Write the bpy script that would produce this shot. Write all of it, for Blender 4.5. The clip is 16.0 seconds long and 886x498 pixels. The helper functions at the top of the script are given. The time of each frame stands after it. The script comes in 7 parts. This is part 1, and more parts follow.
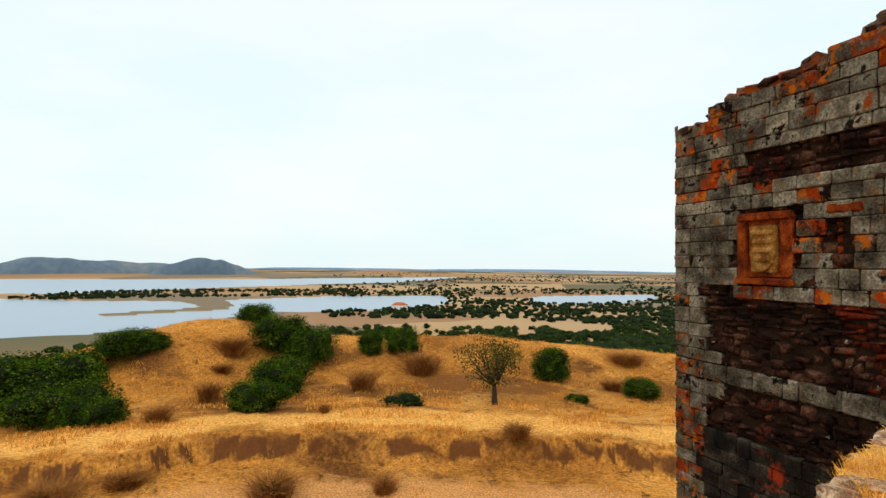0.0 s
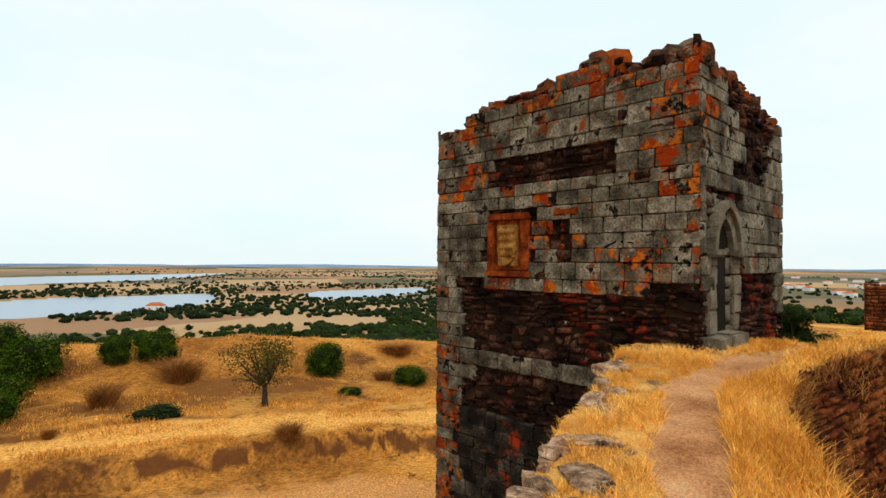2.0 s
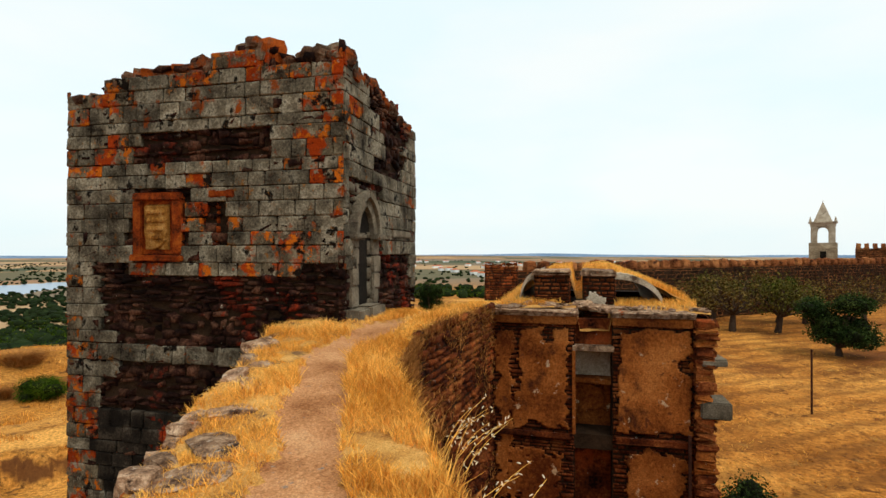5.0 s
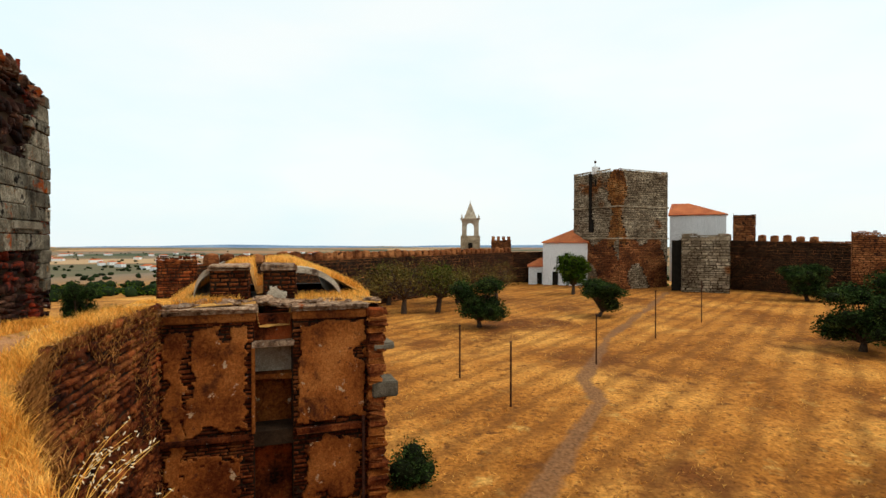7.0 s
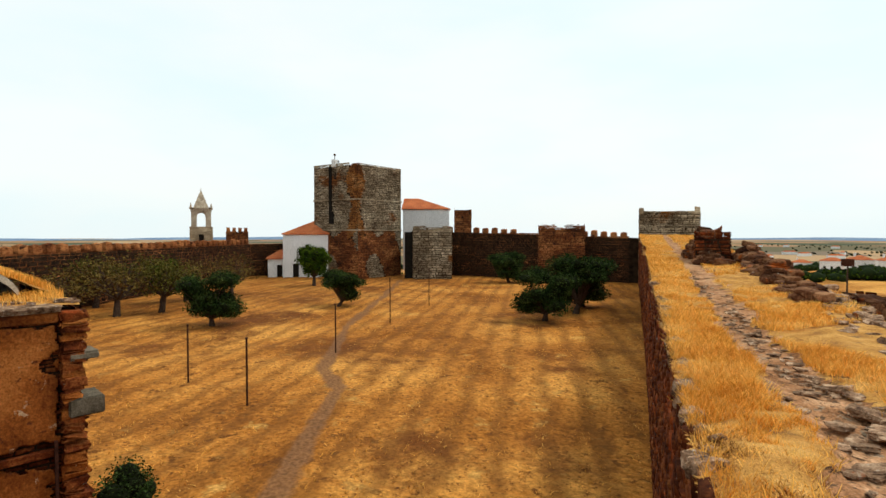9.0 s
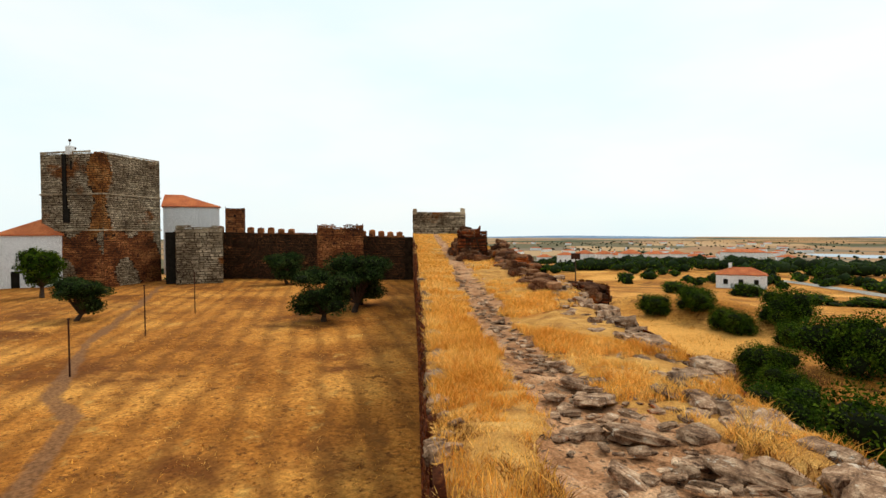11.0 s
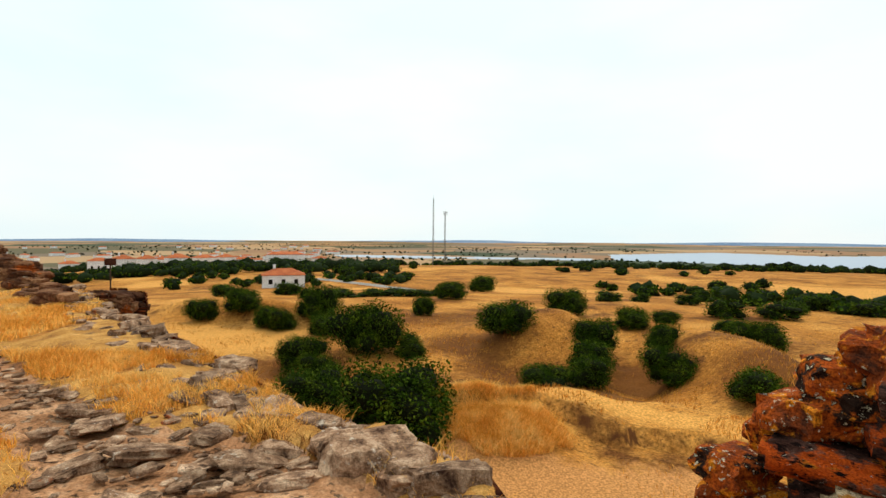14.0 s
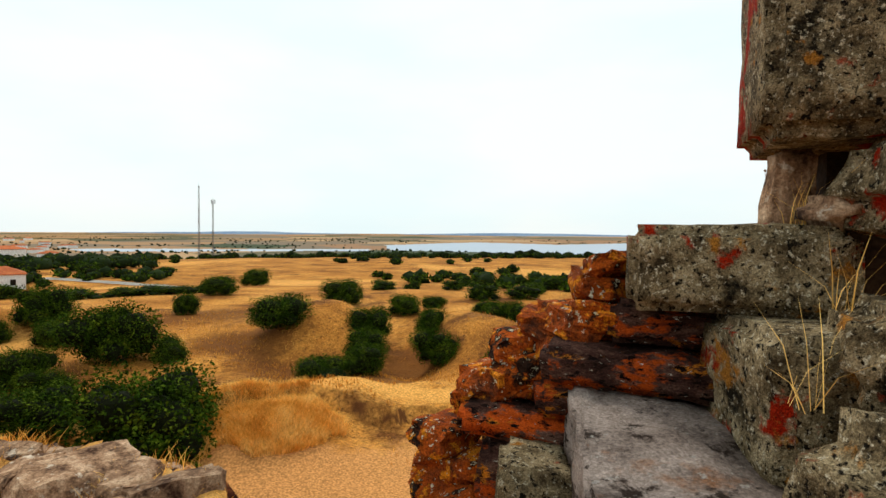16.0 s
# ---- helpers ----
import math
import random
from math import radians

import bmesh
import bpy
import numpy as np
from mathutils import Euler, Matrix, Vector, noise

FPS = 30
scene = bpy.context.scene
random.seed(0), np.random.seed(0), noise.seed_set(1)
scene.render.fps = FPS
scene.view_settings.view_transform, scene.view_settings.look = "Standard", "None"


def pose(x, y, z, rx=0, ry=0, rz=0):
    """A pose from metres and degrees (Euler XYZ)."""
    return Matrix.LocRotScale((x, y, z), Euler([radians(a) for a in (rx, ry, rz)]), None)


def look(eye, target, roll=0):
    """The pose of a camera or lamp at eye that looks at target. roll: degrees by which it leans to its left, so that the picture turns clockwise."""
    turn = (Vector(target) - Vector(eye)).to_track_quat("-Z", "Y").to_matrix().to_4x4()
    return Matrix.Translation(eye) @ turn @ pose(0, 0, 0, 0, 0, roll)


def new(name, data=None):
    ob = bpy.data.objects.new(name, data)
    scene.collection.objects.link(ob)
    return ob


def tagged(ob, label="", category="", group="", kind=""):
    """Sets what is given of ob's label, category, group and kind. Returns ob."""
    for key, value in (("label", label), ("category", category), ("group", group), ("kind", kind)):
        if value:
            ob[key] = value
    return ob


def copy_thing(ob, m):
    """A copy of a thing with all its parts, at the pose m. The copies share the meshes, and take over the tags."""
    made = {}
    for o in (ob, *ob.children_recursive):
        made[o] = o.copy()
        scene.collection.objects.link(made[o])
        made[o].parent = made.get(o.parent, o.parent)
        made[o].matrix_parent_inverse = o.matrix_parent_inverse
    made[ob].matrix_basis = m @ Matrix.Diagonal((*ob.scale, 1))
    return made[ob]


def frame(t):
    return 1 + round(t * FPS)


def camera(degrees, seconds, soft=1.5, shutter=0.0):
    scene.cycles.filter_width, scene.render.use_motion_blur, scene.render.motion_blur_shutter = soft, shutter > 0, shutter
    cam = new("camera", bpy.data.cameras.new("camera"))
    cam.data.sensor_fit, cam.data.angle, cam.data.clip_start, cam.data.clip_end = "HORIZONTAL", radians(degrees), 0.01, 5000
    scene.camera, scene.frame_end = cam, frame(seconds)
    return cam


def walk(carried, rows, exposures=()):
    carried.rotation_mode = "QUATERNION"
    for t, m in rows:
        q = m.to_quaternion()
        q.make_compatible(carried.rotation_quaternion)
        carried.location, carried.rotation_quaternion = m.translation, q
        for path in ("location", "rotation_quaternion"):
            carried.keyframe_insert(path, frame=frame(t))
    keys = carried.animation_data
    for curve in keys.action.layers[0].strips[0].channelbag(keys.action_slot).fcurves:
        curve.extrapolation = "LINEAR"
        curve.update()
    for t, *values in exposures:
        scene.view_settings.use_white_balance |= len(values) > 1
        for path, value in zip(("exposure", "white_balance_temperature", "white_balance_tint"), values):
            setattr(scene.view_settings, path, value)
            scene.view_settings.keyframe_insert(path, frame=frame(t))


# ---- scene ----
cam = camera(79.2, 16.0)
# seconds, place in metres, yaw, pitch and roll in degrees
ROWS = [
    (0.0, 0.349, 0.109, 1.853, 1.51, 1.72, -0.58),
    (0.5, 0.390, 0.152, 1.857, -4.34, 1.73, -0.43),
    (1.0, 0.410, 0.128, 1.863, -10.63, 1.77, -0.78),
    (1.5, 0.452, 0.153, 1.854, -16.40, 1.60, -0.60),
    (2.0, 0.479, 0.162, 1.853, -22.07, 1.37, -0.40),
    (2.5, 0.492, 0.144, 1.855, -28.90, 1.08, -0.30),
    (3.0, 0.532, 0.125, 1.863, -34.49, 0.62, -0.01),
    (5.5, 0.630, -0.524, 1.750, -62.95, 0.05, -0.49),
    (6.0, 0.658, -0.573, 1.791, -72.00, -0.18, -1.02),
    (6.5, 0.655, -0.613, 1.813, -79.22, -0.58, -0.62),
    (7.0, 0.730, -0.601, 1.836, -87.41, -0.80, 0.00),
    (7.5, 0.722, -0.613, 1.837, -93.81, -1.04, 0.01),
    (8.0, 0.727, -0.661, 1.833, -99.40, -1.32, -0.22),
    (8.5, 0.668, -0.714, 1.824, -106.60, -1.54, 0.11),
    (9.0, 0.633, -0.742, 1.804, -114.53, -1.67, -0.04),
    (11.5, 0.583, -1.151, 1.793, -144.89, -1.63, -0.05),
    (12.0, 0.555, -1.158, 1.792, -154.04, -1.41, -0.65),
    (12.5, 0.494, -1.165, 1.784, -163.56, -1.21, -1.44),
    (13.0, 0.412, -1.233, 1.779, -171.50, -1.14, -1.76),
    (13.5, 0.356, -1.239, 1.779, -177.81, -1.10, -1.32),
    (14.0, 0.306, -1.247, 1.775, -183.20, -1.27, -0.40),
    (14.5, 0.202, -1.235, 1.777, -191.63, -1.27, -0.33),
    (15.0, 0.140, -1.215, 1.770, -197.01, -1.38, 0.04),
    (15.5, 0.085, -1.188, 1.770, -202.09, -1.65, -0.16),
    (16.0, 0.026, -1.171, 1.770, -206.59, -2.05, -0.45),
]
walk(cam, [(t, pose(x, y, z, 90 + pitch, roll, yaw)) for t, x, y, z, yaw, pitch, roll in ROWS])

# ---- world and light ----
world = bpy.data.worlds.new("overcast")
scene.world = world
world.use_nodes = True
wn, wl = world.node_tree.nodes, world.node_tree.links
wn.clear()
sky = wn.new("ShaderNodeTexSky")
sky.sky_type, sky.sun_disc = "NISHITA", False
sky.sun_elevation, sky.sun_rotation = radians(55), radians(190)
sky.air_density, sky.dust_density, sky.ozone_density = 1.0, 3.0, 1.0
coords = wn.new("ShaderNodeTexCoord")
stretch = wn.new("ShaderNodeMapping")
stretch.inputs["Scale"].default_value = (1.3, 1.3, 4.0)
cloud = wn.new("ShaderNodeTexNoise")
cloud.inputs["Scale"].default_value, cloud.inputs["Detail"].default_value = 1.6, 5.0
ramp = wn.new("ShaderNodeValToRGB")
ramp.color_ramp.elements[0].position, ramp.color_ramp.elements[0].color = 0.36, (9.4, 11.0, 11.2, 1)
ramp.color_ramp.elements[1].position, ramp.color_ramp.elements[1].color = 0.62, (10.6, 11.2, 11.0, 1)
veil = wn.new("ShaderNodeMixRGB")
veil.inputs[0].default_value = 0.86
back = wn.new("ShaderNodeBackground")
back.inputs["Strength"].default_value = 0.1
wout = wn.new("ShaderNodeOutputWorld")
wl.new(coords.outputs["Generated"], stretch.inputs["Vector"])
wl.new(stretch.outputs[0], cloud.inputs["Vector"])
wl.new(cloud.outputs["Fac"], ramp.inputs[0])
wl.new(sky.outputs[0], veil.inputs[1])
wl.new(ramp.outputs[0], veil.inputs[2])
wl.new(veil.outputs[0], back.inputs["Color"])
wl.new(back.outputs[0], wout.inputs["Surface"])
sun_data = bpy.data.lights.new("sun", "SUN")
sun_data.energy, sun_data.angle, sun_data.color = 1.5, radians(14), (1.0, 0.93, 0.82)
sun = new("sun", sun_data)
sun.matrix_world = look((0, 0, 60), (7, 40, 0))
scene.view_settings.exposure = 0.0


# ---- materials ----
def material(name, colours, scale=3.0, rough=0.9, bump=0.4, fine=40.0, spots=None, vary=0.25, stretch_z=1.0, island=False, grit=0.28, bump_dist=0.02, spec=0.06):
    """Colours blended by two noises, spots of another colour, a change from piece to piece, and relief."""
    m = bpy.data.materials.new(name)
    m.use_nodes = True
    nt = m.node_tree
    n, l = nt.nodes, nt.links
    bsdf = n["Principled BSDF"]
    bsdf.inputs["Roughness"].default_value = rough
    bsdf.inputs["Specular IOR Level"].default_value = spec
    geo = n.new("ShaderNodeNewGeometry")
    mp = n.new("ShaderNodeMapping")
    mp.inputs["Scale"].default_value = (1, 1, stretch_z)
    l.new(geo.outputs["Position"], mp.inputs["Vector"])

    def noise_tex(s, d=4.0):
        t = n.new("ShaderNodeTexNoise")
        t.inputs["Scale"].default_value, t.inputs["Detail"].default_value = s, d
        l.new(mp.outputs[0], t.inputs["Vector"])
        return t

    big, small = noise_tex(scale), noise_tex(fine, 3.0)
    add = n.new("ShaderNodeMath")
    add.operation = "MULTIPLY_ADD"
    add.inputs[1].default_value = 0.45
    l.new(small.outputs["Fac"], add.inputs[0])
    l.new(big.outputs["Fac"], add.inputs[2])
    cr = n.new("ShaderNodeValToRGB")
    els = cr.color_ramp.elements
    for i, c in enumerate(colours):
        pos = 0.5 + 0.45 * i / max(1, len(colours) - 1)
        e = els[i] if i < 2 else els.new(pos)
        e.position = pos
        e.color = (*c, 1)
    l.new(add.outputs[0], cr.inputs[0])
    col = cr.outputs[0]
    for (sc, ss, cut, soft) in spots or []:
        st = noise_tex(ss, 8.0)
        st.inputs["Roughness"].default_value = 0.66
        sr = n.new("ShaderNodeMapRange")
        sr.inputs["From Min"].default_value, sr.inputs["From Max"].default_value = cut, cut + soft
        l.new(st.outputs["Fac"], sr.inputs["Value"])
        mx = n.new("ShaderNodeMixRGB")
        mx.inputs[2].default_value = (*sc, 1)
        l.new(sr.outputs[0], mx.inputs[0])
        l.new(col, mx.inputs[1])
        col = mx.outputs[0]
    if grit:
        gt = noise_tex(fine * 2.3, 5.0)
        gt.inputs["Roughness"].default_value = 0.7
        gr = n.new("ShaderNodeMapRange")
        gr.inputs["From Min"].default_value, gr.inputs["From Max"].default_value = 0.36, 0.64
        gr.inputs["To Min"].default_value, gr.inputs["To Max"].default_value = 1 - 1.5 * grit, 1 + grit
        l.new(gt.outputs["Fac"], gr.inputs["Value"])
        gh = n.new("ShaderNodeHueSaturation")
        l.new(gr.outputs[0], gh.inputs["Value"])
        l.new(col, gh.inputs["Color"])
        col = gh.outputs[0]
    if vary:
        if island:
            rnd = geo.outputs["Random Per Island"]
        else:
            rnd = n.new("ShaderNodeObjectInfo").outputs["Random"]
        vr = n.new("ShaderNodeMapRange")
        vr.inputs["To Min"].default_value, vr.inputs["To Max"].default_value = 1 - vary, 1 + vary
        l.new(rnd, vr.inputs["Value"])
        hs = n.new("ShaderNodeHueSaturation")
        l.new(vr.outputs[0], hs.inputs["Value"])
        l.new(col, hs.inputs["Color"])
        col = hs.outputs[0]
    l.new(col, bsdf.inputs["Base Color"])
    if bump:
        bp = n.new("ShaderNodeBump")
        bp.inputs["Strength"].default_value, bp.inputs["Distance"].default_value = bump, bump_dist
        l.new(add.outputs[0], bp.inputs["Height"])
        l.new(bp.outputs[0], bsdf.inputs["Normal"])
    return m


ORANGE = (0.42, 0.085, 0.008)
RUST = (0.26, 0.05, 0.012)
M_ASHLAR = material("ashlar", [(0.016, 0.012, 0.008), (0.12, 0.1, 0.068), (0.34, 0.3, 0.22)], 2.6, 0.92, 1.0, 24, [((0.2, 0.04, 0.006), 2.2, 0.6, 0.05), ((0.008, 0.006, 0.004), 2.6, 0.57, 0.06), ((0.17, 0.07, 0.016), 4.5, 0.6, 0.06)], vary=0.42)
M_ASHLAR_LICHEN = material("lichened_ashlar", [(0.02, 0.013, 0.008), (0.085, 0.066, 0.04), (0.21, 0.175, 0.115)], 2.6, 0.94, 1.0, 24, [((0.13, 0.05, 0.012), 5.0, 0.53, 0.08), ((0.24, 0.028, 0.003), 2.0, 0.5, 0.06), ((0.38, 0.09, 0.006), 5.0, 0.54, 0.05), ((0.008, 0.005, 0.003), 3.4, 0.55, 0.06), ((0.2, 0.17, 0.12), 6.0, 0.6, 0.05)], vary=0.3)
M_TOWER_RUBBLE = material("tower_rubble", [(0.003, 0.0018, 0.0012), (0.024, 0.009, 0.006), (0.11, 0.05, 0.028)], 1.6, 0.95, 1.0, 14, [((0.13, 0.016, 0.005), 0.9, 0.56, 0.06), ((0.24, 0.2, 0.15), 5.5, 0.64, 0.04)], vary=0.6, island=True, grit=0.4)
M_CRUST = material("black_crusted_ashlar", [(0.005, 0.004, 0.003), (0.018, 0.014, 0.01), (0.07, 0.056, 0.04)], 2.6, 0.93, 0.9, 24, [((0.2, 0.022, 0.005), 0.8, 0.62, 0.04)], vary=0.45)
M_OCHRE_STONE = material("ochre_stained_stone", [(0.1, 0.035, 0.01), (0.27, 0.1, 0.025), (0.33, 0.17, 0.06)], 0.5, 0.95, 0.8, 2.4, vary=0.3, island=True, bump_dist=0.06)
M_RUBBLE = material("rubble", [(0.01, 0.003, 0.002), (0.11, 0.025, 0.007), (0.31, 0.1, 0.027)], 1.6, 0.95, 0.8, 14, [(RUST, 0.8, 0.56, 0.08), ((0.26, 0.23, 0.19), 3.5, 0.66, 0.04)], vary=0.4, island=True)
M_CORE = material("mortar", [(0.012, 0.007, 0.004), (0.05, 0.028, 0.015)], 2.0, 0.97, 0.9, 18, vary=0)
M_WALL = material("old_wall", [(0.035, 0.01, 0.004), (0.21, 0.068, 0.022), (0.41, 0.165, 0.055)], 0.35, 0.95, 0.9, 3.2, [((0.05, 0.02, 0.012), 1.2, 0.57, 0.06)], vary=0.3, island=True, bump_dist=0.08, stretch_z=1.8)
M_KEEP = material("keep_stone", [(0.1, 0.07, 0.042), (0.25, 0.19, 0.12), (0.42, 0.34, 0.23)], 0.3, 0.95, 0.8, 2.2, [((0.2, 0.07, 0.018), 0.16, 0.57, 0.08), ((0.06, 0.042, 0.03), 0.7, 0.62, 0.05)], vary=0.38, island=True, bump_dist=0.06, stretch_z=1.6)
M_HEAP = material("red_brown_stone", [(0.015, 0.006, 0.004), (0.11, 0.042, 0.018), (0.28, 0.14, 0.065)], 1.6, 0.95, 0.9, 14, [((0.3, 0.07, 0.012), 1.0, 0.58, 0.06), ((0.3, 0.24, 0.17), 3.5, 0.64, 0.04)], vary=0.4)
M_PLASTER = material("ochre_plaster", [(0.09, 0.02, 0.005), (0.27, 0.078, 0.015), (0.42, 0.145, 0.034)], 0.9, 0.93, 0.6, 12, [((0.07, 0.02, 0.008), 1.1, 0.57, 0.1), ((0.12, 0.036, 0.013), 4.5, 0.6, 0.06), ((0.5, 0.33, 0.18), 3.2, 0.63, 0.03)], vary=0.1)
M_LIME = material("lime_plaster", [(0.34, 0.26, 0.18), (0.6, 0.51, 0.38)], 1.5, 0.9, 0.4, 14, [((0.1, 0.06, 0.04), 1.2, 0.6, 0.05)], vary=0.1)
M_WHITE = material("whitewash", [(0.72, 0.72, 0.7), (0.82, 0.82, 0.8)], 0.4, 0.85, 0.1, 5, vary=0.04)
M_TILE = material("roof_tile", [(0.36, 0.09, 0.035), (0.55, 0.17, 0.06)], 0.6, 0.85, 0.4, 6, vary=0.12)
# Near-black fill: shade inside openings as colour; also windows, doors, stained chute.
M_DARK = material("dark_opening", [(0.01, 0.008, 0.006), (0.02, 0.016, 0.012)], 2, 0.95, 0.2, 12, vary=0)
M_PATH = material("trodden_earth", [(0.26, 0.1, 0.035), (0.48, 0.225, 0.095), (0.6, 0.33, 0.155)], 1.5, 0.97, 0.6, 25, [((0.25, 0.17, 0.12), 9.0, 0.64, 0.03)], vary=0, bump_dist=0.03)
M_GRASS = material("dry_grass", [(0.64, 0.26, 0.032), (0.88, 0.45, 0.085), (0.94, 0.6, 0.18)], 0.8, 0.85, 0.0, 9, vary=0.3, island=True, spec=0.05, grit=0.1)
M_FIELD = material("field_straw", [(0.42, 0.16, 0.022), (0.68, 0.305, 0.05), (0.82, 0.44, 0.105)], 0.5, 0.9, 0.0, 3, vary=0.4, island=True, spec=0.05, grit=0.15)
M_WEED = material("dead_weed", [(0.19, 0.07, 0.016), (0.42, 0.18, 0.045)], 1.0, 0.9, 0.0, 9, vary=0.35, island=True)
M_OAT = material("oat_ear", [(0.7, 0.52, 0.3), (0.8, 0.66, 0.45)], 4.0, 0.8, 0.0, 20, vary=0.1)
M_ROCK = material("schist", [(0.05, 0.024, 0.014), (0.27, 0.155, 0.088), (0.54, 0.37, 0.235)], 7.0, 0.9, 0.9, 40, [((0.34, 0.07, 0.01), 1.6, 0.64, 0.04), ((0.04, 0.022, 0.014), 6.0, 0.57, 0.08), ((0.45, 0.36, 0.27), 11.0, 0.6, 0.05)], vary=0.3)
M_STUBSTONE = material("lichen_stone", [(0.014, 0.006, 0.004), (0.06, 0.026, 0.018), (0.14, 0.075, 0.05)], 6.0, 0.92, 1.0, 45, [((0.36, 0.055, 0.006), 3.6, 0.52, 0.05), ((0.5, 0.16, 0.012), 7.0, 0.58, 0.04), ((0.008, 0.004, 0.003), 14.0, 0.55, 0.06), ((0.42, 0.38, 0.3), 24.0, 0.64, 0.03)], vary=0.2, stretch_z=2.2, grit=0.4)
M_GRANITE = material("granite", [(0.035, 0.023, 0.011), (0.18, 0.13, 0.068), (0.37, 0.285, 0.165)], 9.0, 0.94, 1.0, 75, [((0.012, 0.009, 0.005), 4.0, 0.55, 0.1), ((0.42, 0.36, 0.25), 42.0, 0.57, 0.04), ((0.008, 0.006, 0.004), 34.0, 0.55, 0.05), ((0.26, 0.014, 0.003), 2.6, 0.55, 0.04), ((0.3, 0.12, 0.018), 3.6, 0.6, 0.05)], vary=0.15, grit=0.45, bump_dist=0.03)
M_LEAF = material("leaf", [(0.008, 0.019, 0.001), (0.03, 0.06, 0.003), (0.11, 0.15, 0.01)], 1.2, 0.9, 0.0, 8, vary=0.6, island=True, spec=0.03, grit=0.1)
M_OLIVE = material("olive_leaf", [(0.008, 0.018, 0.004), (0.022, 0.04, 0.009), (0.07, 0.095, 0.024)], 1.2, 0.9, 0.0, 8, vary=0.6, island=True, spec=0.03, grit=0.1)
M_SERE = material("sere_leaf", [(0.05, 0.028, 0.008), (0.12, 0.075, 0.018), (0.2, 0.14, 0.032)], 1.2, 0.9, 0.0, 8, vary=0.4, island=True)
M_SERE_GREEN = material("yellowing_leaf", [(0.035, 0.032, 0.006), (0.085, 0.075, 0.012), (0.15, 0.13, 0.025)], 1.2, 0.9, 0.0, 8, vary=0.4, island=True)
M_FAR = material("far_foliage", [(0.008, 0.015, 0.005), (0.018, 0.028, 0.009)], 0.05, 0.9, 0.0, 1.0, vary=0.5, island=True, spec=0.03, grit=0.1)
# Near-black: the shade inside crowns is put into this twig colour.
M_SHADED_TWIG = material("shaded_twigs", [(0.006, 0.008, 0.003), (0.014, 0.018, 0.006)], 6.0, 0.97, 0.8, 30, vary=0.1)
M_BARK = material("bark", [(0.04, 0.025, 0.018), (0.09, 0.06, 0.04)], 6.0, 0.95, 0.8, 30, vary=0.1)
M_IRON = material("rusty_iron", [(0.03, 0.012, 0.008), (0.08, 0.03, 0.018)], 8.0, 0.8, 0.3, 30, vary=0.1)
M_MAST = material("galvanised", [(0.12, 0.1, 0.09), (0.22, 0.2, 0.18)], 1.0, 0.6, 0.1, 5, vary=0.05)


# ---- helpers ----
rng = np.random.default_rng(7)


def mesh_np(name, verts, faces, mat, parent=None, smooth=False, label=""):
    me = bpy.data.meshes.new(name)
    verts = np.asarray(verts, np.float32).reshape(-1, 3)
    faces = np.asarray(faces, np.int32)
    k = faces.shape[1]
    me.vertices.add(len(verts))
    me.vertices.foreach_set("co", verts.ravel())
    me.loops.add(faces.size)
    me.loops.foreach_set("vertex_index", faces.ravel())
    me.polygons.add(len(faces))
    me.polygons.foreach_set("loop_start", np.arange(0, faces.size, k, dtype=np.int32))
    me.update(calc_edges=True)
    me.materials.append(mat)
    if smooth:
        me.polygons.foreach_set("use_smooth", np.ones(len(faces), bool))
    ob = new(name, me)
    ob.parent = parent
    if label:
        tagged(ob, label)
    return ob


def part(name, bm, mat, parent=None, label="", smooth=False):
    me = bpy.data.meshes.new(name)
    bmesh.ops.recalc_face_normals(bm, faces=bm.faces)
    bm.to_mesh(me)
    bm.free()
    me.materials.append(mat)
    if smooth:
        me.polygons.foreach_set("use_smooth", np.ones(len(me.polygons), bool))
    ob = new(name, me)
    ob.parent = parent
    if label:
        tagged(ob, label)
    return ob


def thing(name, label, category, at=(0, 0, 0), turn=0.0, group="", kind=""):
    ob = new(name)
    ob.empty_display_size = 0.2
    ob.matrix_basis = pose(*at, 0, 0, turn)
    return tagged(ob, label, category, group, kind)


def add_box(bm, lo, hi, m=None, rough=0.0, cuts=0):
    lo, hi = Vector(lo), Vector(hi)
    mt = Matrix.Translation((lo + hi) / 2) @ Matrix.Diagonal((*(hi - lo), 1))
    r = bmesh.ops.create_cube(bm, size=1, matrix=(m @ mt) if m else mt)
    vs = r["verts"]
    if cuts:
        es = list({e for v in vs for e in v.link_edges})
        r2 = bmesh.ops.subdivide_edges(bm, edges=es, cuts=cuts, use_grid_fill=True)
        vs = list({v for f in bm.faces for v in f.verts}) if len(bm.verts) < 5000 else vs
    if rough:
        for v in vs:
            v.co += Vector(rng.normal(0, rough, 3))
    return vs


def boxed(name, lo, hi, mat, parent=None, label="", bevel=0.0, rough=0.0, m=None):
    bm = bmesh.new()
    add_box(bm, lo, hi, m)
    if bevel:
        bmesh.ops.bevel(bm, geom=list(bm.edges), offset=bevel, segments=2, affect="EDGES")
    if rough:
        for v in bm.verts:
            v.co += Vector(rng.normal(0, rough, 3))
    return part(name, bm, mat, parent, label)


def cylinder(bm, a, b, ra, rb, sides=8):
    a, b = Vector(a), Vector(b)
    d = b - a
    q = d.to_track_quat("Z", "Y").to_matrix().to_4x4()
    bmesh.ops.create_cone(bm, cap_ends=True, segments=sides, radius1=ra, radius2=rb, depth=d.length, matrix=Matrix.Translation((a + b) / 2) @ q)


def polar(bearing, dist, eye=(0.62, -0.65)):
    b = radians(bearing)
    return Vector((eye[0] + dist * math.sin(b), eye[1] + dist * math.cos(b)))


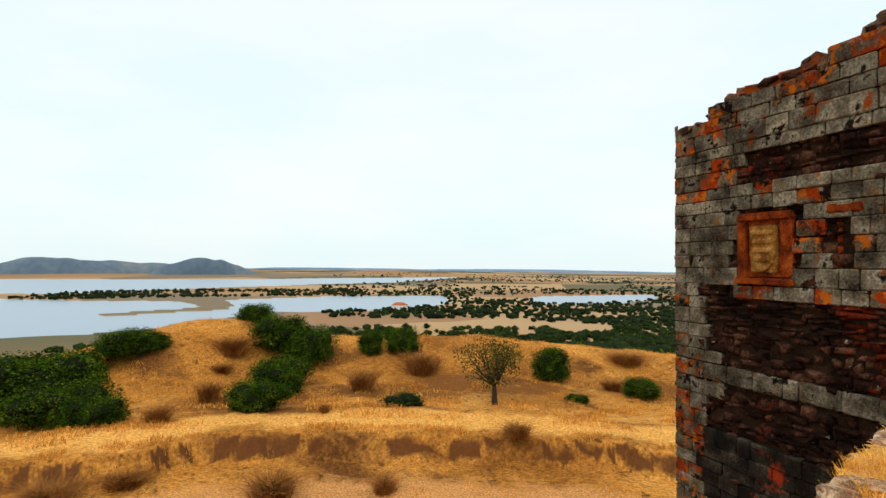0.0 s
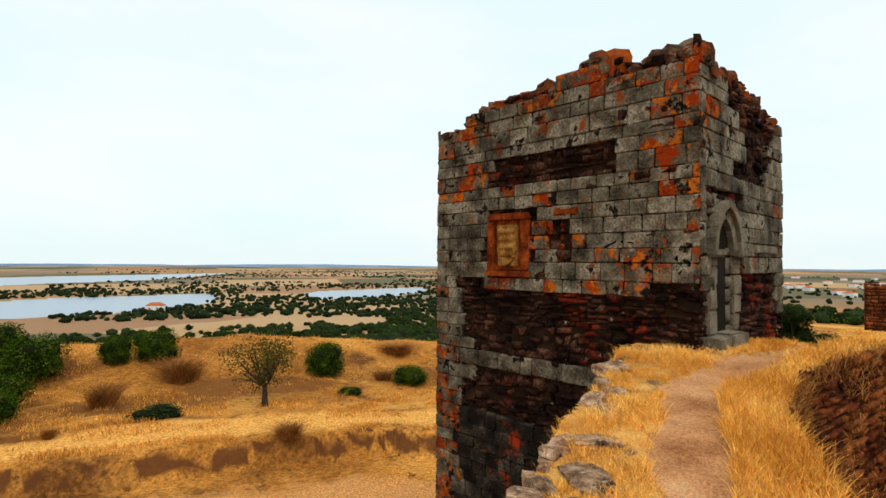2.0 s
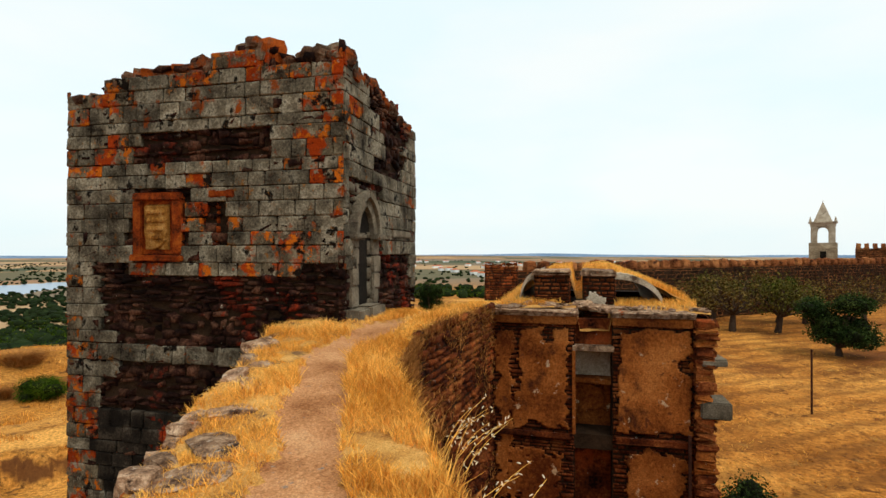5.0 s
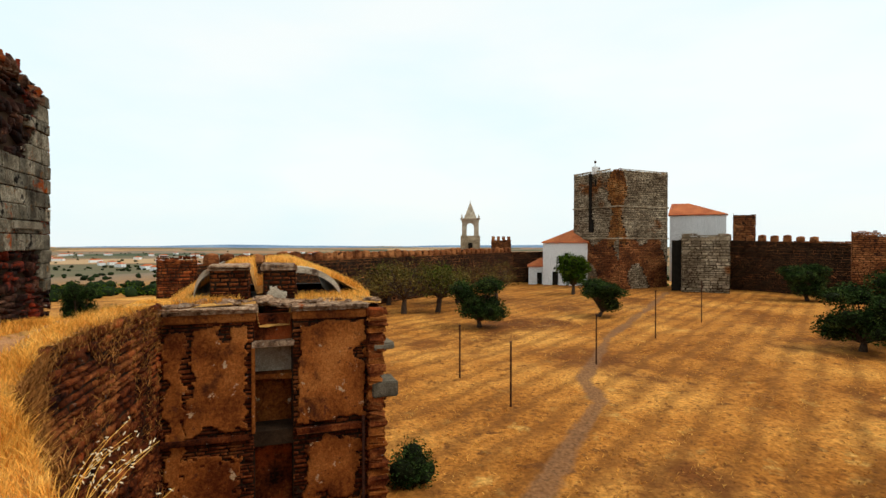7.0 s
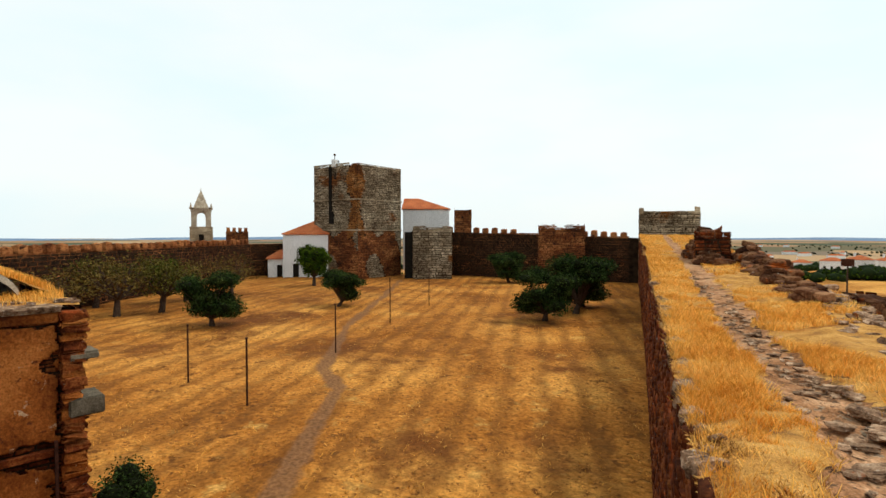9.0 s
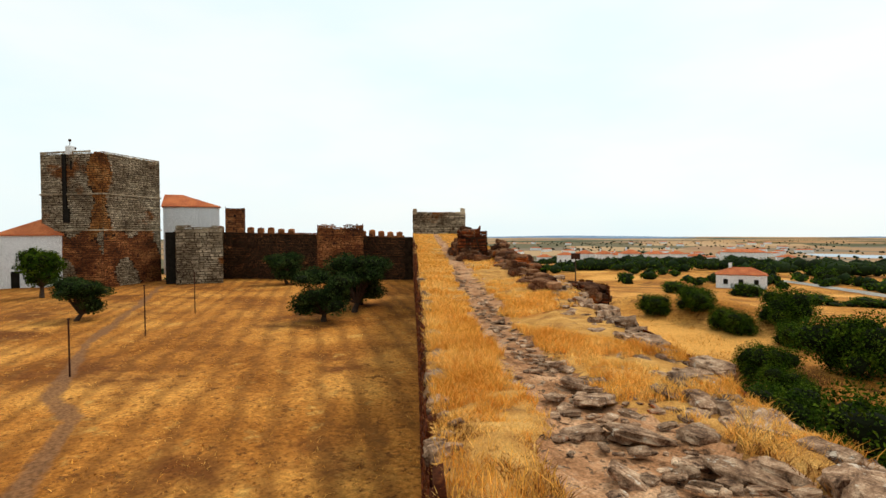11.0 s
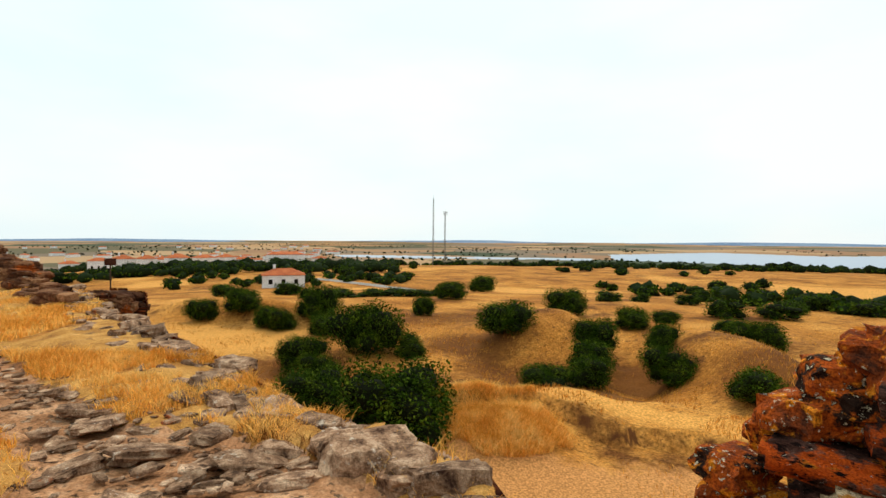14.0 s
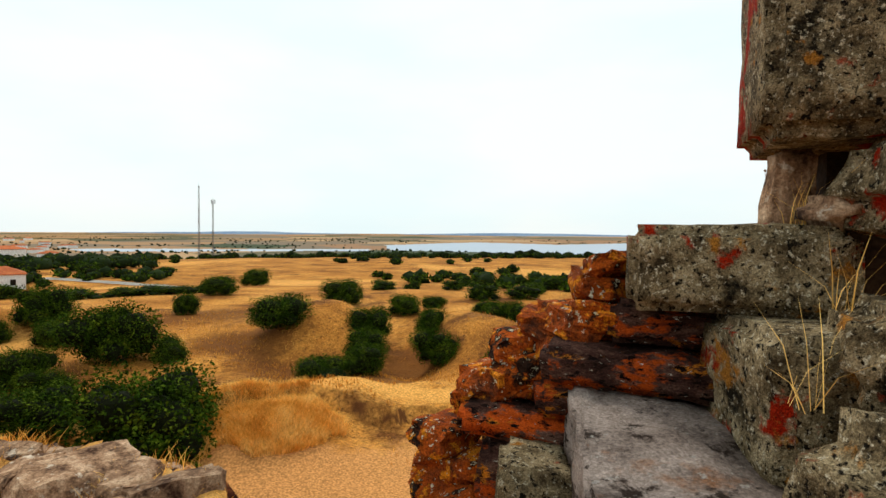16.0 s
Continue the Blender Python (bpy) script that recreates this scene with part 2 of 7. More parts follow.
def bearing_turn(b):
    """Turn about z that lays local +x along the bearing b."""
    return 90.0 - b


def fbm(x, y, s, seed=0.0):
    return noise.fractal(Vector((x * s + seed, y * s - seed, seed * 1.7)), 1.0, 2.0, 4)


def np_inside(px, py, poly):
    inside = np.zeros(px.shape, bool)
    n = len(poly)
    for i in range(n):
        (x1, y1), (x2, y2) = poly[i], poly[(i + 1) % n]
        cross = ((y1 > py) != (y2 > py)) & (px < (x2 - x1) * (py - y1) / (y2 - y1 + 1e-12) + x1)
        inside ^= cross
    return inside


def value_noise(x, y, s, seed):
    """Smooth lattice noise in -1..1 on arrays."""
    x, y = x * s + seed * 17.3, y * s - seed * 9.1
    xi, yi = np.floor(x).astype(np.int64), np.floor(y).astype(np.int64)
    fx, fy = x - xi, y - yi
    fx, fy = fx * fx * (3 - 2 * fx), fy * fy * (3 - 2 * fy)

    def lat(i, j):
        v = (i * 374761393 + j * 668265263 + int(seed * 1013)) & 0xFFFFFFFF
        v = ((v ^ (v >> 13)) * 1274126177) & 0xFFFFFFFF
        return ((v ^ (v >> 16)) & 0xFFFF) / 32767.5 - 1
    a, b, c, d = lat(xi, yi), lat(xi + 1, yi), lat(xi, yi + 1), lat(xi + 1, yi + 1)
    return (a * (1 - fx) + b * fx) * (1 - fy) + (c * (1 - fx) + d * fx) * fy


# ---- plan ----
COURT_Z, LAKE_Z = -5.25, -46.0
INNER = [(0.65, -1.4), (4.2, 2.15), (5.87, 3.99), (7.15, 4.75), (12.1, 6.1), (26, 13.0), (40.5, 20.2), (94, -8.5), (97, -15), (86, -40), (58.5, -57.5), (26.9, -27.2)]
OUTER_COURT = [(-1.4, -0.6), (5.0, 6.5), (9, 8.5), (13, 8.8), (40, 23.2), (97, -6), (100, -16), (88.5, -42), (55, -63), (29, -38.5), (10.6, -18.5), (5.2, -11.9), (0.0, -5.7), (-1.0, -3.4)]
LAKES = [
    [(-578, 659), (-411, 638), (-301, 638), (-258, 561), (-313, 477), (-294, 463), (-225, 544), (-267, 698), (-183, 778), (-11, 829), (-4, 692), (-27, 597), (-103, 535), (-187, 505), (-190, 374), (-266, 300), (-500, 250), (-900, 500)],
    [(-1600, 1197), (-597, 1560), (-421, 1790), (109, 2214), (-126, 1436), (-294, 1249), (-469, 982), (-553, 769), (-1000, 700)],
    [(149, 848), (347, 923), (313, 810), (219, 700), (124, 664), (120, 773)],
    [(-487, -1560), (-955, -1874), (-1086, -1510), (-1620, -1675), (-2400, -1500), (-1100, -517), (-618, -657), (-526, -661), (-655, -911), (-520, -1020), (-372, -1151)],
    [(267, -1395), (-80, -1303), (-347, -1246), (-311, -1120), (-72, -1169), (233, -1215)],
]


# ---- ground ----
def bearing_shift(b):
    """The plan of the outer land is drawn in two sheets, each turned a little against the castle's."""
    return np.interp(b, [-180, -110, -70, 27, 55, 120, 140, 180], [-3.05, -3.05, 0.96, 0.96, 0, 0, -2.6, -3.05])


def site(x, y):
    """A place of the outer sheets in the castle's plan."""
    b = math.degrees(math.atan2(x, y))
    t = b + (-0.96 if -90 < b < 45 else 3.05)
    r = math.hypot(x, y)
    return r * math.sin(radians(t)), r * math.cos(radians(t))


def outer_height(x, y):
    """The land outside the walls: foot of the wall, ditch, bank, hillside and plain."""
    r = np.hypot(x, y) + 1e-6
    b = np.degrees(np.arctan2(x, y))
    bb = np.radians(b + bearing_shift(b))
    x, y = r * np.sin(bb), r * np.cos(bb)
    b = np.degrees(bb)
    b = (b + 180) % 360 - 180
    r = r + (0.9 * value_noise(x, y, 0.3, 41) + 0.28 * value_noise(x, y, 1.3, 42)) * np.clip(1 - np.abs(r - 28) / 12, 0, 1)
    radii = [0, 14, 22, 27.2, 27.5, 31, 36, 44, 52, 62, 90, 150, 250, 320, 450, 650, 900, 1300, 6000]
    north = [-8.6, -8.4, -8.0, -7.8, -6.6, -6.4, -7.1, -7.2, -4.9, -7.5, -14, -24, -35, -40, -44.5, -45, -45, -45, -44]
    west = [-8.6, -8.4, -7.9, -7.7, -6.9, -6.75, -8.3, -8.8, -8.6, -8.2, -8.6, -12.3, -11.8, -15, -24, -36, -44, -45, -44]
    east = [-5.0, -5.2, -5.5, -5.8, -6, -6, -6.3, -6.6, -7, -8, -10, -14, -20, -24, -30, -38, -43, -45, -44]
    hn, hw, he = (np.interp(r, radii, p) for p in (north, west, east))
    wn_ = np.interp(b, [-180, -100, -60, 25, 45, 180], [0, 0, 1, 1, 0, 0])
    ww = np.interp(b, [-180, -100, -60, 120, 150, 180], [1, 1, 0, 0, 1, 1])
    we = np.clip(1 - wn_ - ww, 0, 1)
    h = (hn * wn_ + hw * ww + he * we) / (wn_ + ww + we)
    near = np.clip(1 - r / 200, 0, 1)
    # banks and hummocks: x, y, height, length, width, bearing of the long side
    for cx, cy, hh, la, lb, tb in [(-20, 46, 1.7, 9, 5, 20), (-36, 36, -1.6, 9, 8, -40), (20, 47, -1.2, 10, 6, 90), (-2.0, -25.9, 1.2, 3.4, 2.8, 80), (-6, -28.5, 0.8, 2.8, 2.2, 60),
                                   (-10.4, -55, 2.7, 7.0, 4.6, 20), (-22.5, -42, 2.6, 11, 3.8, 0), (-15.4, -46, -1.7, 9, 3, 12), (-7, -45, -1.0, 5, 4, 0), (25, -68, 2.4, 13, 4, 110), (6, -40, -0.8, 7, 7, 0), (24, -46, 1.2, 7, 3, 150), (13.5, -30.5, 1.6, 2.6, 2.0, 150)]:
        a = radians(tb)
        u = (x - cx) * math.sin(a) + (y - cy) * math.cos(a)
        v = (x - cx) * math.cos(a) - (y - cy) * math.sin(a)
        h = h + hh * np.exp(-((u / la) ** 2 + (v / lb) ** 2) ** 1.5)
    h = h + near * (0.35 * value_noise(x, y, 0.12, 3) + 0.16 * value_noise(x, y, 0.45, 5) + 0.05 * value_noise(x, y, 1.7, 6))
    h = h + np.clip((r - 120) / 200, 0, 1) * np.clip(1 - r / 1500, 0.15, 1) * (1.6 * value_noise(x, y, 0.012, 8) + 0.8 * value_noise(x, y, 0.04, 9))
    far = np.clip((r - 1300) / 1200, 0, 1)
    h = h + far * 7 * np.clip(value_noise(x, y, 0.0011, 11) + 0.3, 0, 2)
    lake = np.zeros(x.shape)
    for poly in LAKES:
        wob = 14 * value_noise(x, y, 0.012, 21) + 5 * value_noise(x, y, 0.05, 22)
        lake = np.maximum(lake, np_inside(x + wob, y + wob, poly))
    h = np.where(lake > 0, LAKE_Z - 2.0, np.where(r > 300, np.maximum(h, LAKE_Z + 0.7), h))
    return h


def court_height(x, y):
    return COURT_Z + 0.12 * value_noise(x, y, 0.12, 31) + 0.06 * value_noise(x, y, 0.5, 32) + 0.02 * value_noise(x, y, 2.0, 33)


def ground_height(x, y):
    x, y = np.asarray(x, float), np.asarray(y, float)
    inside = np_inside(x, y, COURT_EDGE)
    return np.where(inside, court_height(x, y), outer_height(x, y))


YARD_PATH = [(13.3, -1.9), (15.5, -2.6), (19.8, -4.4), (24.6, -6.5), (28.2, -6.5), (39.9, -10.7), (58.5, -19.9), (76.1, -28.1)]
COURT_EDGE = [((a[0] + 0.0), (a[1] + 0.0)) for a in [(-0.2, -1.8), (3.6, 2.9), (5.4, 4.7), (8.2, 6.2), (12.1, 7.4), (26, 14.4), (40.5, 21.6), (95.5, -7.2), (98.5, -15.5), (87.2, -41), (58, -59.3), (26.1, -28.6)]]


def z_at(x, y):
    return float(ground_height(np.array([x]), np.array([y]))[0])


def covered(m, col, mask, colour, scale):
    """Lays a broken cover of one colour where the ground's mask says so."""
    n, l = m.node_tree.nodes, m.node_tree.links
    at = n.new("ShaderNodeAttribute")
    at.attribute_name = mask
    geo = n.new("ShaderNodeNewGeometry")
    nz = n.new("ShaderNodeTexNoise")
    nz.inputs["Scale"].default_value, nz.inputs["Detail"].default_value, nz.inputs["Roughness"].default_value = scale, 7.0, 0.66
    l.new(geo.outputs["Position"], nz.inputs["Vector"])
    sm = n.new("ShaderNodeMath")
    sm.operation = "ADD"
    l.new(at.outputs["Fac"], sm.inputs[0])
    l.new(nz.outputs["Fac"], sm.inputs[1])
    mr = n.new("ShaderNodeMapRange")
    mr.inputs["From Min"].default_value, mr.inputs["From Max"].default_value, mr.inputs["To Max"].default_value = 0.85, 1.2, 0.85
    l.new(sm.outputs[0], mr.inputs["Value"])
    tint = n.new("ShaderNodeHueSaturation")
    fine = n.new("ShaderNodeTexNoise")
    fine.inputs["Scale"].default_value, fine.inputs["Detail"].default_value = scale * 5, 5.0
    l.new(geo.outputs["Position"], fine.inputs["Vector"])
    fr = n.new("ShaderNodeMapRange")
    fr.inputs["From Min"].default_value, fr.inputs["From Max"].default_value, fr.inputs["To Min"].default_value, fr.inputs["To Max"].default_value = 0.35, 0.65, 0.55, 1.3
    l.new(fine.outputs["Fac"], fr.inputs["Value"])
    l.new(fr.outputs[0], tint.inputs["Value"])
    tint.inputs["Color"].default_value = (*colour, 1)
    mx = n.new("ShaderNodeMixRGB")
    l.new(mr.outputs[0], mx.inputs[0])
    l.new(col, mx.inputs[1])
    l.new(tint.outputs[0], mx.inputs[2])
    return mx.outputs[0]


# hollows overgrown with rust-brown weeds: bearing, distance, reach across and along
RUSTY = [(192, 44, 7, 5), (186, 52, 6, 5), (178, 40, 6, 6), (203, 47, 4, 6), (170, 60, 9, 6), (-6, 38, 7, 4), (4, 41, 8, 4), (-20, 36, 6, 4), (20, 44, 5, 4), (-12, 31.5, 8, 1.5), (215, 42, 5, 6), (196, 33, 4, 2), (198, 39, 5, 5), (188, 38, 5, 4), (210, 60, 9, 7), (182, 68, 12, 7), (166, 48, 7, 7)]


def ground_masks(x, y):
    """Where the land outside is bare earth, pale trodden grass or brown weeds, and where the yard is worn."""
    r = np.hypot(x, y)
    b = np.degrees(np.arctan2(x, y)) % 360
    wob = 0.9 * value_noise(x, y, 0.3, 41) + 0.28 * value_noise(x, y, 1.3, 42)
    side = ((b < 60) | (b > 140)).astype(float)
    bare_ = side * np.clip((26.6 - r - wob) / 3, 0, 1) * np.clip((r - 8) / 4, 0, 1)
    pale = side * np.clip(1.5 - np.abs(r + wob - 29.4) / 1.5, 0, 1) * 0.75
    pale = np.maximum(pale, 0.8 * np.clip((value_noise(x, y, 0.05, 131) - 0.1) * 2.0, 0, 1) * np.clip((r - 44) / 10, 0, 1) * np.clip(1 - (r - 200) / 150, 0, 1))
    rust = np.zeros(x.shape)
    for rb, rr, ra, rl in RUSTY:
        db = (b - rb + 180) % 360 - 180
        u, v = np.radians(db) * rr, r - rr
        rust = np.maximum(rust, np.clip(1.5 - np.hypot(u / ra, v / rl), 0, 1))
    rust = rust * 0.78
    track = np.clip(1.4 - path_distance(x, y, YARD_PATH) / (0.5 + 0.2 * value_noise(x, y, 0.5, 121)), 0, 1) * 0.8
    yard_rust = np.clip((value_noise(x, y, 0.06, 141) - 0.1) * 2, 0, 1) * 0.5
    return {"bare": bare_, "pale": pale, "rust": rust, "track": track, "brown": yard_rust}


def ground_material():
    m = material("land", [(0.24, 0.085, 0.014), (0.5, 0.205, 0.036), (0.68, 0.325, 0.072)], 0.1, 0.97, 0.9, 2.6, [((0.15, 0.056, 0.014), 0.14, 0.53, 0.12), ((0.14, 0.056, 0.016), 1.3, 0.57, 0.08), ((0.2, 0.085, 0.02), 6.0, 0.57, 0.06)], vary=0, bump_dist=0.12, grit=0.34)
    n, l = m.node_tree.nodes, m.node_tree.links
    bsdf = n["Principled BSDF"]
    col = bsdf.inputs["Base Color"].links[0].from_socket
    col = covered(m, col, "rust", (0.15, 0.052, 0.012), 1.6)
    col = covered(m, col, "bare", (0.57, 0.26, 0.085), 2.2)
    col = covered(m, col, "pale", (0.72, 0.35, 0.08), 1.8)
    geo = n.new("ShaderNodeNewGeometry")
    sep = n.new("ShaderNodeSeparateXYZ")
    l.new(geo.outputs["Position"], sep.inputs[0])
    # fields of the plain
    vor = n.new("ShaderNodeTexVoronoi")
    vor.inputs["Scale"].default_value = 0.0035
    l.new(geo.outputs["Position"], vor.inputs["Vector"])
    cr = n.new("ShaderNodeValToRGB")
    cr.color_ramp.interpolation = "CONSTANT"
    for i, c in enumerate([(0.34, 0.2, 0.1), (0.13, 0.11, 0.06), (0.42, 0.27, 0.14), (0.06, 0.075, 0.04), (0.3, 0.17, 0.09), (0.2, 0.15, 0.1)]):
        e = cr.color_ramp.elements[i] if i < 2 else cr.color_ramp.elements.new(0.16 * i)
        e.position, e.color = 0.16 * i, (*c, 1)
    sepc = n.new("ShaderNodeSeparateXYZ")
    l.new(vor.outputs["Color"], sepc.inputs[0])
    l.new(sepc.outputs[0], cr.inputs[0])
    low = n.new("ShaderNodeMapRange")
    low.inputs["From Min"].default_value, low.inputs["From Max"].default_value = -26, -42
    l.new(sep.outputs[2], low.inputs["Value"])
    mx = n.new("ShaderNodeMixRGB")
    l.new(low.outputs[0], mx.inputs[0])
    l.new(col, mx.inputs[1])
    l.new(cr.outputs[0], mx.inputs[2])
    # pale shore
    shore = n.new("ShaderNodeMapRange")
    shore.inputs["From Min"].default_value, shore.inputs["From Max"].default_value = LAKE_Z + 0.76, LAKE_Z + 0.1
    l.new(sep.outputs[2], shore.inputs["Value"])
    mx2 = n.new("ShaderNodeMixRGB")
    mx2.inputs[2].default_value = (0.42, 0.33, 0.2, 1)
    l.new(shore.outputs[0], mx2.inputs[0])
    l.new(mx.outputs[0], mx2.inputs[1])
    # bare earth where the bank is steep
    sepn = n.new("ShaderNodeSeparateXYZ")
    l.new(geo.outputs["Normal"], sepn.inputs[0])
    wob = n.new("ShaderNodeTexNoise")
    wob.inputs["Scale"].default_value, wob.inputs["Detail"].default_value = 0.55, 7.0
    l.new(geo.outputs["Position"], wob.inputs["Vector"])
    steep = n.new("ShaderNodeMath")
    steep.operation = "MULTIPLY_ADD"
    steep.inputs[1].default_value = 0.6
    l.new(wob.outputs["Fac"], steep.inputs[0])
    l.new(sepn.outputs[2], steep.inputs[2])
    earth = n.new("ShaderNodeMapRange")
    earth.inputs["From Min"].default_value, earth.inputs["From Max"].default_value, earth.inputs["To Max"].default_value = 1.07, 0.93, 0.9
    l.new(steep.outputs[0], earth.inputs["Value"])
    mx3 = n.new("ShaderNodeMixRGB")
    mx3.inputs[2].default_value = (0.1, 0.036, 0.013, 1)
    l.new(earth.outputs[0], mx3.inputs[0])
    l.new(mx2.outputs[0], mx3.inputs[1])
    l.new(mx3.outputs[0], bsdf.inputs["Base Color"])
    return m


def yard_material():
    """Mown yard: straw and earth in faint rows."""
    m = material("yard", [(0.22, 0.07, 0.01), (0.47, 0.178, 0.03), (0.66, 0.3, 0.062)], 0.16, 0.97, 0.9, 3.0, [((0.17, 0.055, 0.012), 0.14, 0.54, 0.12), ((0.15, 0.052, 0.012), 1.4, 0.57, 0.08), ((0.16, 0.056, 0.014), 5.0, 0.57, 0.06), ((0.64, 0.33, 0.08), 0.7, 0.6, 0.1)], vary=0, bump_dist=0.1)
    n, l = m.node_tree.nodes, m.node_tree.links
    bsdf = n["Principled BSDF"]
    col = bsdf.inputs["Base Color"].links[0].from_socket
    geo = n.new("ShaderNodeNewGeometry")
    mp = n.new("ShaderNodeMapping")
    mp.inputs["Rotation"].default_value = (0, 0, radians(124))
    wv = n.new("ShaderNodeTexWave")
    wv.inputs["Scale"].default_value, wv.inputs["Distortion"].default_value, wv.inputs["Detail"].default_value, wv.inputs["Detail Scale"].default_value = 0.19, 2.6, 4.0, 2.2
    l.new(geo.outputs["Position"], mp.inputs["Vector"])
    l.new(mp.outputs[0], wv.inputs["Vector"])
    mx = n.new("ShaderNodeMixRGB")
    mx.inputs[2].default_value = (0.14, 0.052, 0.012, 1)
    mr = n.new("ShaderNodeMapRange")
    mr.inputs["From Min"].default_value, mr.inputs["From Max"].default_value, mr.inputs["To Max"].default_value = 0.4, 1.0, 0.5
    l.new(wv.outputs["Fac"], mr.inputs["Value"])
    l.new(mr.outputs[0], mx.inputs[0])
    l.new(col, mx.inputs[1])
    col = covered(m, mx.outputs[0], "brown", (0.16, 0.058, 0.014), 0.8)
    col = covered(m, col, "track", (0.21, 0.1, 0.045), 1.5)
    l.new(col, bsdf.inputs["Base Color"])
    return m


def path_distance(x, y, line):
    best = np.full(np.shape(x), 1e9)
    for (x0, y0), (x1, y1) in zip(line[:-1], line[1:]):
        dx, dy = x1 - x0, y1 - y0
        t = np.clip(((x - x0) * dx + (y - y0) * dy) / (dx * dx + dy * dy), 0, 1)
        best = np.minimum(best, np.hypot(x - x0 - t * dx, y - y0 - t * dy))
    return best


def build_ground():
    nb = 900
    radii = np.concatenate([np.linspace(0.02, 70, 194), np.geomspace(71, 4900, 190)])
    ang = np.linspace(0, 2 * np.pi, nb, endpoint=False)
    R, A = np.meshgrid(radii, ang, indexing="ij")
    X, Y = R * np.sin(A), R * np.cos(A)
    Z = ground_height(X, Y)
    verts = np.stack([X, Y, Z], -1).reshape(-1, 3)
    i = np.arange(len(radii) - 1)[:, None] * nb
    j = np.arange(nb)[None, :]
    k = (j + 1) % nb
    faces = np.stack([i + j, i + k, i + nb + k, i + nb + j], -1).reshape(-1, 4)[:, ::-1]
    ob = mesh_np("ground", verts, faces, ground_material(), smooth=True)
    ob.data.materials.append(yard_material())
    ctr = verts[faces].mean(1)
    cx, cy = ctr[:, 0], ctr[:, 1]
    yard = np_inside(cx, cy, COURT_EDGE)
    ob.data.polygons.foreach_set("material_index", yard.astype(np.int32))
    for mask, values in ground_masks(verts[:, 0], verts[:, 1]).items():
        ob.data.attributes.new(mask, "FLOAT", "POINT").data.foreach_set("value", values.astype(np.float32))
    tagged(ob, "dry ochre grassland falling from the castle hill to a wide plain", "ground", kind="structure")
    wm = bpy.data.materials.new("lake_water")
    wm.use_nodes = True
    b = wm.node_tree.nodes["Principled BSDF"]
    b.inputs["Base Color"].default_value = (0.25, 0.33, 0.42, 1)
    b.inputs["Roughness"].default_value = 0.3
    b.inputs["Specular IOR Level"].default_value = 0.22
    nz = wm.node_tree.nodes.new("ShaderNodeTexNoise")
    nz.inputs["Scale"].default_value = 0.15
    bp = wm.node_tree.nodes.new("ShaderNodeBump")
    bp.inputs["Strength"].default_value, bp.inputs["Distance"].default_value = 0.25, 0.4
    g = wm.node_tree.nodes.new("ShaderNodeNewGeometry")
    wm.node_tree.links.new(g.outputs["Position"], nz.inputs["Vector"])
    wm.node_tree.links.new(nz.outputs["Fac"], bp.inputs["Height"])
    wm.node_tree.links.new(bp.outputs[0], b.inputs["Normal"])
    a = np.linspace(0, 2 * np.pi, 64, endpoint=False)
    ring = np.stack([np.sin(a), np.cos(a), 0 * a], -1)
    v = np.concatenate([ring * 280, ring * 4700]) + (0, 0, LAKE_Z)
    jj = np.arange(64)
    kk = (jj + 1) % 64
    w = mesh_np("water", v, np.stack([jj, jj + 64, kk + 64, kk], -1), wm)
    tagged(w, "calm grey-blue reservoir reaching round low headlands", "lake", kind="structure")


build_ground()


# ---- far hills ----
def far_hill(name, bearing, dist, width, height, seed, label, haze=False):
    """A long low ridge with an uneven crest."""
    nu, nv = 80, 14
    u = np.linspace(-1, 1, nu)
    v = np.linspace(-1, 1, nv)
    U, V = np.meshgrid(u, v, indexing="ij")
    env = np.clip(1 - np.abs(U) ** 2.2, 0, 1)
    Z = height * env * (0.7 + 0.22 * value_noise(U * 2.5, V * 0.5, 1.0, seed) + 0.04 * value_noise(U * 9, V * 2, 1.0, seed + 1)) * (1 - V ** 2)
    c = polar(bearing, dist, (0, 0))
    a = radians(bearing)
    X = c.x + U * width / 2 * math.cos(a) + V * width * 0.1 * math.sin(a)
    Y = c.y - U * width / 2 * math.sin(a) + V * width * 0.1 * math.cos(a)
    i, j = np.meshgrid(np.arange(nu - 1), np.arange(nv - 1), indexing="ij")
    f = np.stack([i * nv + j, (i + 1) * nv + j, (i + 1) * nv + j + 1, i * nv + j + 1], -1).reshape(-1, 4)
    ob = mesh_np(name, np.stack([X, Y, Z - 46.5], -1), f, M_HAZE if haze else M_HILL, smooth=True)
    tagged(ob, label, "hill", kind="structure")


# Distance haze is painted into both of these blue-grey base colours.
M_HAZE = material("haze_painted_ridge", [(0.12, 0.19, 0.29), (0.16, 0.24, 0.35), (0.24, 0.31, 0.38)], 0.004, 0.95, 0.0, 0.03, vary=0, grit=0)
M_HILL = material("haze_painted_hill", [(0.085, 0.12, 0.17), (0.12, 0.16, 0.2), (0.2, 0.21, 0.21)], 0.004, 0.95, 0.0, 0.03, vary=0, grit=0.08)
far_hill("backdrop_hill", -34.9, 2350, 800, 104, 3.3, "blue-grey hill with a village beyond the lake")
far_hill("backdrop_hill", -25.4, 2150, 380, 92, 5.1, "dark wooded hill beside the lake")
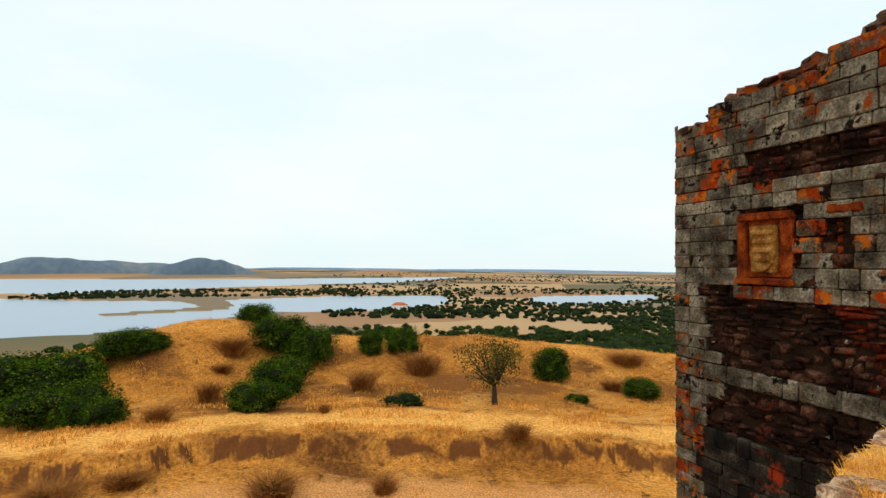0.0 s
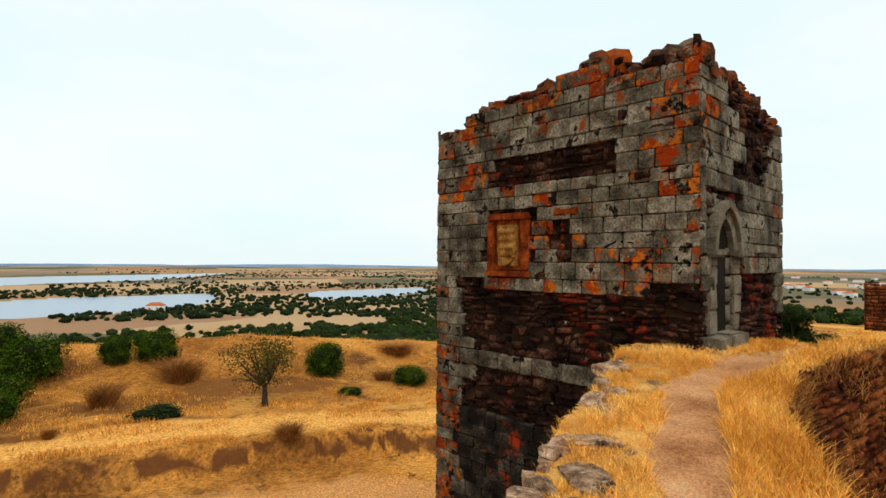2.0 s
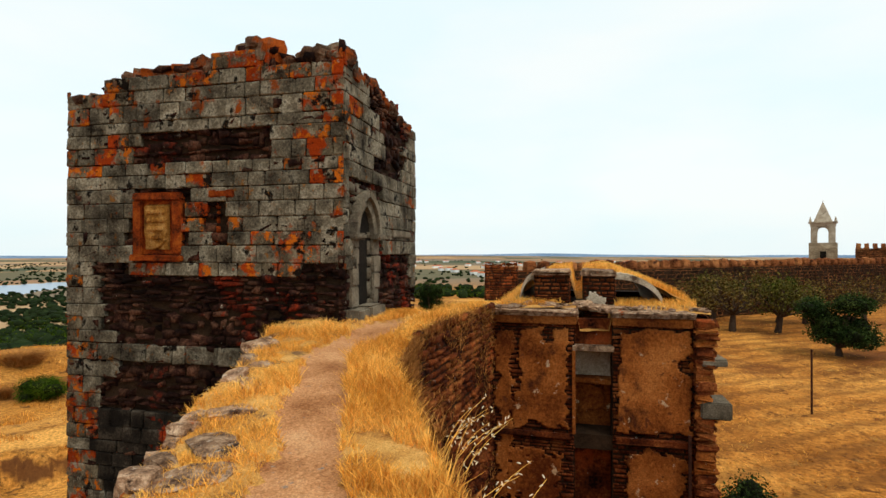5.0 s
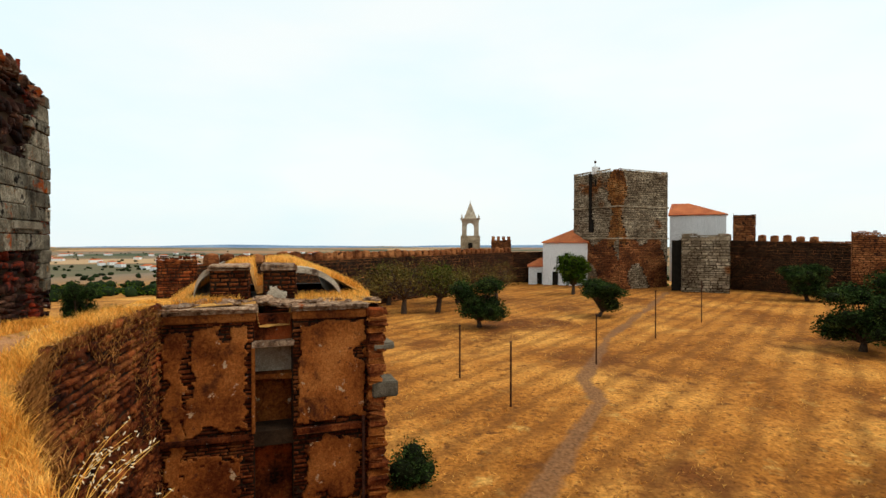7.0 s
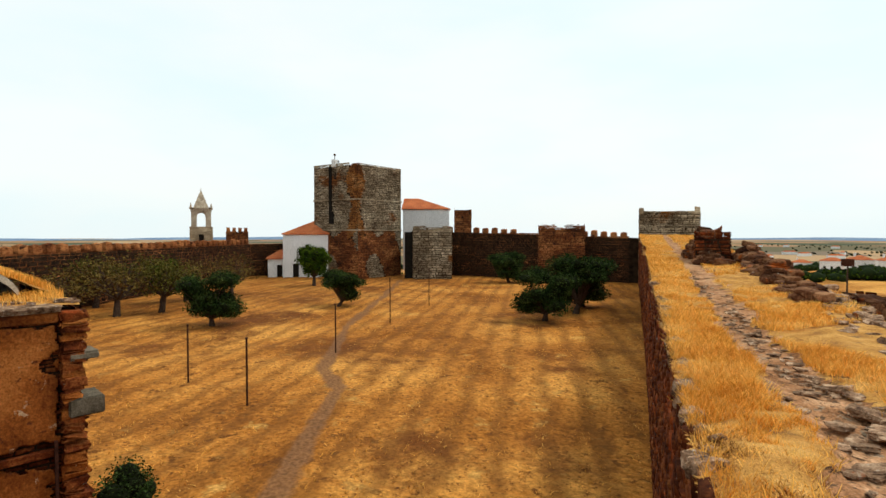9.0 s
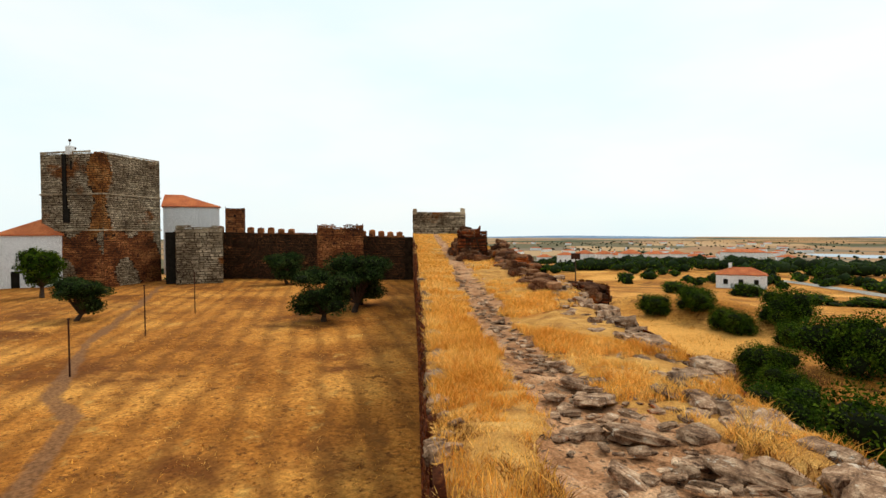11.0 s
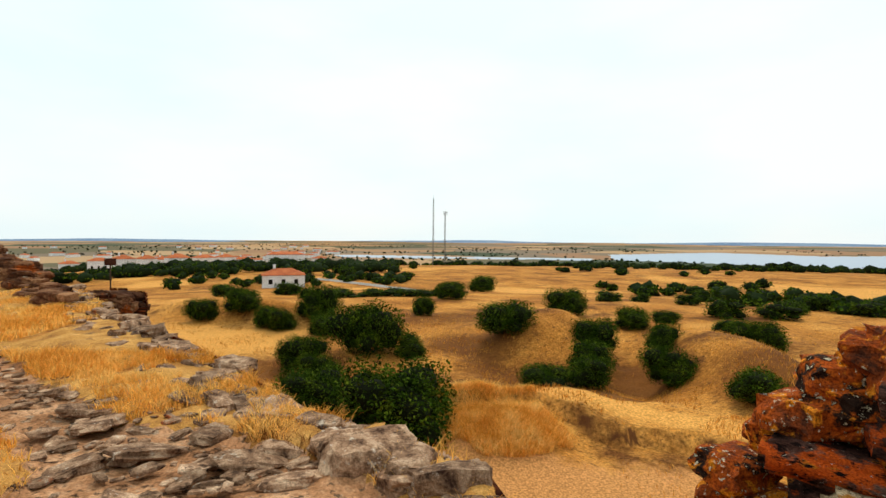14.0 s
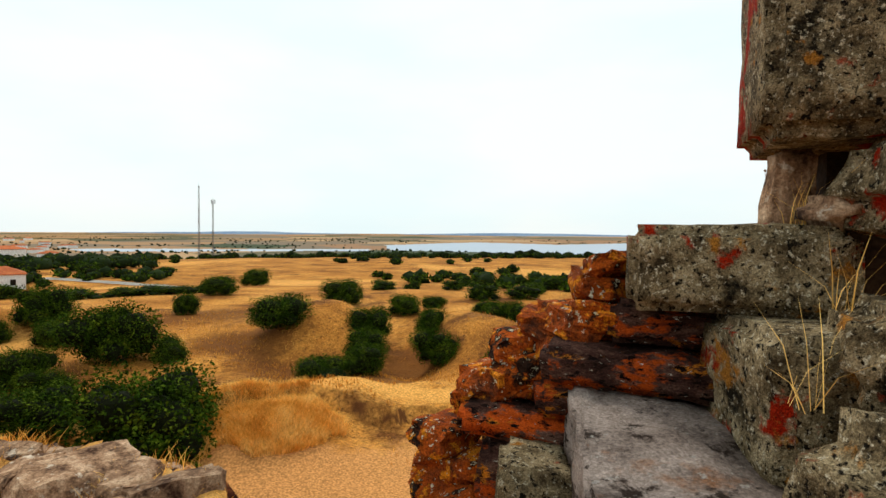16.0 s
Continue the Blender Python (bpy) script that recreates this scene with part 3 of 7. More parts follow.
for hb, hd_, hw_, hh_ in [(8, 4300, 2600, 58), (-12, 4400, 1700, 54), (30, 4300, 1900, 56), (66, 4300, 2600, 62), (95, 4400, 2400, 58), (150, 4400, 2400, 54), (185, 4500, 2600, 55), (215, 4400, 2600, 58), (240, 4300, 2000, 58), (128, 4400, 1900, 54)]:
    far_hill("backdrop_hill", hb, hd_, hw_, (hh_ - 9) * 0.62, hb * 0.13 + 2, "low ridge on the horizon with haze painted into its colour", True)


# ---- castle walls ----
def walk_z(x, y):
    """Height of the walk on the walls: it rises gently towards the tower and towards the far corner."""
    s, d = (x + y) / 1.4142, 0.7193 * x - 0.6947 * y
    return np.interp(s, [0, 3, 5, 7.5, 9.6, 12, 13.5, 15.5, 44], [0, 0.06, 0.1, 0.3, 0.52, 0.4, 0.15, -0.7, -2.5]) + np.interp(d, [0, 10, 16, 30, 80], [0, 0, 0.05, 0.4, 1.6]) * (y < -3)


A_OUT = [(-2.4, -1.2), (0.0, 1.15), (2.49, 3.59), (3.56, 4.7), (4.13, 5.15), (5.1, 5.95), (6.0, 6.72), (6.8, 7.12), (7.7, 7.5), (12.0, 9.9), (39.5, 23.6)]
A_IN = [(40.6, 20.4), (26, 13.1), (12.2, 6.2), (7.15, 4.75), (5.87, 3.99), (4.2, 2.15), (0.65, -1.4)]
D_IN = [(3.2, -3.9), (6.28, -6.98), (15.28, -15.85), (26.85, -27.2), (58, -57.4)]
D_OUT = [(53, -62), (29.5, -38.0), (18.6, -26.2), (10.85, -18.4), (5.44, -11.9), (2.75, -8.69), (1.54, -6.81), (0.44, -5.97), (-0.15, -5.3), (-0.4, -4.3), (-1.2, -3.75), (-4.2, -3.0)]
TOP = A_OUT + A_IN + D_IN + D_OUT
PATH_A = [(-0.6, -1.2), (0.6, 0.0), (2.0, 1.4), (3.28, 2.6), (4.89, 4.17), (6.1, 5.15), (7.0, 5.4), (9.2, 6.0), (12.5, 7.6), (20, 12)]
PATH_D = [(-0.6, -1.2), (0.6, -3.0), (1.8, -5.2), (3.75, -6.65), (6.45, -9.0), (11, -13.9), (17.9, -21.1), (39, -42.5), (55, -59)]


def bare(x, y):
    """How trodden the walk is: 1 on the path, 0 in the grass."""
    wob = 0.10 * value_noise(x, y, 1.3, 51) + 0.06 * value_noise(x, y, 5.0, 52)
    a = 0.3 - path_distance(x + 0.07, y - 0.07, PATH_A) + wob
    d = np.interp(np.hypot(x, y), [0, 4, 6, 7.4, 60], [0.5, 1.0, 0.9, 0.42, 0.4]) - path_distance(x, y, PATH_D) + 1.6 * wob
    return np.maximum(a, d) > 0


def solid(name, outline, z_top, z_bot, mat, label, category="wall", kind="structure"):
    """A wall of a plan outline; z_top is one height or one a corner."""
    bm = bmesh.new()
    zt = z_top if isinstance(z_top, (list, tuple)) else [z_top] * len(outline)
    tv = [bm.verts.new((x, y, z)) for (x, y), z in zip(outline, zt)]
    bv = [bm.verts.new((x, y, z_bot)) for x, y in outline]
    bm.faces.new(tv)
    bm.faces.new(list(reversed(bv)))
    for i in range(len(outline)):
        bm.faces.new((tv[i], bv[i], bv[(i + 1) % len(outline)], tv[(i + 1) % len(outline)]))
    bmesh.ops.triangulate(bm, faces=[f for f in bm.faces if len(f.verts) > 4])
    ob = part(name, bm, mat)
    return tagged(ob, label, category, kind=kind)


def rubble(p0, p1, z0, z1, stone=(0.35, 0.16), proud=0.05, keep=None, seed=0, loose=0.07):
    """Irregular stones laid in rough courses on the upright face from p0 to p1 (outside to the right of that way).
    Returns vertex and face arrays."""
    g = np.random.default_rng(seed)
    p0, p1 = np.array(p0, float), np.array(p1, float)
    length = np.hypot(*(p1 - p0))
    d = (p1 - p0) / length
    n = np.array([d[1], -d[0]])
    V, Fc = [], []
    z = z0
    while z < z1:
        h = stone[1] * g.uniform(0.6, 1.5)
        u = -g.uniform(0, stone[0])
        while u < length:
            w = stone[0] * g.uniform(0.5, 1.7)
            a, b = max(u, 0.0), min(u + w, length)
            u += w
            if b - a < 0.04 or (keep and not keep((a + b) / 2, z + h / 2)):
                continue
            gap = min(0.018, 0.12 * h)
            q = g.uniform(0.2, 1.0) * proud
            us = np.array([a + gap, b - gap, b - gap, a + gap]) + g.normal(0, 0.43 * loose * stone[0], 4)
            zs = np.array([z + gap, z + gap, z + h - gap, z + h - gap]) + g.normal(0, loose * h, 4) + g.normal(0, 2 * max(0.0, loose - 0.07) * h)
            ins = 0.13 * min(h, b - a)
            uc, zc = us.mean(), zs.mean()
            base = len(V) * 8
            ring0 = [(*(p0 + d * uu - n * 0.03), zz) for uu, zz in zip(us, zs)]
            ring1 = [(*(p0 + d * (uu + np.sign(uc - uu) * ins) + n * (q + g.normal(0, 0.18 * proud))), zz + np.sign(zc - zz) * ins) for uu, zz in zip(us, zs)]
            V.append(ring0 + ring1)
            Fc += [[base + 4, base + 5, base + 6, base + 7]] + [[base + i, base + (i + 1) % 4, base + 4 + (i + 1) % 4, base + 4 + i] for i in range(4)]
        z += h
    return np.array(V, float).reshape(-1, 3), np.array(Fc, int).reshape(-1, 4)


def join(pieces):
    V, Fc, n = [], [], 0
    for v, f in pieces:
        if len(v):
            V.append(v)
            Fc.append(f + n)
            n += len(v)
    return np.concatenate(V), np.concatenate(Fc)


# ---- curtain walls ----
core_z = [float(walk_z(x, y)) - 0.24 for x, y in TOP]
curtain = solid("wall_walk", TOP, core_z, -10.0, M_CORE, "thick rubble curtain wall with an earthen walk on top")


def walk_surface():
    """The trodden and grassy top of the wall, in square cells that grow coarser with distance."""
    me_v, me_f, mats, count = [], [], [], 0
    for (x0, x1, y0, y1, step) in [(-4.4, 14.4, -14.4, 10.8, 0.09), (0.0, 61, -60.8, 24, 0.4)]:
        xs, ys = np.arange(x0, x1 + 1e-6, step), np.arange(y0, y1 + 1e-6, step)
        nx, ny = len(xs), len(ys)
        X, Y = np.meshgrid(xs, ys, indexing="ij")
        on_d = np.clip(path_distance(X, Y, PATH_D) < 1.6, 0, 1) * (Y < -3)
        Z = walk_z(X, Y) + 0.05 * value_noise(X, Y, 0.8, 61) + (0.012 + 0.05 * on_d) * value_noise(X, Y, 2.6, 62) + (0.006 + 0.016 * on_d) * value_noise(X, Y, 7.0, 63) - 0.05 * bare(X, Y)
        cx, cy = X[:-1, :-1] + step / 2, Y[:-1, :-1] + step / 2
        inside = np_inside(cx, cy, TOP)
        if step > 0.2:
            inside &= ~((cx < 14.4) & (cy > -14.4))
        else:
            inside &= (cy > -14.4) & (cx < 14.4)
        i, j = np.nonzero(inside)
        idx = lambda a, b: a * ny + b
        f = np.stack([idx(i, j), idx(i + 1, j), idx(i + 1, j + 1), idx(i, j + 1)], -1) + count
        me_v.append(np.stack([X, Y, Z], -1).reshape(-1, 3))
        me_f.append(f)
        mats.append(np.where(bare(cx[i, j], cy[i, j]), np.where(cy[i, j] < -2.6 + 0.5 * value_noise(cx[i, j], cy[i, j], 1.5, 66), 2, 1), 0))
        count += nx * ny
    V, Fc, Mi = np.concatenate(me_v), np.concatenate(me_f), np.concatenate(mats)
    used = np.unique(Fc)
    remap = np.zeros(len(V), int)
    remap[used] = np.arange(len(used))
    ob = mesh_np("walk_surface", V[used], remap[Fc], M_LITTER, curtain, True)
    ob.data.materials.append(M_PATH)
    ob.data.materials.append(M_STONY)
    ob.data.polygons.foreach_set("material_index", Mi.astype(np.int32))


M_STONY = material("stony_earth", [(0.18, 0.075, 0.03), (0.42, 0.205, 0.095), (0.6, 0.35, 0.19)], 2.2, 0.97, 1.0, 16, [((0.05, 0.024, 0.012), 3.0, 0.57, 0.05), ((0.36, 0.25, 0.16), 7.0, 0.6, 0.03), ((0.12, 0.07, 0.04), 12.0, 0.58, 0.04)], vary=0, bump_dist=0.05)
M_LITTER = material("grass_litter", [(0.26, 0.11, 0.03), (0.5, 0.245, 0.06), (0.66, 0.37, 0.11)], 2.5, 0.97, 0.8, 30, [((0.16, 0.09, 0.045), 2.0, 0.58, 0.08)], vary=0, bump_dist=0.03)
walk_surface()


def faces_of_curtain():
    chain = [(0.65, -1.4), (4.2, 2.15), (5.87, 3.99), (7.15, 4.75), (12.2, 6.2)]
    ps = []
    for k, (a, b) in enumerate(zip(chain[:-1], chain[1:])):
        ps.append(rubble(a, b, COURT_Z - 0.3, float(walk_z(*a)) - 0.05, (0.3, 0.13), 0.09, seed=100 + k))
    mesh_np("inner_facing", *join(ps), M_RUBBLE, curtain)
    ps = []
    chain = [(58, -57.4), (26.85, -27.2), (15.28, -15.85), (6.28, -6.98), (3.2, -3.9), (0.65, -1.4)]
    for k, (a, b) in enumerate(zip(chain[:-1], chain[1:])):
        big = 0.6 if k < 2 else 0.34
        ps.append(rubble(a, b, COURT_Z - 0.3, min(float(walk_z(*a)), float(walk_z(*b))) + 0.02, (big, big * 0.45), 0.06, seed=120 + k))
    mesh_np("yard_facing", *join(ps), M_RUBBLE, curtain)
    ps = []
    for k, (a, b) in enumerate([((6.8, 7.12), (5.1, 5.95)), ((5.1, 5.95), (4.13, 5.15)), ((4.13, 5.15), (3.56, 4.7)), ((3.56, 4.7), (2.49, 3.59)), ((2.49, 3.59), (0, 1.15)), ((0, 1.15), (-2.4, -1.2)),
                                ((-1.2, -3.75), (-0.4, -4.3)), ((-0.4, -4.3), (-0.15, -5.3)), ((-0.15, -5.3), (1.54, -6.81)), ((1.54, -6.81), (2.75, -8.69)), ((2.75, -8.69), (5.44, -11.9)), ((5.44, -11.9), (10.85, -18.4))]):
        a, b = (a, b)
        ps.append(rubble(b if k < 6 else a, a if k < 6 else b, -8.5, -0.05, (0.4, 0.18), 0.08, seed=140 + k))
    mesh_np("field_facing", *join(ps), M_RUBBLE, curtain)


faces_of_curtain()


# ---- loose and laid stones ----
def rock_mesh(name, mat, seed, flat=1.0, jag=0.16, sub=2):
    g = np.random.default_rng(seed)
    bm = bmesh.new()
    bmesh.ops.create_cube(bm, size=1)
    bmesh.ops.subdivide_edges(bm, edges=list(bm.edges), cuts=sub, use_grid_fill=True)
    off = Vector(g.uniform(-50, 50, 3))
    for v in bm.verts:
        p = v.co.copy()
        r = p.normalized() * 0.62
        p = p.lerp(r, 0.45)
        nz = noise.noise_vector(p * 1.9 + off) * jag + noise.noise_vector(p * 5 + off) * jag * 0.35
        v.co = p + nz
    me = bpy.data.meshes.new(name)
    bm.to_mesh(me)
    bm.free()
    me.materials.append(mat)
    return me


ROCKS = [rock_mesh("stone", M_ROCK, 200 + i, sub=3) for i in range(8)]


def put_rock(x, y, z, sx, sy, sz, turn, parent, meshes=None, name="stone", tilt=8):
    meshes = meshes or ROCKS
    ob = new(name, meshes[int(rng.integers(len(meshes)))])
    ob.parent = parent
    m = pose(x, y, z, float(rng.normal(0, tilt)), float(rng.normal(0, tilt)), turn)
    ob.matrix_basis = m @ Matrix.Diagonal((sx, sy, sz, 1))
    return ob


def rim(chain, step, size, inset, parent, jitter=0.1, height=0.5):
    for a, b in zip(chain[:-1], chain[1:]):
        a, b = Vector(a), Vector(b)
        length = (b - a).length
        d = (b - a) / length
        n = Vector((-d.y, d.x))
        u = rng.uniform(0, step)
        while u < length:
            s = size * rng.uniform(0.55, 1.45)
            p = a + d * u + n * (inset + rng.normal(0, jitter))
            put_rock(p.x, p.y, float(walk_z(p.x, p.y)) - 0.02 + rng.uniform(-0.08, 0.05), s * 1.3, s * rng.uniform(0.6, 1.0), s * height, math.degrees(math.atan2(d.y, d.x)) + rng.normal(0, 25), parent)
            u += s * 1.15 * step / size * 0.8


rim([(6.0, 6.65), (5.0, 5.9), (4.13, 5.15), (3.56, 4.7), (2.49, 3.59), (1.0, 2.15)], 0.26, 0.24, 0.08, curtain, 0.06, 0.55)
rim([(15.28, -15.85), (6.28, -6.98), (3.2, -3.9), (1.5, -2.2)], 0.27, 0.2, 0.12, curtain, 0.05, 0.7)
rim([(-0.3, -4.5), (-0.15, -5.2), (0.44, -5.85), (1.54, -6.7), (2.75, -8.6), (5.44, -11.8), (10.85, -18.3)], 0.32, 0.34, 0.14, curtain, 0.1, 0.5)
rim([(0.1, -5.0), (0.6, -5.5), (1.9, -6.6), (3.1, -8.3), (5.4, -11.0), (9.6, -16.2)], 0.34, 0.26, 0.2, curtain, 0.2, 0.4)
# broken blocks at the outer edge of the platform
for sx, sy, w, h, turn in [(0.62, -5.45, 0.72, 0.3, 20), (0.3, -5.25, 0.5, 0.24, 70), (0.04, -5.0, 0.56, 0.22, 10), (0.95, -5.75, 0.4, 0.18, 40)]:
    put_rock(sx, sy, float(walk_z(sx, sy)) + 0.04, w, w * 0.62, h, turn, curtain, tilt=6)
# large slabs sunk in the walk
for sx, sy, w in [(3.75, 4.3, 0.5), (4.35, 4.85, 0.42), (3.2, 3.75, 0.6), (2.75, 3.3, 0.55), (4.9, 5.45, 0.35)]:
    put_rock(sx, sy, float(walk_z(sx, sy)) - 0.02, w * 0.95, w * 0.6, 0.14, rng.uniform(0, 180), curtain)
for sx, sy, w in [(3.6, -7.74, 0.5), (3.26, -6.5, 0.7), (2.7, -7.3, 0.7), (2.1, -6.2, 0.55), (2.5, -5.8, 0.75), (1.6, -5.6, 0.6), (2.9, -5.5, 0.45), (1.2, -5.2, 0.5), (1.63, -6.6, 0.75), (1.1, -6.1, 0.7), (0.5, -5.55, 0.65), (0.0, -5.2, 0.6), (3.7, -6.9, 0.5), (4.4, -7.6, 0.4), (2.2, -4.9, 0.4), (3.0, -7.9, 0.55), (0.95, -4.75, 0.35)]:
    put_rock(sx, sy, float(walk_z(sx, sy)) - 0.03, w * 0.8, w * 0.5, 0.085, rng.uniform(0, 180), curtain, tilt=10)
for i in range(290):
    u = rng.uniform(0, 1) ** 1.6
    wide = 0.5 if u < 0.2 else 0.2
    px_, py_ = 1.6 + 14 * u + rng.normal(0, wide), -4.6 - 13.4 * u + rng.normal(0, wide)
    if np_inside(np.array([px_]), np.array([py_]), TOP)[0]:
        s = rng.uniform(0.04, 0.16) if u < 0.2 else rng.uniform(0.05, 0.13)
        put_rock(px_, py_, float(walk_z(px_, py_)) - 0.02, s * 1.4, s * 0.8, s * 0.3, rng.uniform(0, 180), curtain, tilt=6)

# ---- battlements and far walls ----
wall_b = solid("wall_far", [(40.5, 20.2), (94, -8.5), (97, -15), (99, -15), (96, -7), (41, 23)], -0.05, -7, M_CORE, "long brown rubble curtain wall across the castle yard")
mesh_np("facing", *join([rubble((94, -8.5), (40.5, 20.2), COURT_Z - 0.4, -0.1, (1.0, 0.34), 0.08, seed=1), rubble((97, -15), (94, -8.5), COURT_Z - 0.4, -0.1, (1.0, 0.34), 0.08, seed=2)]), M_WALL, wall_b)
wall_c = solid("wall_cross", [(82.5, -32.5), (84.0, -37.6), (59.5, -57), (57.5, -60.0), (88, -41), (87, -34)], [2.1, 2.1, 1.1, 1.1, 2.1, 2.1], -7, M_CORE, "dark brown rubble curtain wall with remains of battlements")
mesh_np("facing", *join([rubble((59.5, -57), (84.0, -37.6), COURT_Z - 0.4, 1.2, (0.8, 0.3), 0.1, seed=3), rubble((68.5, -49.87), (84.0, -37.6), 1.2, 1.8, (0.8, 0.3), 0.1, seed=4), rubble((84, -37.6), (82.5, -32.5), COURT_Z - 0.4, 2.1, (0.8, 0.3), 0.1, seed=5)]), M_WALL, wall_c)
MERLON = rock_mesh("merlon", M_WALL, 260, jag=0.05, sub=1)


def merlons(parent, a, b, za, zb, pitch, w, h, thick, skip=()):
    a, b = Vector(a), Vector(b)
    n = int((b - a).length / pitch)
    for i in range(n):
        if i in skip:
            continue
        f = (i + 0.5) / n
        p = a.lerp(b, f)
        hh = h * rng.uniform(0.8, 1.1)
        ob = new("merlon", MERLON)
        ob.parent = parent
        d = b - a
        ob.matrix_basis = pose(p.x, p.y, za + (zb - za) * f + hh * 0.4, 0, 0, math.degrees(math.atan2(d.y, d.x))) @ Matrix.Diagonal((w * 1.15, thick * 1.15, hh * 1.25, 1))


merlons(wall_b, (42, 20.2), (94.2, -8.0), -0.05, -0.05, 1.45, 0.9, 0.85, 0.6)
merlons(wall_c, (86.5, -38.8), (75.5, -48.5), 1.9, 1.6, 1.6, 0.85, 1.0, 0.6)
merlons(wall_c, (70, -49.6), (60, -57.4), 1.4, 1.05, 1.3, 0.8, 1.0, 0.6)


def masonry_block(name, label, corner, turn_b, sx, sy, z0, z1, mat, stone, seed, category="tower", ragged=0.3, group=""):
    """A block of masonry: a core and stone facings on its four sides. Local x along the bearing, y to its left."""
    t = thing(name, label, category, (*corner, 0), bearing_turn(turn_b), group)
    boxed("core", (0, 0, z0), (sx, sy, z1 - ragged), M_CORE, t)
    top = lambda u, z: z < z1 - ragged * (0.5 + 0.5 * math.sin(u * 1.7 + seed)) * (0.5 + 0.5 * math.sin(u * 0.6 + 2 * seed))
    for k, (a, b) in enumerate([((0, 0), (sx, 0)), ((sx, 0), (sx, sy)), ((sx, sy), (0, sy)), ((0, sy), (0, 0))]):
        mesh_np("facing", *rubble(a, b, z0, z1, stone, 0.06, top, seed + k), mat, t)
    return t


# keep, with a string course, corner stains, an opening and a small bell frame on top
kc = polar(105.55, 83.5)
keep_ = thing("keep", "massive weathered stone keep streaked with ochre", "tower", (kc.x, kc.y, 0), bearing_turn(150.0))
boxed("core", (0, 0, COURT_Z - 0.6), (10.3, 9.9, 12.4), M_CORE, keep_)
for k, (a, b, near) in enumerate([((0, 0), (10.3, 0), 0.0), ((10.3, 0), (10.3, 9.9), -50), ((10.3, 9.9), (0, 9.9), -50), ((0, 9.9), (0, 0), 9.9)]):
    stain = lambda u, z, near=near: abs(u - near) < 1.0 + 0.5 * math.sin(z * 0.8) + (0.9 if near > 1 else 0.0) and z > 2.3 - 1.5 * math.sin(u)
    lower = lambda u, z, near=near: z < 2.2 and math.sin(u * 0.9 + 1) + math.sin(z * 0.7 + u * 0.4) > -0.5
    mesh_np("facing", *rubble(a, b, COURT_Z - 0.6, 12.6, (0.5, 0.22), 0.05, lambda u, z: not stain(u, z) and not lower(u, z), 11 + k), M_KEEP, keep_)
    mesh_np("lower_facing", *rubble(a, b, COURT_Z - 0.6, 2.3, (0.5, 0.22), 0.05, lambda u, z: lower(u, z) and not stain(u, z), 11 + k), M_WALL, keep_)
    if near > -1:
        mesh_np("stained_facing", *rubble(a, b, COURT_Z - 0.6, 12.6, (0.5, 0.22), 0.05, stain, 11 + k), M_OCHRE_STONE, keep_)
for z in (2.2, 7.0):
    boxed("string_course", (-0.16, -0.16, z), (10.46, 10.06, z + 0.2), M_KEEP, keep_, bevel=0.03)
boxed("window_recess", (-0.12, 5.2, 3.3), (0.2, 6.3, 5.2), M_DARK, keep_, "dark square opening")
boxed("drain_chute", (-0.22, 5.6, 5.2), (0.0, 6.2, 12.4), M_DARK, keep_, "dark stained drain chute")
boxed("slit", (-0.1, 4.7, 10.3), (0.1, 5.0, 11.5), M_DARK, keep_)
bell = thing("rooftop_bell", "small white bell housing with black balls on the keep", "bell", (*(polar(103.2, 87.2)), 12.5), bearing_turn(150))
boxed("housing", (-0.4, -0.4, -0.2), (0.4, 0.4, 1.0), M_WHITE, bell, bevel=0.08)
for bx, bz, br in [(0, 1.75, 0.2), (0.75, 0.8, 0.18)]:
    bm = bmesh.new()
    bmesh.ops.create_icosphere(bm, subdivisions=2, radius=br, matrix=Matrix.Translation((bx, 0, bz)))
    cylinder(bm, (0, 0, 0.8), (bx, 0, bz), 0.04, 0.04, 6)
    part("ball", bm, M_IRON, bell, "black iron ball on a rod")

annex = masonry_block("annex_wall", "rounded grey-brown masonry block beside the keep", tuple(polar(111.4, 83)), 201.5, 6.0, 4.0, COURT_Z - 0.6, 2.9, M_KEEP, (0.7, 0.3), 21, "wall", 0.9)
# Solid dark box painted as the shade of the gap beside the keep.
boxed("doorway", (-1.35, 1.2, COURT_Z), (-0.1, 2.4, 2.0), M_DARK, annex, "dark gap beside the keep")
box_t = masonry_block("small_tower", "small square stone tower behind the church", tuple(polar(115.8, 92)), 206, 2.9, 3.0, -3, 5.9, M_WALL, (0.7, 0.3), 31, ragged=0.1)
blk = masonry_block("wall_bastion", "square bastion standing over the cross wall", tuple(polar(124.7, 80)), 214, 6.6, 2.4, COURT_Z - 0.5, 3.1, M_WALL, (0.5, 0.22), 41, "tower", 0.7)
nt = masonry_block("corner_tower", "low square stone tower at the end of the wall walk", (57.84, -57.17), 228, 7.8, 6.5, COURT_Z - 0.5, 5.0, M_KEEP, (0.6, 0.28), 51, "tower", 0.2)
boxed("horn", (-0.05, -0.05, 4.6), (0.6, 0.6, 5.4), M_KEEP, nt, rough=0.06)
boxed("horn", (7.1, -0.05, 4.6), (7.75, 0.6, 5.45), M_KEEP, nt, rough=0.06)
boxed("notch_wall", (0.55, 0.0, 4.6), (2.2, 0.6, 4.9), M_KEEP, nt, rough=0.06)
par = masonry_block("parapet_stump", "crumbled brown parapet stump beside the walk", (19.5, -23.0), 231, 1.55, 4.5, -0.2, 1.9, M_RUBBLE, (0.4, 0.16), 61, "wall", 0.35)
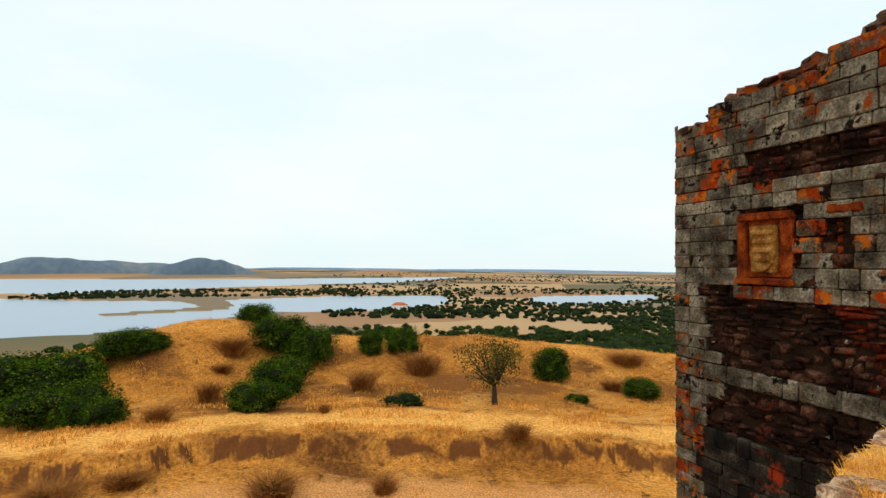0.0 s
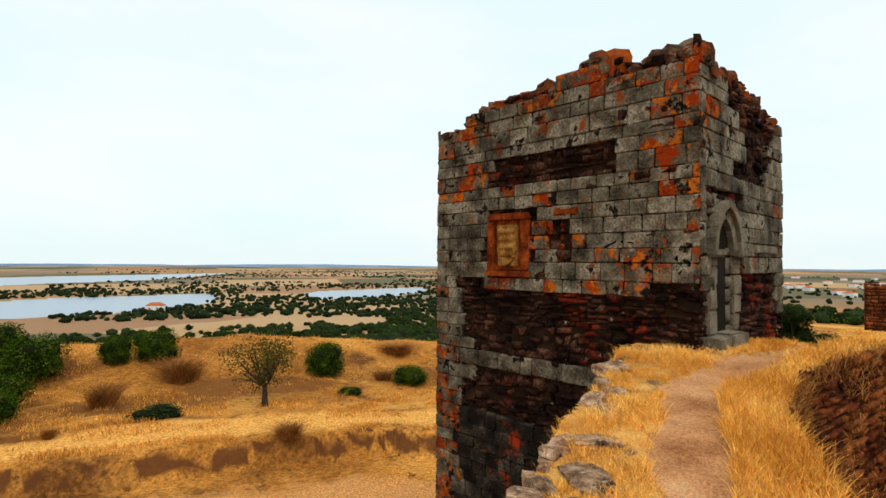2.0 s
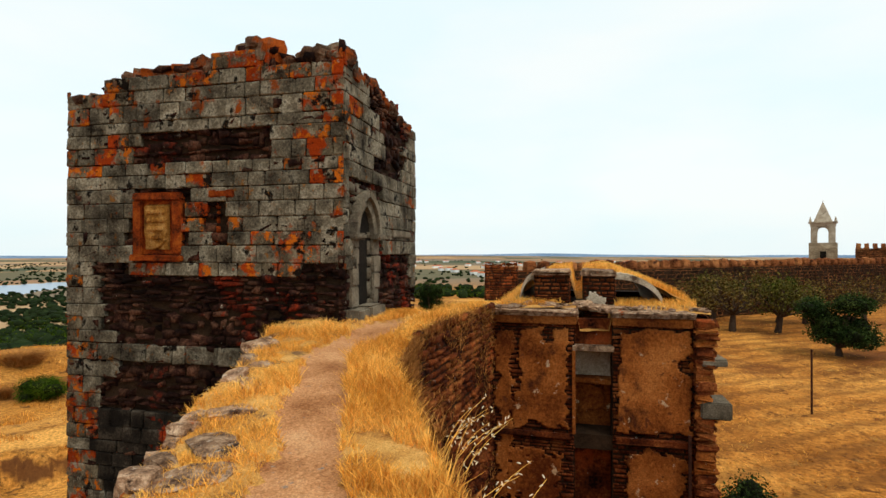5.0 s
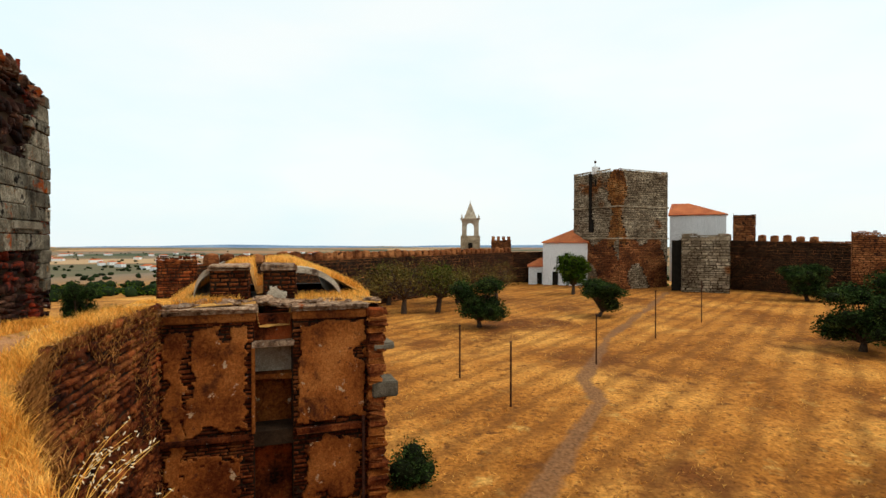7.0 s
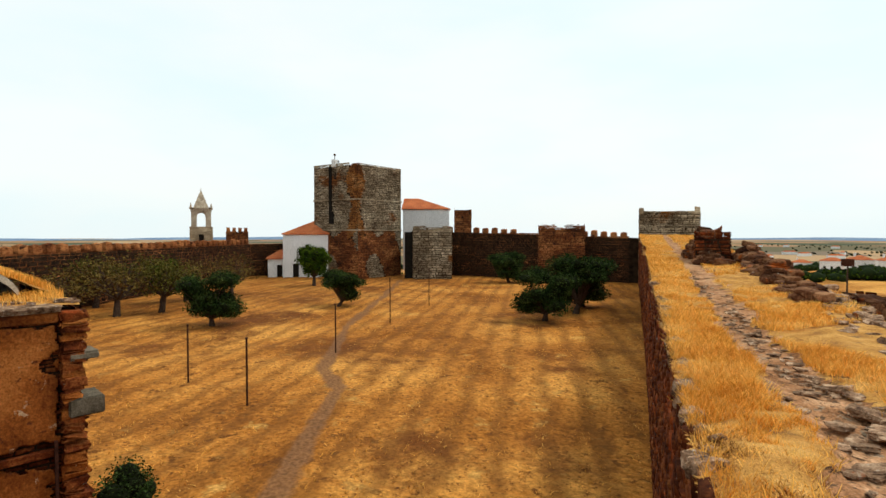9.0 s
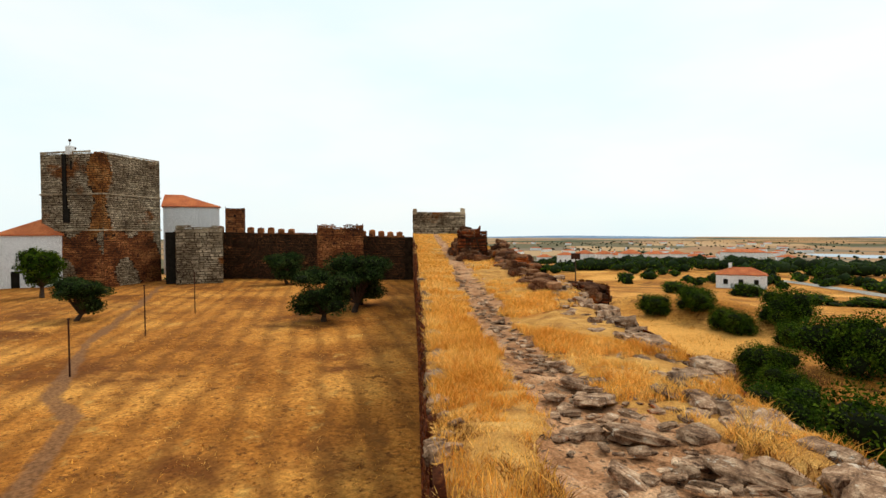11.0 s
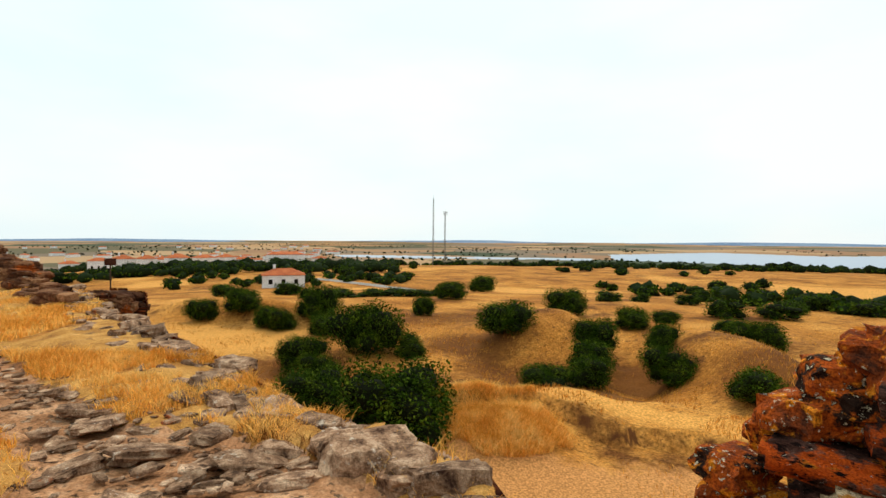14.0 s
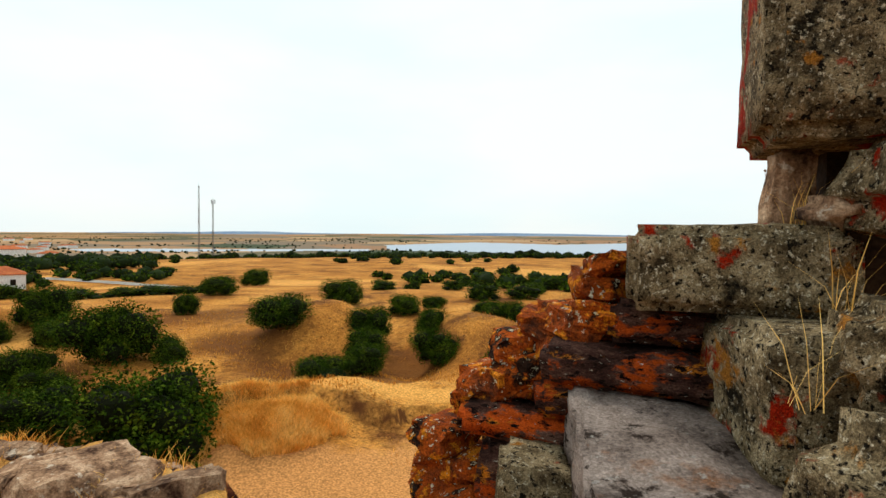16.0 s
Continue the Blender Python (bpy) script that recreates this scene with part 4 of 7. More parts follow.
par2 = masonry_block("parapet", "low ruined parapet along the wall walk", tuple(polar(140.2, 33)), 231, 1.1, 44, 0.1, 2.15, M_RUBBLE, (0.55, 0.22), 71, "wall", 0.6)
HEAP = [rock_mesh("heap_stone", M_HEAP, 280 + i, sub=2) for i in range(5)]


def heap(name, label, a, b, width, height, n, size, base=None):
    """A fallen stretch of wall: stones piled along the line from a to b, highest in the middle."""
    a, b = Vector(a), Vector(b)
    d = (b - a).normalized()
    t = thing(name, label, "wall", (a.x, a.y, 0))
    for _ in range(n):
        f, v = rng.random(), rng.normal(0, 0.4)
        p = (b - a) * f + Vector((-d.y, d.x)) * v * width
        top = height * (0.55 + 0.45 * math.sin(f * 9.0 + size * 20)) * max(0.15, 1 - abs(v))
        s_ = size * rng.uniform(0.6, 1.4)
        put_rock(p.x, p.y, (float(walk_z(a.x + p.x, a.y + p.y)) if base is None else base) + rng.uniform(-0.1, 1) * top, s_ * 1.3, s_, s_ * 0.55, rng.uniform(0, 180), t, HEAP, "stone")
    return t


heap("parapet_rubble", "low heap of lichened parapet stones", (8.8, -14.6), (13.4, -19.9), 0.5, 0.4, 90, 0.34)
heap("parapet_rubble", "crumbled brown parapet stones beside the walk", (13.2, -19.9), (20.5, -27.4), 0.7, 0.95, 150, 0.45)
heap("parapet_rubble", "brown broken stones topping the parapet stump", (18.0, -22.4), (23.0, -27.3), 0.6, 2.0, 150, 0.5)
heap("outwork_rubble", "reddish stones fallen on the grassy outwork", (13.5, -26.9), (15.8, -28.1), 1.0, 0.9, 80, 0.6, -1.65)
outw = masonry_block("outwork", "reddish ruined outwork with grass on its top", tuple(polar(149.8, 29)), 240, 2.8, 2.5, -9, -0.9, M_RUBBLE, (0.35, 0.16), 91, "wall", 0.7)
pier = masonry_block("pier", "square broken pier of red and grey stone", tuple(polar(59.3, 45)), 150, 2.7, 2.7, -6, 0.75, M_RUBBLE, (0.45, 0.2), 95, "tower", 0.4)


# ---- houses in and behind the yard ----
def hip_roof(t, lo, hi, ridge_in, rise, over=0.25, name="roof"):
    """A hipped tile roof over the rectangle lo..hi (with its eaves height), ridge along x."""
    bm = bmesh.new()
    x0, y0, z = lo[0] - over, lo[1] - over, lo[2]
    x1, y1 = hi[0] + over, hi[1] + over
    ym = (y0 + y1) / 2
    base = [bm.verts.new(p) for p in ((x0, y0, z), (x1, y0, z), (x1, y1, z), (x0, y1, z))]
    low = [bm.verts.new(p) for p in ((x0, y0, z - 0.15), (x1, y0, z - 0.15), (x1, y1, z - 0.15), (x0, y1, z - 0.15))]
    ra, rb = bm.verts.new((x0 + ridge_in[0], ym, z + rise)), bm.verts.new((x1 - ridge_in[1], ym, z + rise))
    for f in ((base[0], base[1], rb, ra), (base[2], base[3], ra, rb), (base[1], base[2], rb), (base[3], base[0], ra), tuple(reversed(low))):
        bm.faces.new(f)
    for i in range(4):
        bm.faces.new((low[i], low[(i + 1) % 4], base[(i + 1) % 4], base[i]))
    return part(name, bm, M_TILE, t)


def house(at, turn_b, sx, sy, z0, eaves, rise, label, windows=(), door=None, ridge_in=None, chimney=False, group=""):
    """A whitewashed house; local x along the bearing, its front on the y = 0 side."""
    t = thing("house", label, "house", (*at, 0), bearing_turn(turn_b), group)
    boxed("wall", (0, 0, z0), (sx, sy, eaves), M_WHITE, t)
    hip_roof(t, (0, 0, eaves), (sx, sy, eaves), ridge_in or (min(sx, sy) / 2, min(sx, sy) / 2), rise)
    for wx, wz, ww, wh in windows:
        w = boxed("window", (wx, -0.04, wz), (wx + ww, 0.1, wz + wh), M_DARK, t, "dark window")
        boxed("sill", (wx - 0.08, -0.1, wz - 0.1), (wx + ww + 0.08, 0.05, wz), M_WHITE, w)
    if door:
        boxed("door", (door[0], -0.05, z0), (door[0] + door[1], 0.1, door[2]), M_DARK, t, "dark door")
    if chimney:
        boxed("chimney", (sx * 0.25, sy * 0.45, eaves), (sx * 0.25 + 0.7, sy * 0.45 + 0.7, eaves + rise + 1.0), M_WHITE, t)
    return t


house(tuple(polar(97.95, 88)), 188, 8.0, 9.0, COURT_Z - 0.3, 1.75, 2.6, "tall whitewashed house with a red tile roof beside the keep", [(3.4, -0.9, 0.6, 0.9)], (1.5, 0.9, -3.0), (6.5, 0.5))
house(tuple(polar(96.45, 90)), 187, 2.5, 5.0, COURT_Z - 0.3, -2.2, 1.3, "low whitewashed lean-to with a red tile roof", [], (1.4, 0.8, -3.3), (2.2, 0.2))
house(tuple(polar(110.3, 100)), 203, 8.6, 10.0, -5, 6.4, 2.2, "large white church nave with an orange tile roof", [], None, (0.3, 6.0))

bt = thing("bell_tower", "pale stone belfry with a pyramid spire above the wall", "tower", (*polar(90.3, 108), 0), bearing_turn(180.3))
bt.scale = (1.2, 1.2, 1.0)
boxed("base", (-1.6, -1.6, -5), (1.6, 1.6, 3.0), M_KEEP, bt)
boxed("recess", (-0.35, -1.66, -0.2), (0.35, -1.4, 1.6), M_DARK, bt)
for sx in (-1, 1):
    boxed("belfry_pier", (sx * 1.0 - 0.38, -1.3, 3.0), (sx * 1.0 + 0.38, 1.3, 6.0), M_LIME, bt, bevel=0.04)
bm = bmesh.new()
for i in range(7):
    a = math.pi * (i + 0.5) / 7
    add_box(bm, (-0.25, -1.25, -0.16), (0.25, 1.25, 0.16), Matrix.Translation((0.72 * math.cos(a), 0, 5.0 + 0.72 * math.sin(a))) @ pose(0, 0, 0, 0, -math.degrees(a) + 90, 0))
part("arch", bm, M_LIME, bt)
boxed("lintel", (-1.45, -1.35, 5.75), (1.45, 1.35, 6.2), M_LIME, bt)
boxed("cornice", (-1.65, -1.55, 6.2), (1.65, 1.55, 6.45), M_LIME, bt, bevel=0.06)
bm = bmesh.new()
bmesh.ops.create_cone(bm, cap_ends=True, segments=4, radius1=1.5, radius2=0.08, depth=3.2, matrix=Matrix.Translation((0, 0, 8.05)) @ pose(0, 0, 0, 0, 0, 45))
cylinder(bm, (0, 0, 9.6), (0, 0, 10.1), 0.05, 0.03, 6)
part("spire", bm, M_LIME, bt)
for sx in (-1, 1):
    bm = bmesh.new()
    bmesh.ops.create_cone(bm, cap_ends=True, segments=6, radius1=0.22, radius2=0.03, depth=0.9, matrix=Matrix.Translation((sx * 1.4, -1.3, 6.85)))
    part("pinnacle", bm, M_LIME, bt)
tur = masonry_block("wall_turret", "small battlemented turret on the far wall", tuple(polar(92.55, 98)), 183, 3.5, 3.0, -5, 2.1, M_WALL, (0.6, 0.28), 301, ragged=0.1)
for i in range(4):
    boxed("merlon", (0.05 + i * 0.93, -0.05, 2.0), (0.6 + i * 0.93, 0.5, 2.75), M_WALL, tur, rough=0.03)
boxed("recess", (1.4, -0.1, -0.4), (2.0, 0.2, 0.7), M_DARK, tur)
mesh_np("flagstaff", *rubble((3.2, 0.2), (3.25, 0.2), 2.0, 4.0, (0.1, 2.0), 0.03, seed=5), M_IRON, tur)


# ---- gate tower ----
TC, TB, TW, TL = (7.12, 6.2), 68.3, 4.35, 5.8
tower = thing("gate_tower", "ruined square tower of grey ashlar patched with orange lichen", "tower", (TC[0], TC[1], 0.0), bearing_turn(TB))


def tower_top_left(u):
    return -0.06 + float(np.interp(u, [0, 0.76, 1.31, 1.5, 1.9, 2.1, 2.2, 2.99, 4.2, 4.8, 4.85, 5.8], [5.28, 5.33, 5.3, 5.52, 5.52, 5.36, 5.3, 5.36, 5.18, 5.14, 4.82, 4.8]))


def tower_top_right(u):
    return -0.06 + float(np.interp(u, [0, 0.35, 0.5, 2.1, 3.0, 4.0, 4.6], [5.28, 5.33, 5.2, 5.15, 5.0, 4.82, 4.6]))


boxed("core", (0.09, 1.3, -9.5), (TW - 0.08, TL - 0.08, 4.55), M_CORE, tower)
for lo_, hi_ in [((0.09, 0.09, -9.5), (TW - 0.08, 1.3, 0.72)), ((0.09, 0.09, 0.72), (0.66, 1.3, 4.55)), ((1.3, 0.09, 0.72), (TW - 0.08, 1.3, 4.55)), ((0.66, 0.09, 2.62), (1.3, 1.3, 4.55))]:
    boxed("core", lo_, hi_, M_CORE, tower)


def ashlar_unit(name, mat, seed, soft=0.06):
    """A unit dressed block, faces slightly hollow or proud, edges worn; front on the -y side."""
    g = np.random.default_rng(seed)
    bm = bmesh.new()
    bmesh.ops.create_cube(bm, size=1)
    bmesh.ops.bevel(bm, geom=list(bm.edges), offset=soft, segments=1, affect="EDGES")
    for v in bm.verts:
        v.co += Vector(g.normal(0, 0.018, 3))
    me = bpy.data.meshes.new(name)
    bm.to_mesh(me)
    bm.free()
    me.materials.append(mat)
    return me


ASHLARS = [ashlar_unit("block", M_ASHLAR, 400 + i) for i in range(9)]

LICHENED = [ashlar_unit("block", M_ASHLAR_LICHEN, 400 + i) for i in range(9)]
CRUSTED = [ashlar_unit("block", M_CRUST, 400 + i) for i in range(9)]


def in_any(u, z, boxes):
    return any(a <= u <= b and c <= z <= d for a, b, c, d in boxes)


# dark rubble patches on the two faces: u0, u1, z0, z1
PATCH_L = [(1.4, 4.1, 3.55, 4.05), (1.55, 2.3, 3.3, 3.6), (2.9, 4.1, 3.35, 3.6), (1.0, 1.5, 1.84, 2.08), (2.4, 4.2, 5.0, 5.6), (0.0, 0.5, 0.6, 1.42), (4.3, 5.0, 1.1, 1.5), (0, 6, -9, 1.27), (3.2, 4.25, 1.58, 2.84), (2.22, 2.5, 1.8, 2.72)]
QUOIN_L = [(4.85, 5.8, -0.5, 1.3), (1.3, 5.8, -0.34, 0.0), (0, 6, -9, -1.2), (4.9, 5.8, -9, -0.6)]
PATCH_R = [(1.2, 1.9, 4.35, 5.3), (1.8, 3.9, 4.3, 5.3), (1.2, 3.5, 3.4, 3.75), (2.1, 3.3, 3.7, 4.1), (1.72, 4.05, 0.2, 1.75), (0.3, 1.72, 0.2, 2.95), (0, 0.4, 0.2, 1.3)]


# where lichen takes hold: u0, u1, z0, z1, share of the blocks
GROWTH_L = [(0, 0.6, 1.3, 5.4, 0.6), (0, 3.4, 4.75, 5.6, 0.75), (4.6, 5.8, 4.3, 5.3, 0.8), (4.4, 5.8, 2.9, 4.3, 0.3), (0.9, 4.6, 1.25, 3.0, 0.4), (5.2, 5.8, -4, 0.2, 0.9), (5.0, 5.8, 0.2, 2.5, 0.25), (0, 5.8, 3, 5, 0.1)]
GROWTH_R = [(0, 0.5, 3.6, 5.4, 0.3), (0, 4, 4.9, 5.4, 0.25)]


def lichened(u, z, zones, g):
    share = max([s for a, b, c, d, s in zones if a <= u <= b and c <= z <= d], default=0)
    return g.random() < share


def ashlar_face(length, top_of, patches, extra, to_local, z_low, seed, growth, base=0.27):
    """Courses of dressed blocks on one face of the tower; to_local(u, depth, z) gives the place, and the run's turn."""
    g = np.random.default_rng(seed)
    z = z_low
    while z < 5.6:
        h = base * g.uniform(0.78, 1.22)
        u = -g.uniform(0.0, 0.35)
        while u < length:
            w = g.choice([0.3, 0.38, 0.45, 0.52, 0.66, 0.85], p=[0.17, 0.24, 0.24, 0.18, 0.12, 0.05]) * g.uniform(0.9, 1.1)
            a, b = max(u, 0.0), min(u + w, length)
            if length - b < 0.16:
                b = length
            u = b if b == length else u + w
            mid, zm = (a + b) / 2, z + h / 2
            if b - a < 0.09 or zm + 0.25 * h > top_of(mid):
                continue
            if in_any(mid, zm, patches) and not in_any(mid, zm, extra):
                continue
            ob = new("block", (LICHENED if lichened(mid, zm, growth, g) else CRUSTED if zm < -0.9 and mid < 5.0 else ASHLARS)[int(g.integers(9))])
            ob.parent = tower
            m, turn = to_local(mid, 0.12 - g.uniform(0.0, 0.028), zm)
            ob.matrix_basis = pose(*m, g.normal(0, 0.35), 0, turn + g.normal(0, 0.5)) @ Matrix.Diagonal((b - a - 0.012, 0.26, h - 0.012, 1))
        z += h


left_at = lambda u, dep, z: ((dep, u, z), -90)
right_at = lambda u, dep, z: ((u, dep, z), 0)
ashlar_face(TL, tower_top_left, PATCH_L, QUOIN_L, left_at, -4.0, 5, GROWTH_L)
ashlar_face(TW, tower_top_right, PATCH_R, [], right_at, 0.3, 6, GROWTH_R)
out_l = lambda u, z: not (in_any(TL - u, z, [(3.26, 4.2, 1.64, 2.78), (2.24, 2.48, 1.84, 2.7)])) and z < tower_top_left(TL - u) - 0.02
mesh_np("rubble_facing", *rubble((0.06, TL), (0.06, 0.0), -9, 5.5, (0.24, 0.13), 0.08, lambda u, z: out_l(u, z), 7, 0.2), M_TOWER_RUBBLE, tower)
mesh_np("rubble_facing", *rubble((0.0, 0.06), (TW, 0.06), -2, 5.3, (0.24, 0.13), 0.07, lambda u, z: z < tower_top_right(u) and not in_any(u, z, [(0.35, 1.62, 0.5, 2.9)]), 8, 0.2), M_TOWER_RUBBLE, tower)
mesh_np("rubble_facing", *join([rubble((TW, 0), (TW, TL), -6, 4.6, (0.4, 0.2), 0.06, None, 9), rubble((TW, TL), (0, TL), -9, 4.8, (0.4, 0.2), 0.06, None, 10)]), M_RUBBLE, tower)
# ragged crest of broken stones
M_CREST = material("lichened_crest", [(0.03, 0.012, 0.006), (0.1, 0.05, 0.028), (0.2, 0.15, 0.1)], 2.0, 0.95, 0.9, 18, [((0.25, 0.05, 0.007), 1.3, 0.5, 0.06)], vary=0.35)
CREST = [rock_mesh("crest_stone", M_CREST, 430 + i, sub=2) for i in range(5)]
for face in range(2):
    length, top_of = (TL, tower_top_left) if face == 0 else (TW, tower_top_right)
    u = 0.1
    while u < length:
        s = rng.uniform(0.16, 0.36)
        for dep in (0.2, 0.55):
            z = top_of(u) + rng.uniform(-0.2, 0.02) - 0.25 * (dep > 0.3)
            ob = new("crest_stone", CREST[int(rng.integers(5))])
            ob.parent = tower
            m = (dep, u, z) if face == 0 else (u, dep, z)
            ob.matrix_basis = pose(*m, float(rng.normal(0, 8)), float(rng.normal(0, 8)), float(rng.uniform(0, 360))) @ Matrix.Diagonal((s * 1.25, s, s * 0.7, 1))
        u += s * 0.62
for u, s in [(1.7, 0.5), (1.5, 0.45), (1.95, 0.42), (0.15, 0.4), (0.5, 0.45)]:
    ob = new("crest_stone", CREST[int(rng.integers(5))])
    ob.parent = tower
    ob.matrix_basis = pose(0.25, u, tower_top_left(u) - 0.1, 0, 0, float(rng.uniform(0, 360))) @ Matrix.Diagonal((s * 1.1, s, s * 0.8, 1))

# coat of arms in a lichened frame; local x = 0 face
M_RED = material("orange_lichen_stone", [(0.05, 0.012, 0.004), (0.2, 0.032, 0.005), (0.32, 0.075, 0.01)], 5.0, 0.95, 0.8, 25, [((0.08, 0.04, 0.025), 3.0, 0.62, 0.05)], vary=0.15)
M_OCHRE = material("carved_ochre", [(0.08, 0.03, 0.008), (0.26, 0.11, 0.02), (0.4, 0.22, 0.07)], 5.0, 0.93, 1.0, 30, vary=0.1)
frame_ = boxed("arms_panel", (0.03, 3.3, 1.7), (0.12, 4.15, 2.75), M_RED, tower, "orange-lichened recessed panel")
for lo_, hi_ in [((-0.06, 3.2, 2.7), (0.12, 4.25, 2.84)), ((-0.1, 3.16, 1.56), (0.12, 4.28, 1.68)), ((-0.04, 3.2, 1.68), (0.12, 3.4, 2.7)), ((-0.04, 4.06, 1.68), (0.12, 4.25, 2.7))]:
    boxed("arms_frame", lo_, hi_, M_RED, frame_, bevel=0.02, rough=0.006)
boxed("arms_plaque", (0.0, 3.48, 1.78), (0.06, 4.0, 2.62), M_OCHRE, frame_, bevel=0.01)
bm = bmesh.new()
outline = [(0.24, 0.38), (0.24, -0.1), (0.19, -0.26), (0.1, -0.35), (0, -0.4), (-0.1, -0.35), (-0.19, -0.26), (-0.24, -0.1), (-0.24, 0.38)]
a_ = [bm.verts.new((-0.045, 3.74 + x, 2.2 + y)) for x, y in outline]
b_ = [bm.verts.new((0.02, 3.74 + x * 1.1, 2.2 + y * 1.08)) for x, y in outline]
bm.faces.new(a_)
for i in range(len(outline)):
    j = (i + 1) % len(outline)
    bm.faces.new((a_[i], b_[i], b_[j], a_[j]))
shield = part("shield", bm, M_OCHRE, frame_, "carved ochre shield")
bm = bmesh.new()
for i in range(16):
    bx, bz = -0.16 + 0.107 * (i % 4), 0.28 - 0.155 * (i // 4)
    bmesh.ops.create_icosphere(bm, subdivisions=1, radius=0.055, matrix=Matrix.Translation((-0.05, 3.74 + bx * (1 - 0.1 * (i // 4)), 2.2 + bz)) @ Matrix.Diagonal((0.6, 1, 1.1, 1)))
part("relief", bm, M_OCHRE, shield)
# slit window
boxed("slit_back", (0.28, 2.2, 1.8), (0.34, 2.52, 2.74), M_DARK, tower)
boxed("slit_lintel", (-0.05, 2.1, 2.72), (0.3, 2.62, 2.86), M_RED, tower, bevel=0.02)
boxed("slit_sill", (0.02, 2.2, 1.75), (0.3, 2.52, 1.84), M_RED, tower, bevel=0.02)
mesh_np("slit_jamb", *rubble((0.06, 2.52), (0.06, 2.44), 1.8, 2.72, (0.1, 0.12), 0.06, seed=12), M_RED, tower)
mesh_np("slit_jamb", *rubble((0.06, 2.3), (0.06, 2.2), 1.8, 2.72, (0.1, 0.12), 0.06, seed=13), M_RED, tower)
# pointed doorway on the local y = 0 face
M_DRESSED = material("dressed_stone", [(0.07, 0.055, 0.036), (0.16, 0.13, 0.09), (0.25, 0.21, 0.15)], 2.2, 0.92, 0.6, 24, [((0.09, 0.07, 0.05), 2.0, 0.6, 0.06)], vary=0.2)
# Black box just behind the jambs, its colour standing for the shade within.
door_ = boxed("doorway", (0.6, 0.07, 0.72), (1.42, 1.28, 2.7), M_DARK, tower, "dark pointed doorway")
for side, x in ((-1, 0.66), (1, 1.38)):
    z = 0.74
    while z < 1.95:
        h = rng.uniform(0.26, 0.42)
        h = min(h, 2.0 - z)
        w = rng.uniform(0.28, 0.42)
        lo_, hi_ = (x - w, -0.02, z) if side < 0 else (x, -0.02, z), (x, 0.06, z + h - 0.012) if side < 0 else (x + w, 0.06, z + h - 0.012)
        boxed("jamb_block", lo_, hi_, M_DRESSED, door_, bevel=0.018, rough=0.004)
        z += h
    boxed("capital", (x - 0.46, -0.16, 1.96), (x + 0.03, 0.06, 2.08), M_DRESSED, door_, bevel=0.03) if side < 0 else boxed("capital", (x - 0.03, -0.16, 1.96), (x + 0.42, 0.06, 2.08), M_DRESSED, door_, bevel=0.03)


def pointed_arch(x0, x1, spring, rise, thick, y0, y1, mat, parent, name, n=6):
    """Voussoirs of a pointed arch between x0 and x1."""
    half = (x1 - x0) / 2
    rad = (half * half + rise * rise) / (2 * half)
    for side in (-1, 1):
        cx = (x0 + rad) if side < 0 else (x1 - rad)
        a0 = math.pi if side < 0 else 0.0
        a1 = math.atan2(rise, (x0 + x1) / 2 - cx)
        for i in range(n):
            t0, t1 = a0 + (a1 - a0) * i / n, a0 + (a1 - a0) * (i + 0.96) / n
            bm = bmesh.new()
            vs = []
            for y in (y0, y1):
                for t, r in ((t0, rad), (t1, rad), (t1, rad + thick), (t0, rad + thick)):
                    vs.append(bm.verts.new((cx + r * math.cos(t), y, spring + r * math.sin(t))))
            for f in ((0, 1, 2, 3), (7, 6, 5, 4), (0, 4, 5, 1), (1, 5, 6, 2), (2, 6, 7, 3), (3, 7, 4, 0)):
                bm.faces.new([vs[k] for k in f])
            part(name, bm, mat, parent)


pointed_arch(0.66, 1.38, 2.08, 0.52, 0.18, -0.03, 0.066, M_DRESSED, door_, "voussoir")
pointed_arch(0.48, 1.56, 2.08, 0.7, 0.12, -0.1, 0.066, M_DRESSED, door_, "hood_voussoir")
for lo_, hi_ in [((0.2, -0.2, 0.45), (0.75, 0.4, 0.72)), ((0.75, -0.22, 0.45), (1.3, 0.7, 0.74)), ((1.3, -0.15, 0.42), (1.75, 0.4, 0.7))]:
    boxed("threshold_block", lo_, hi_, M_DRESSED, door_, bevel=0.025, rough=0.008)
boxed("band", (2.5, -0.06, 2.05), (3.8, 0.15, 2.2), M_DRESSED, tower, bevel=0.02)
# fill over the door between arch and coursed blocks
def single_stones(name, pieces, mat, parent):
    """Each stone of a small facing as a part of its own."""
    V, Fc = pieces
    for k in range(len(V) // 8):
        mesh_np(name, V[8 * k:8 * k + 8], Fc[5 * k:5 * k + 5] - 8 * k, mat, parent)


single_stones("spandrel_stone", rubble((0.3, 0.05), (1.72, 0.05), 2.1, 2.96, (0.3, 0.2), 0.05, lambda u, z: abs(u + 0.3 - 0.98) > 0.62 - 0.75 * max(0.0, z - 2.25), 14), M_DRESSED, tower)
single_stones("jamb_stone", rubble((0.3, 0.05), (0.72, 0.05), 0.6, 2.1, (0.3, 0.22), 0.04, None, 15), M_DRESSED, tower)
single_stones("jamb_stone", rubble((1.24, 0.05), (1.74, 0.05), 0.6, 2.1, (0.3, 0.22), 0.04, None, 16), M_DRESSED, tower)

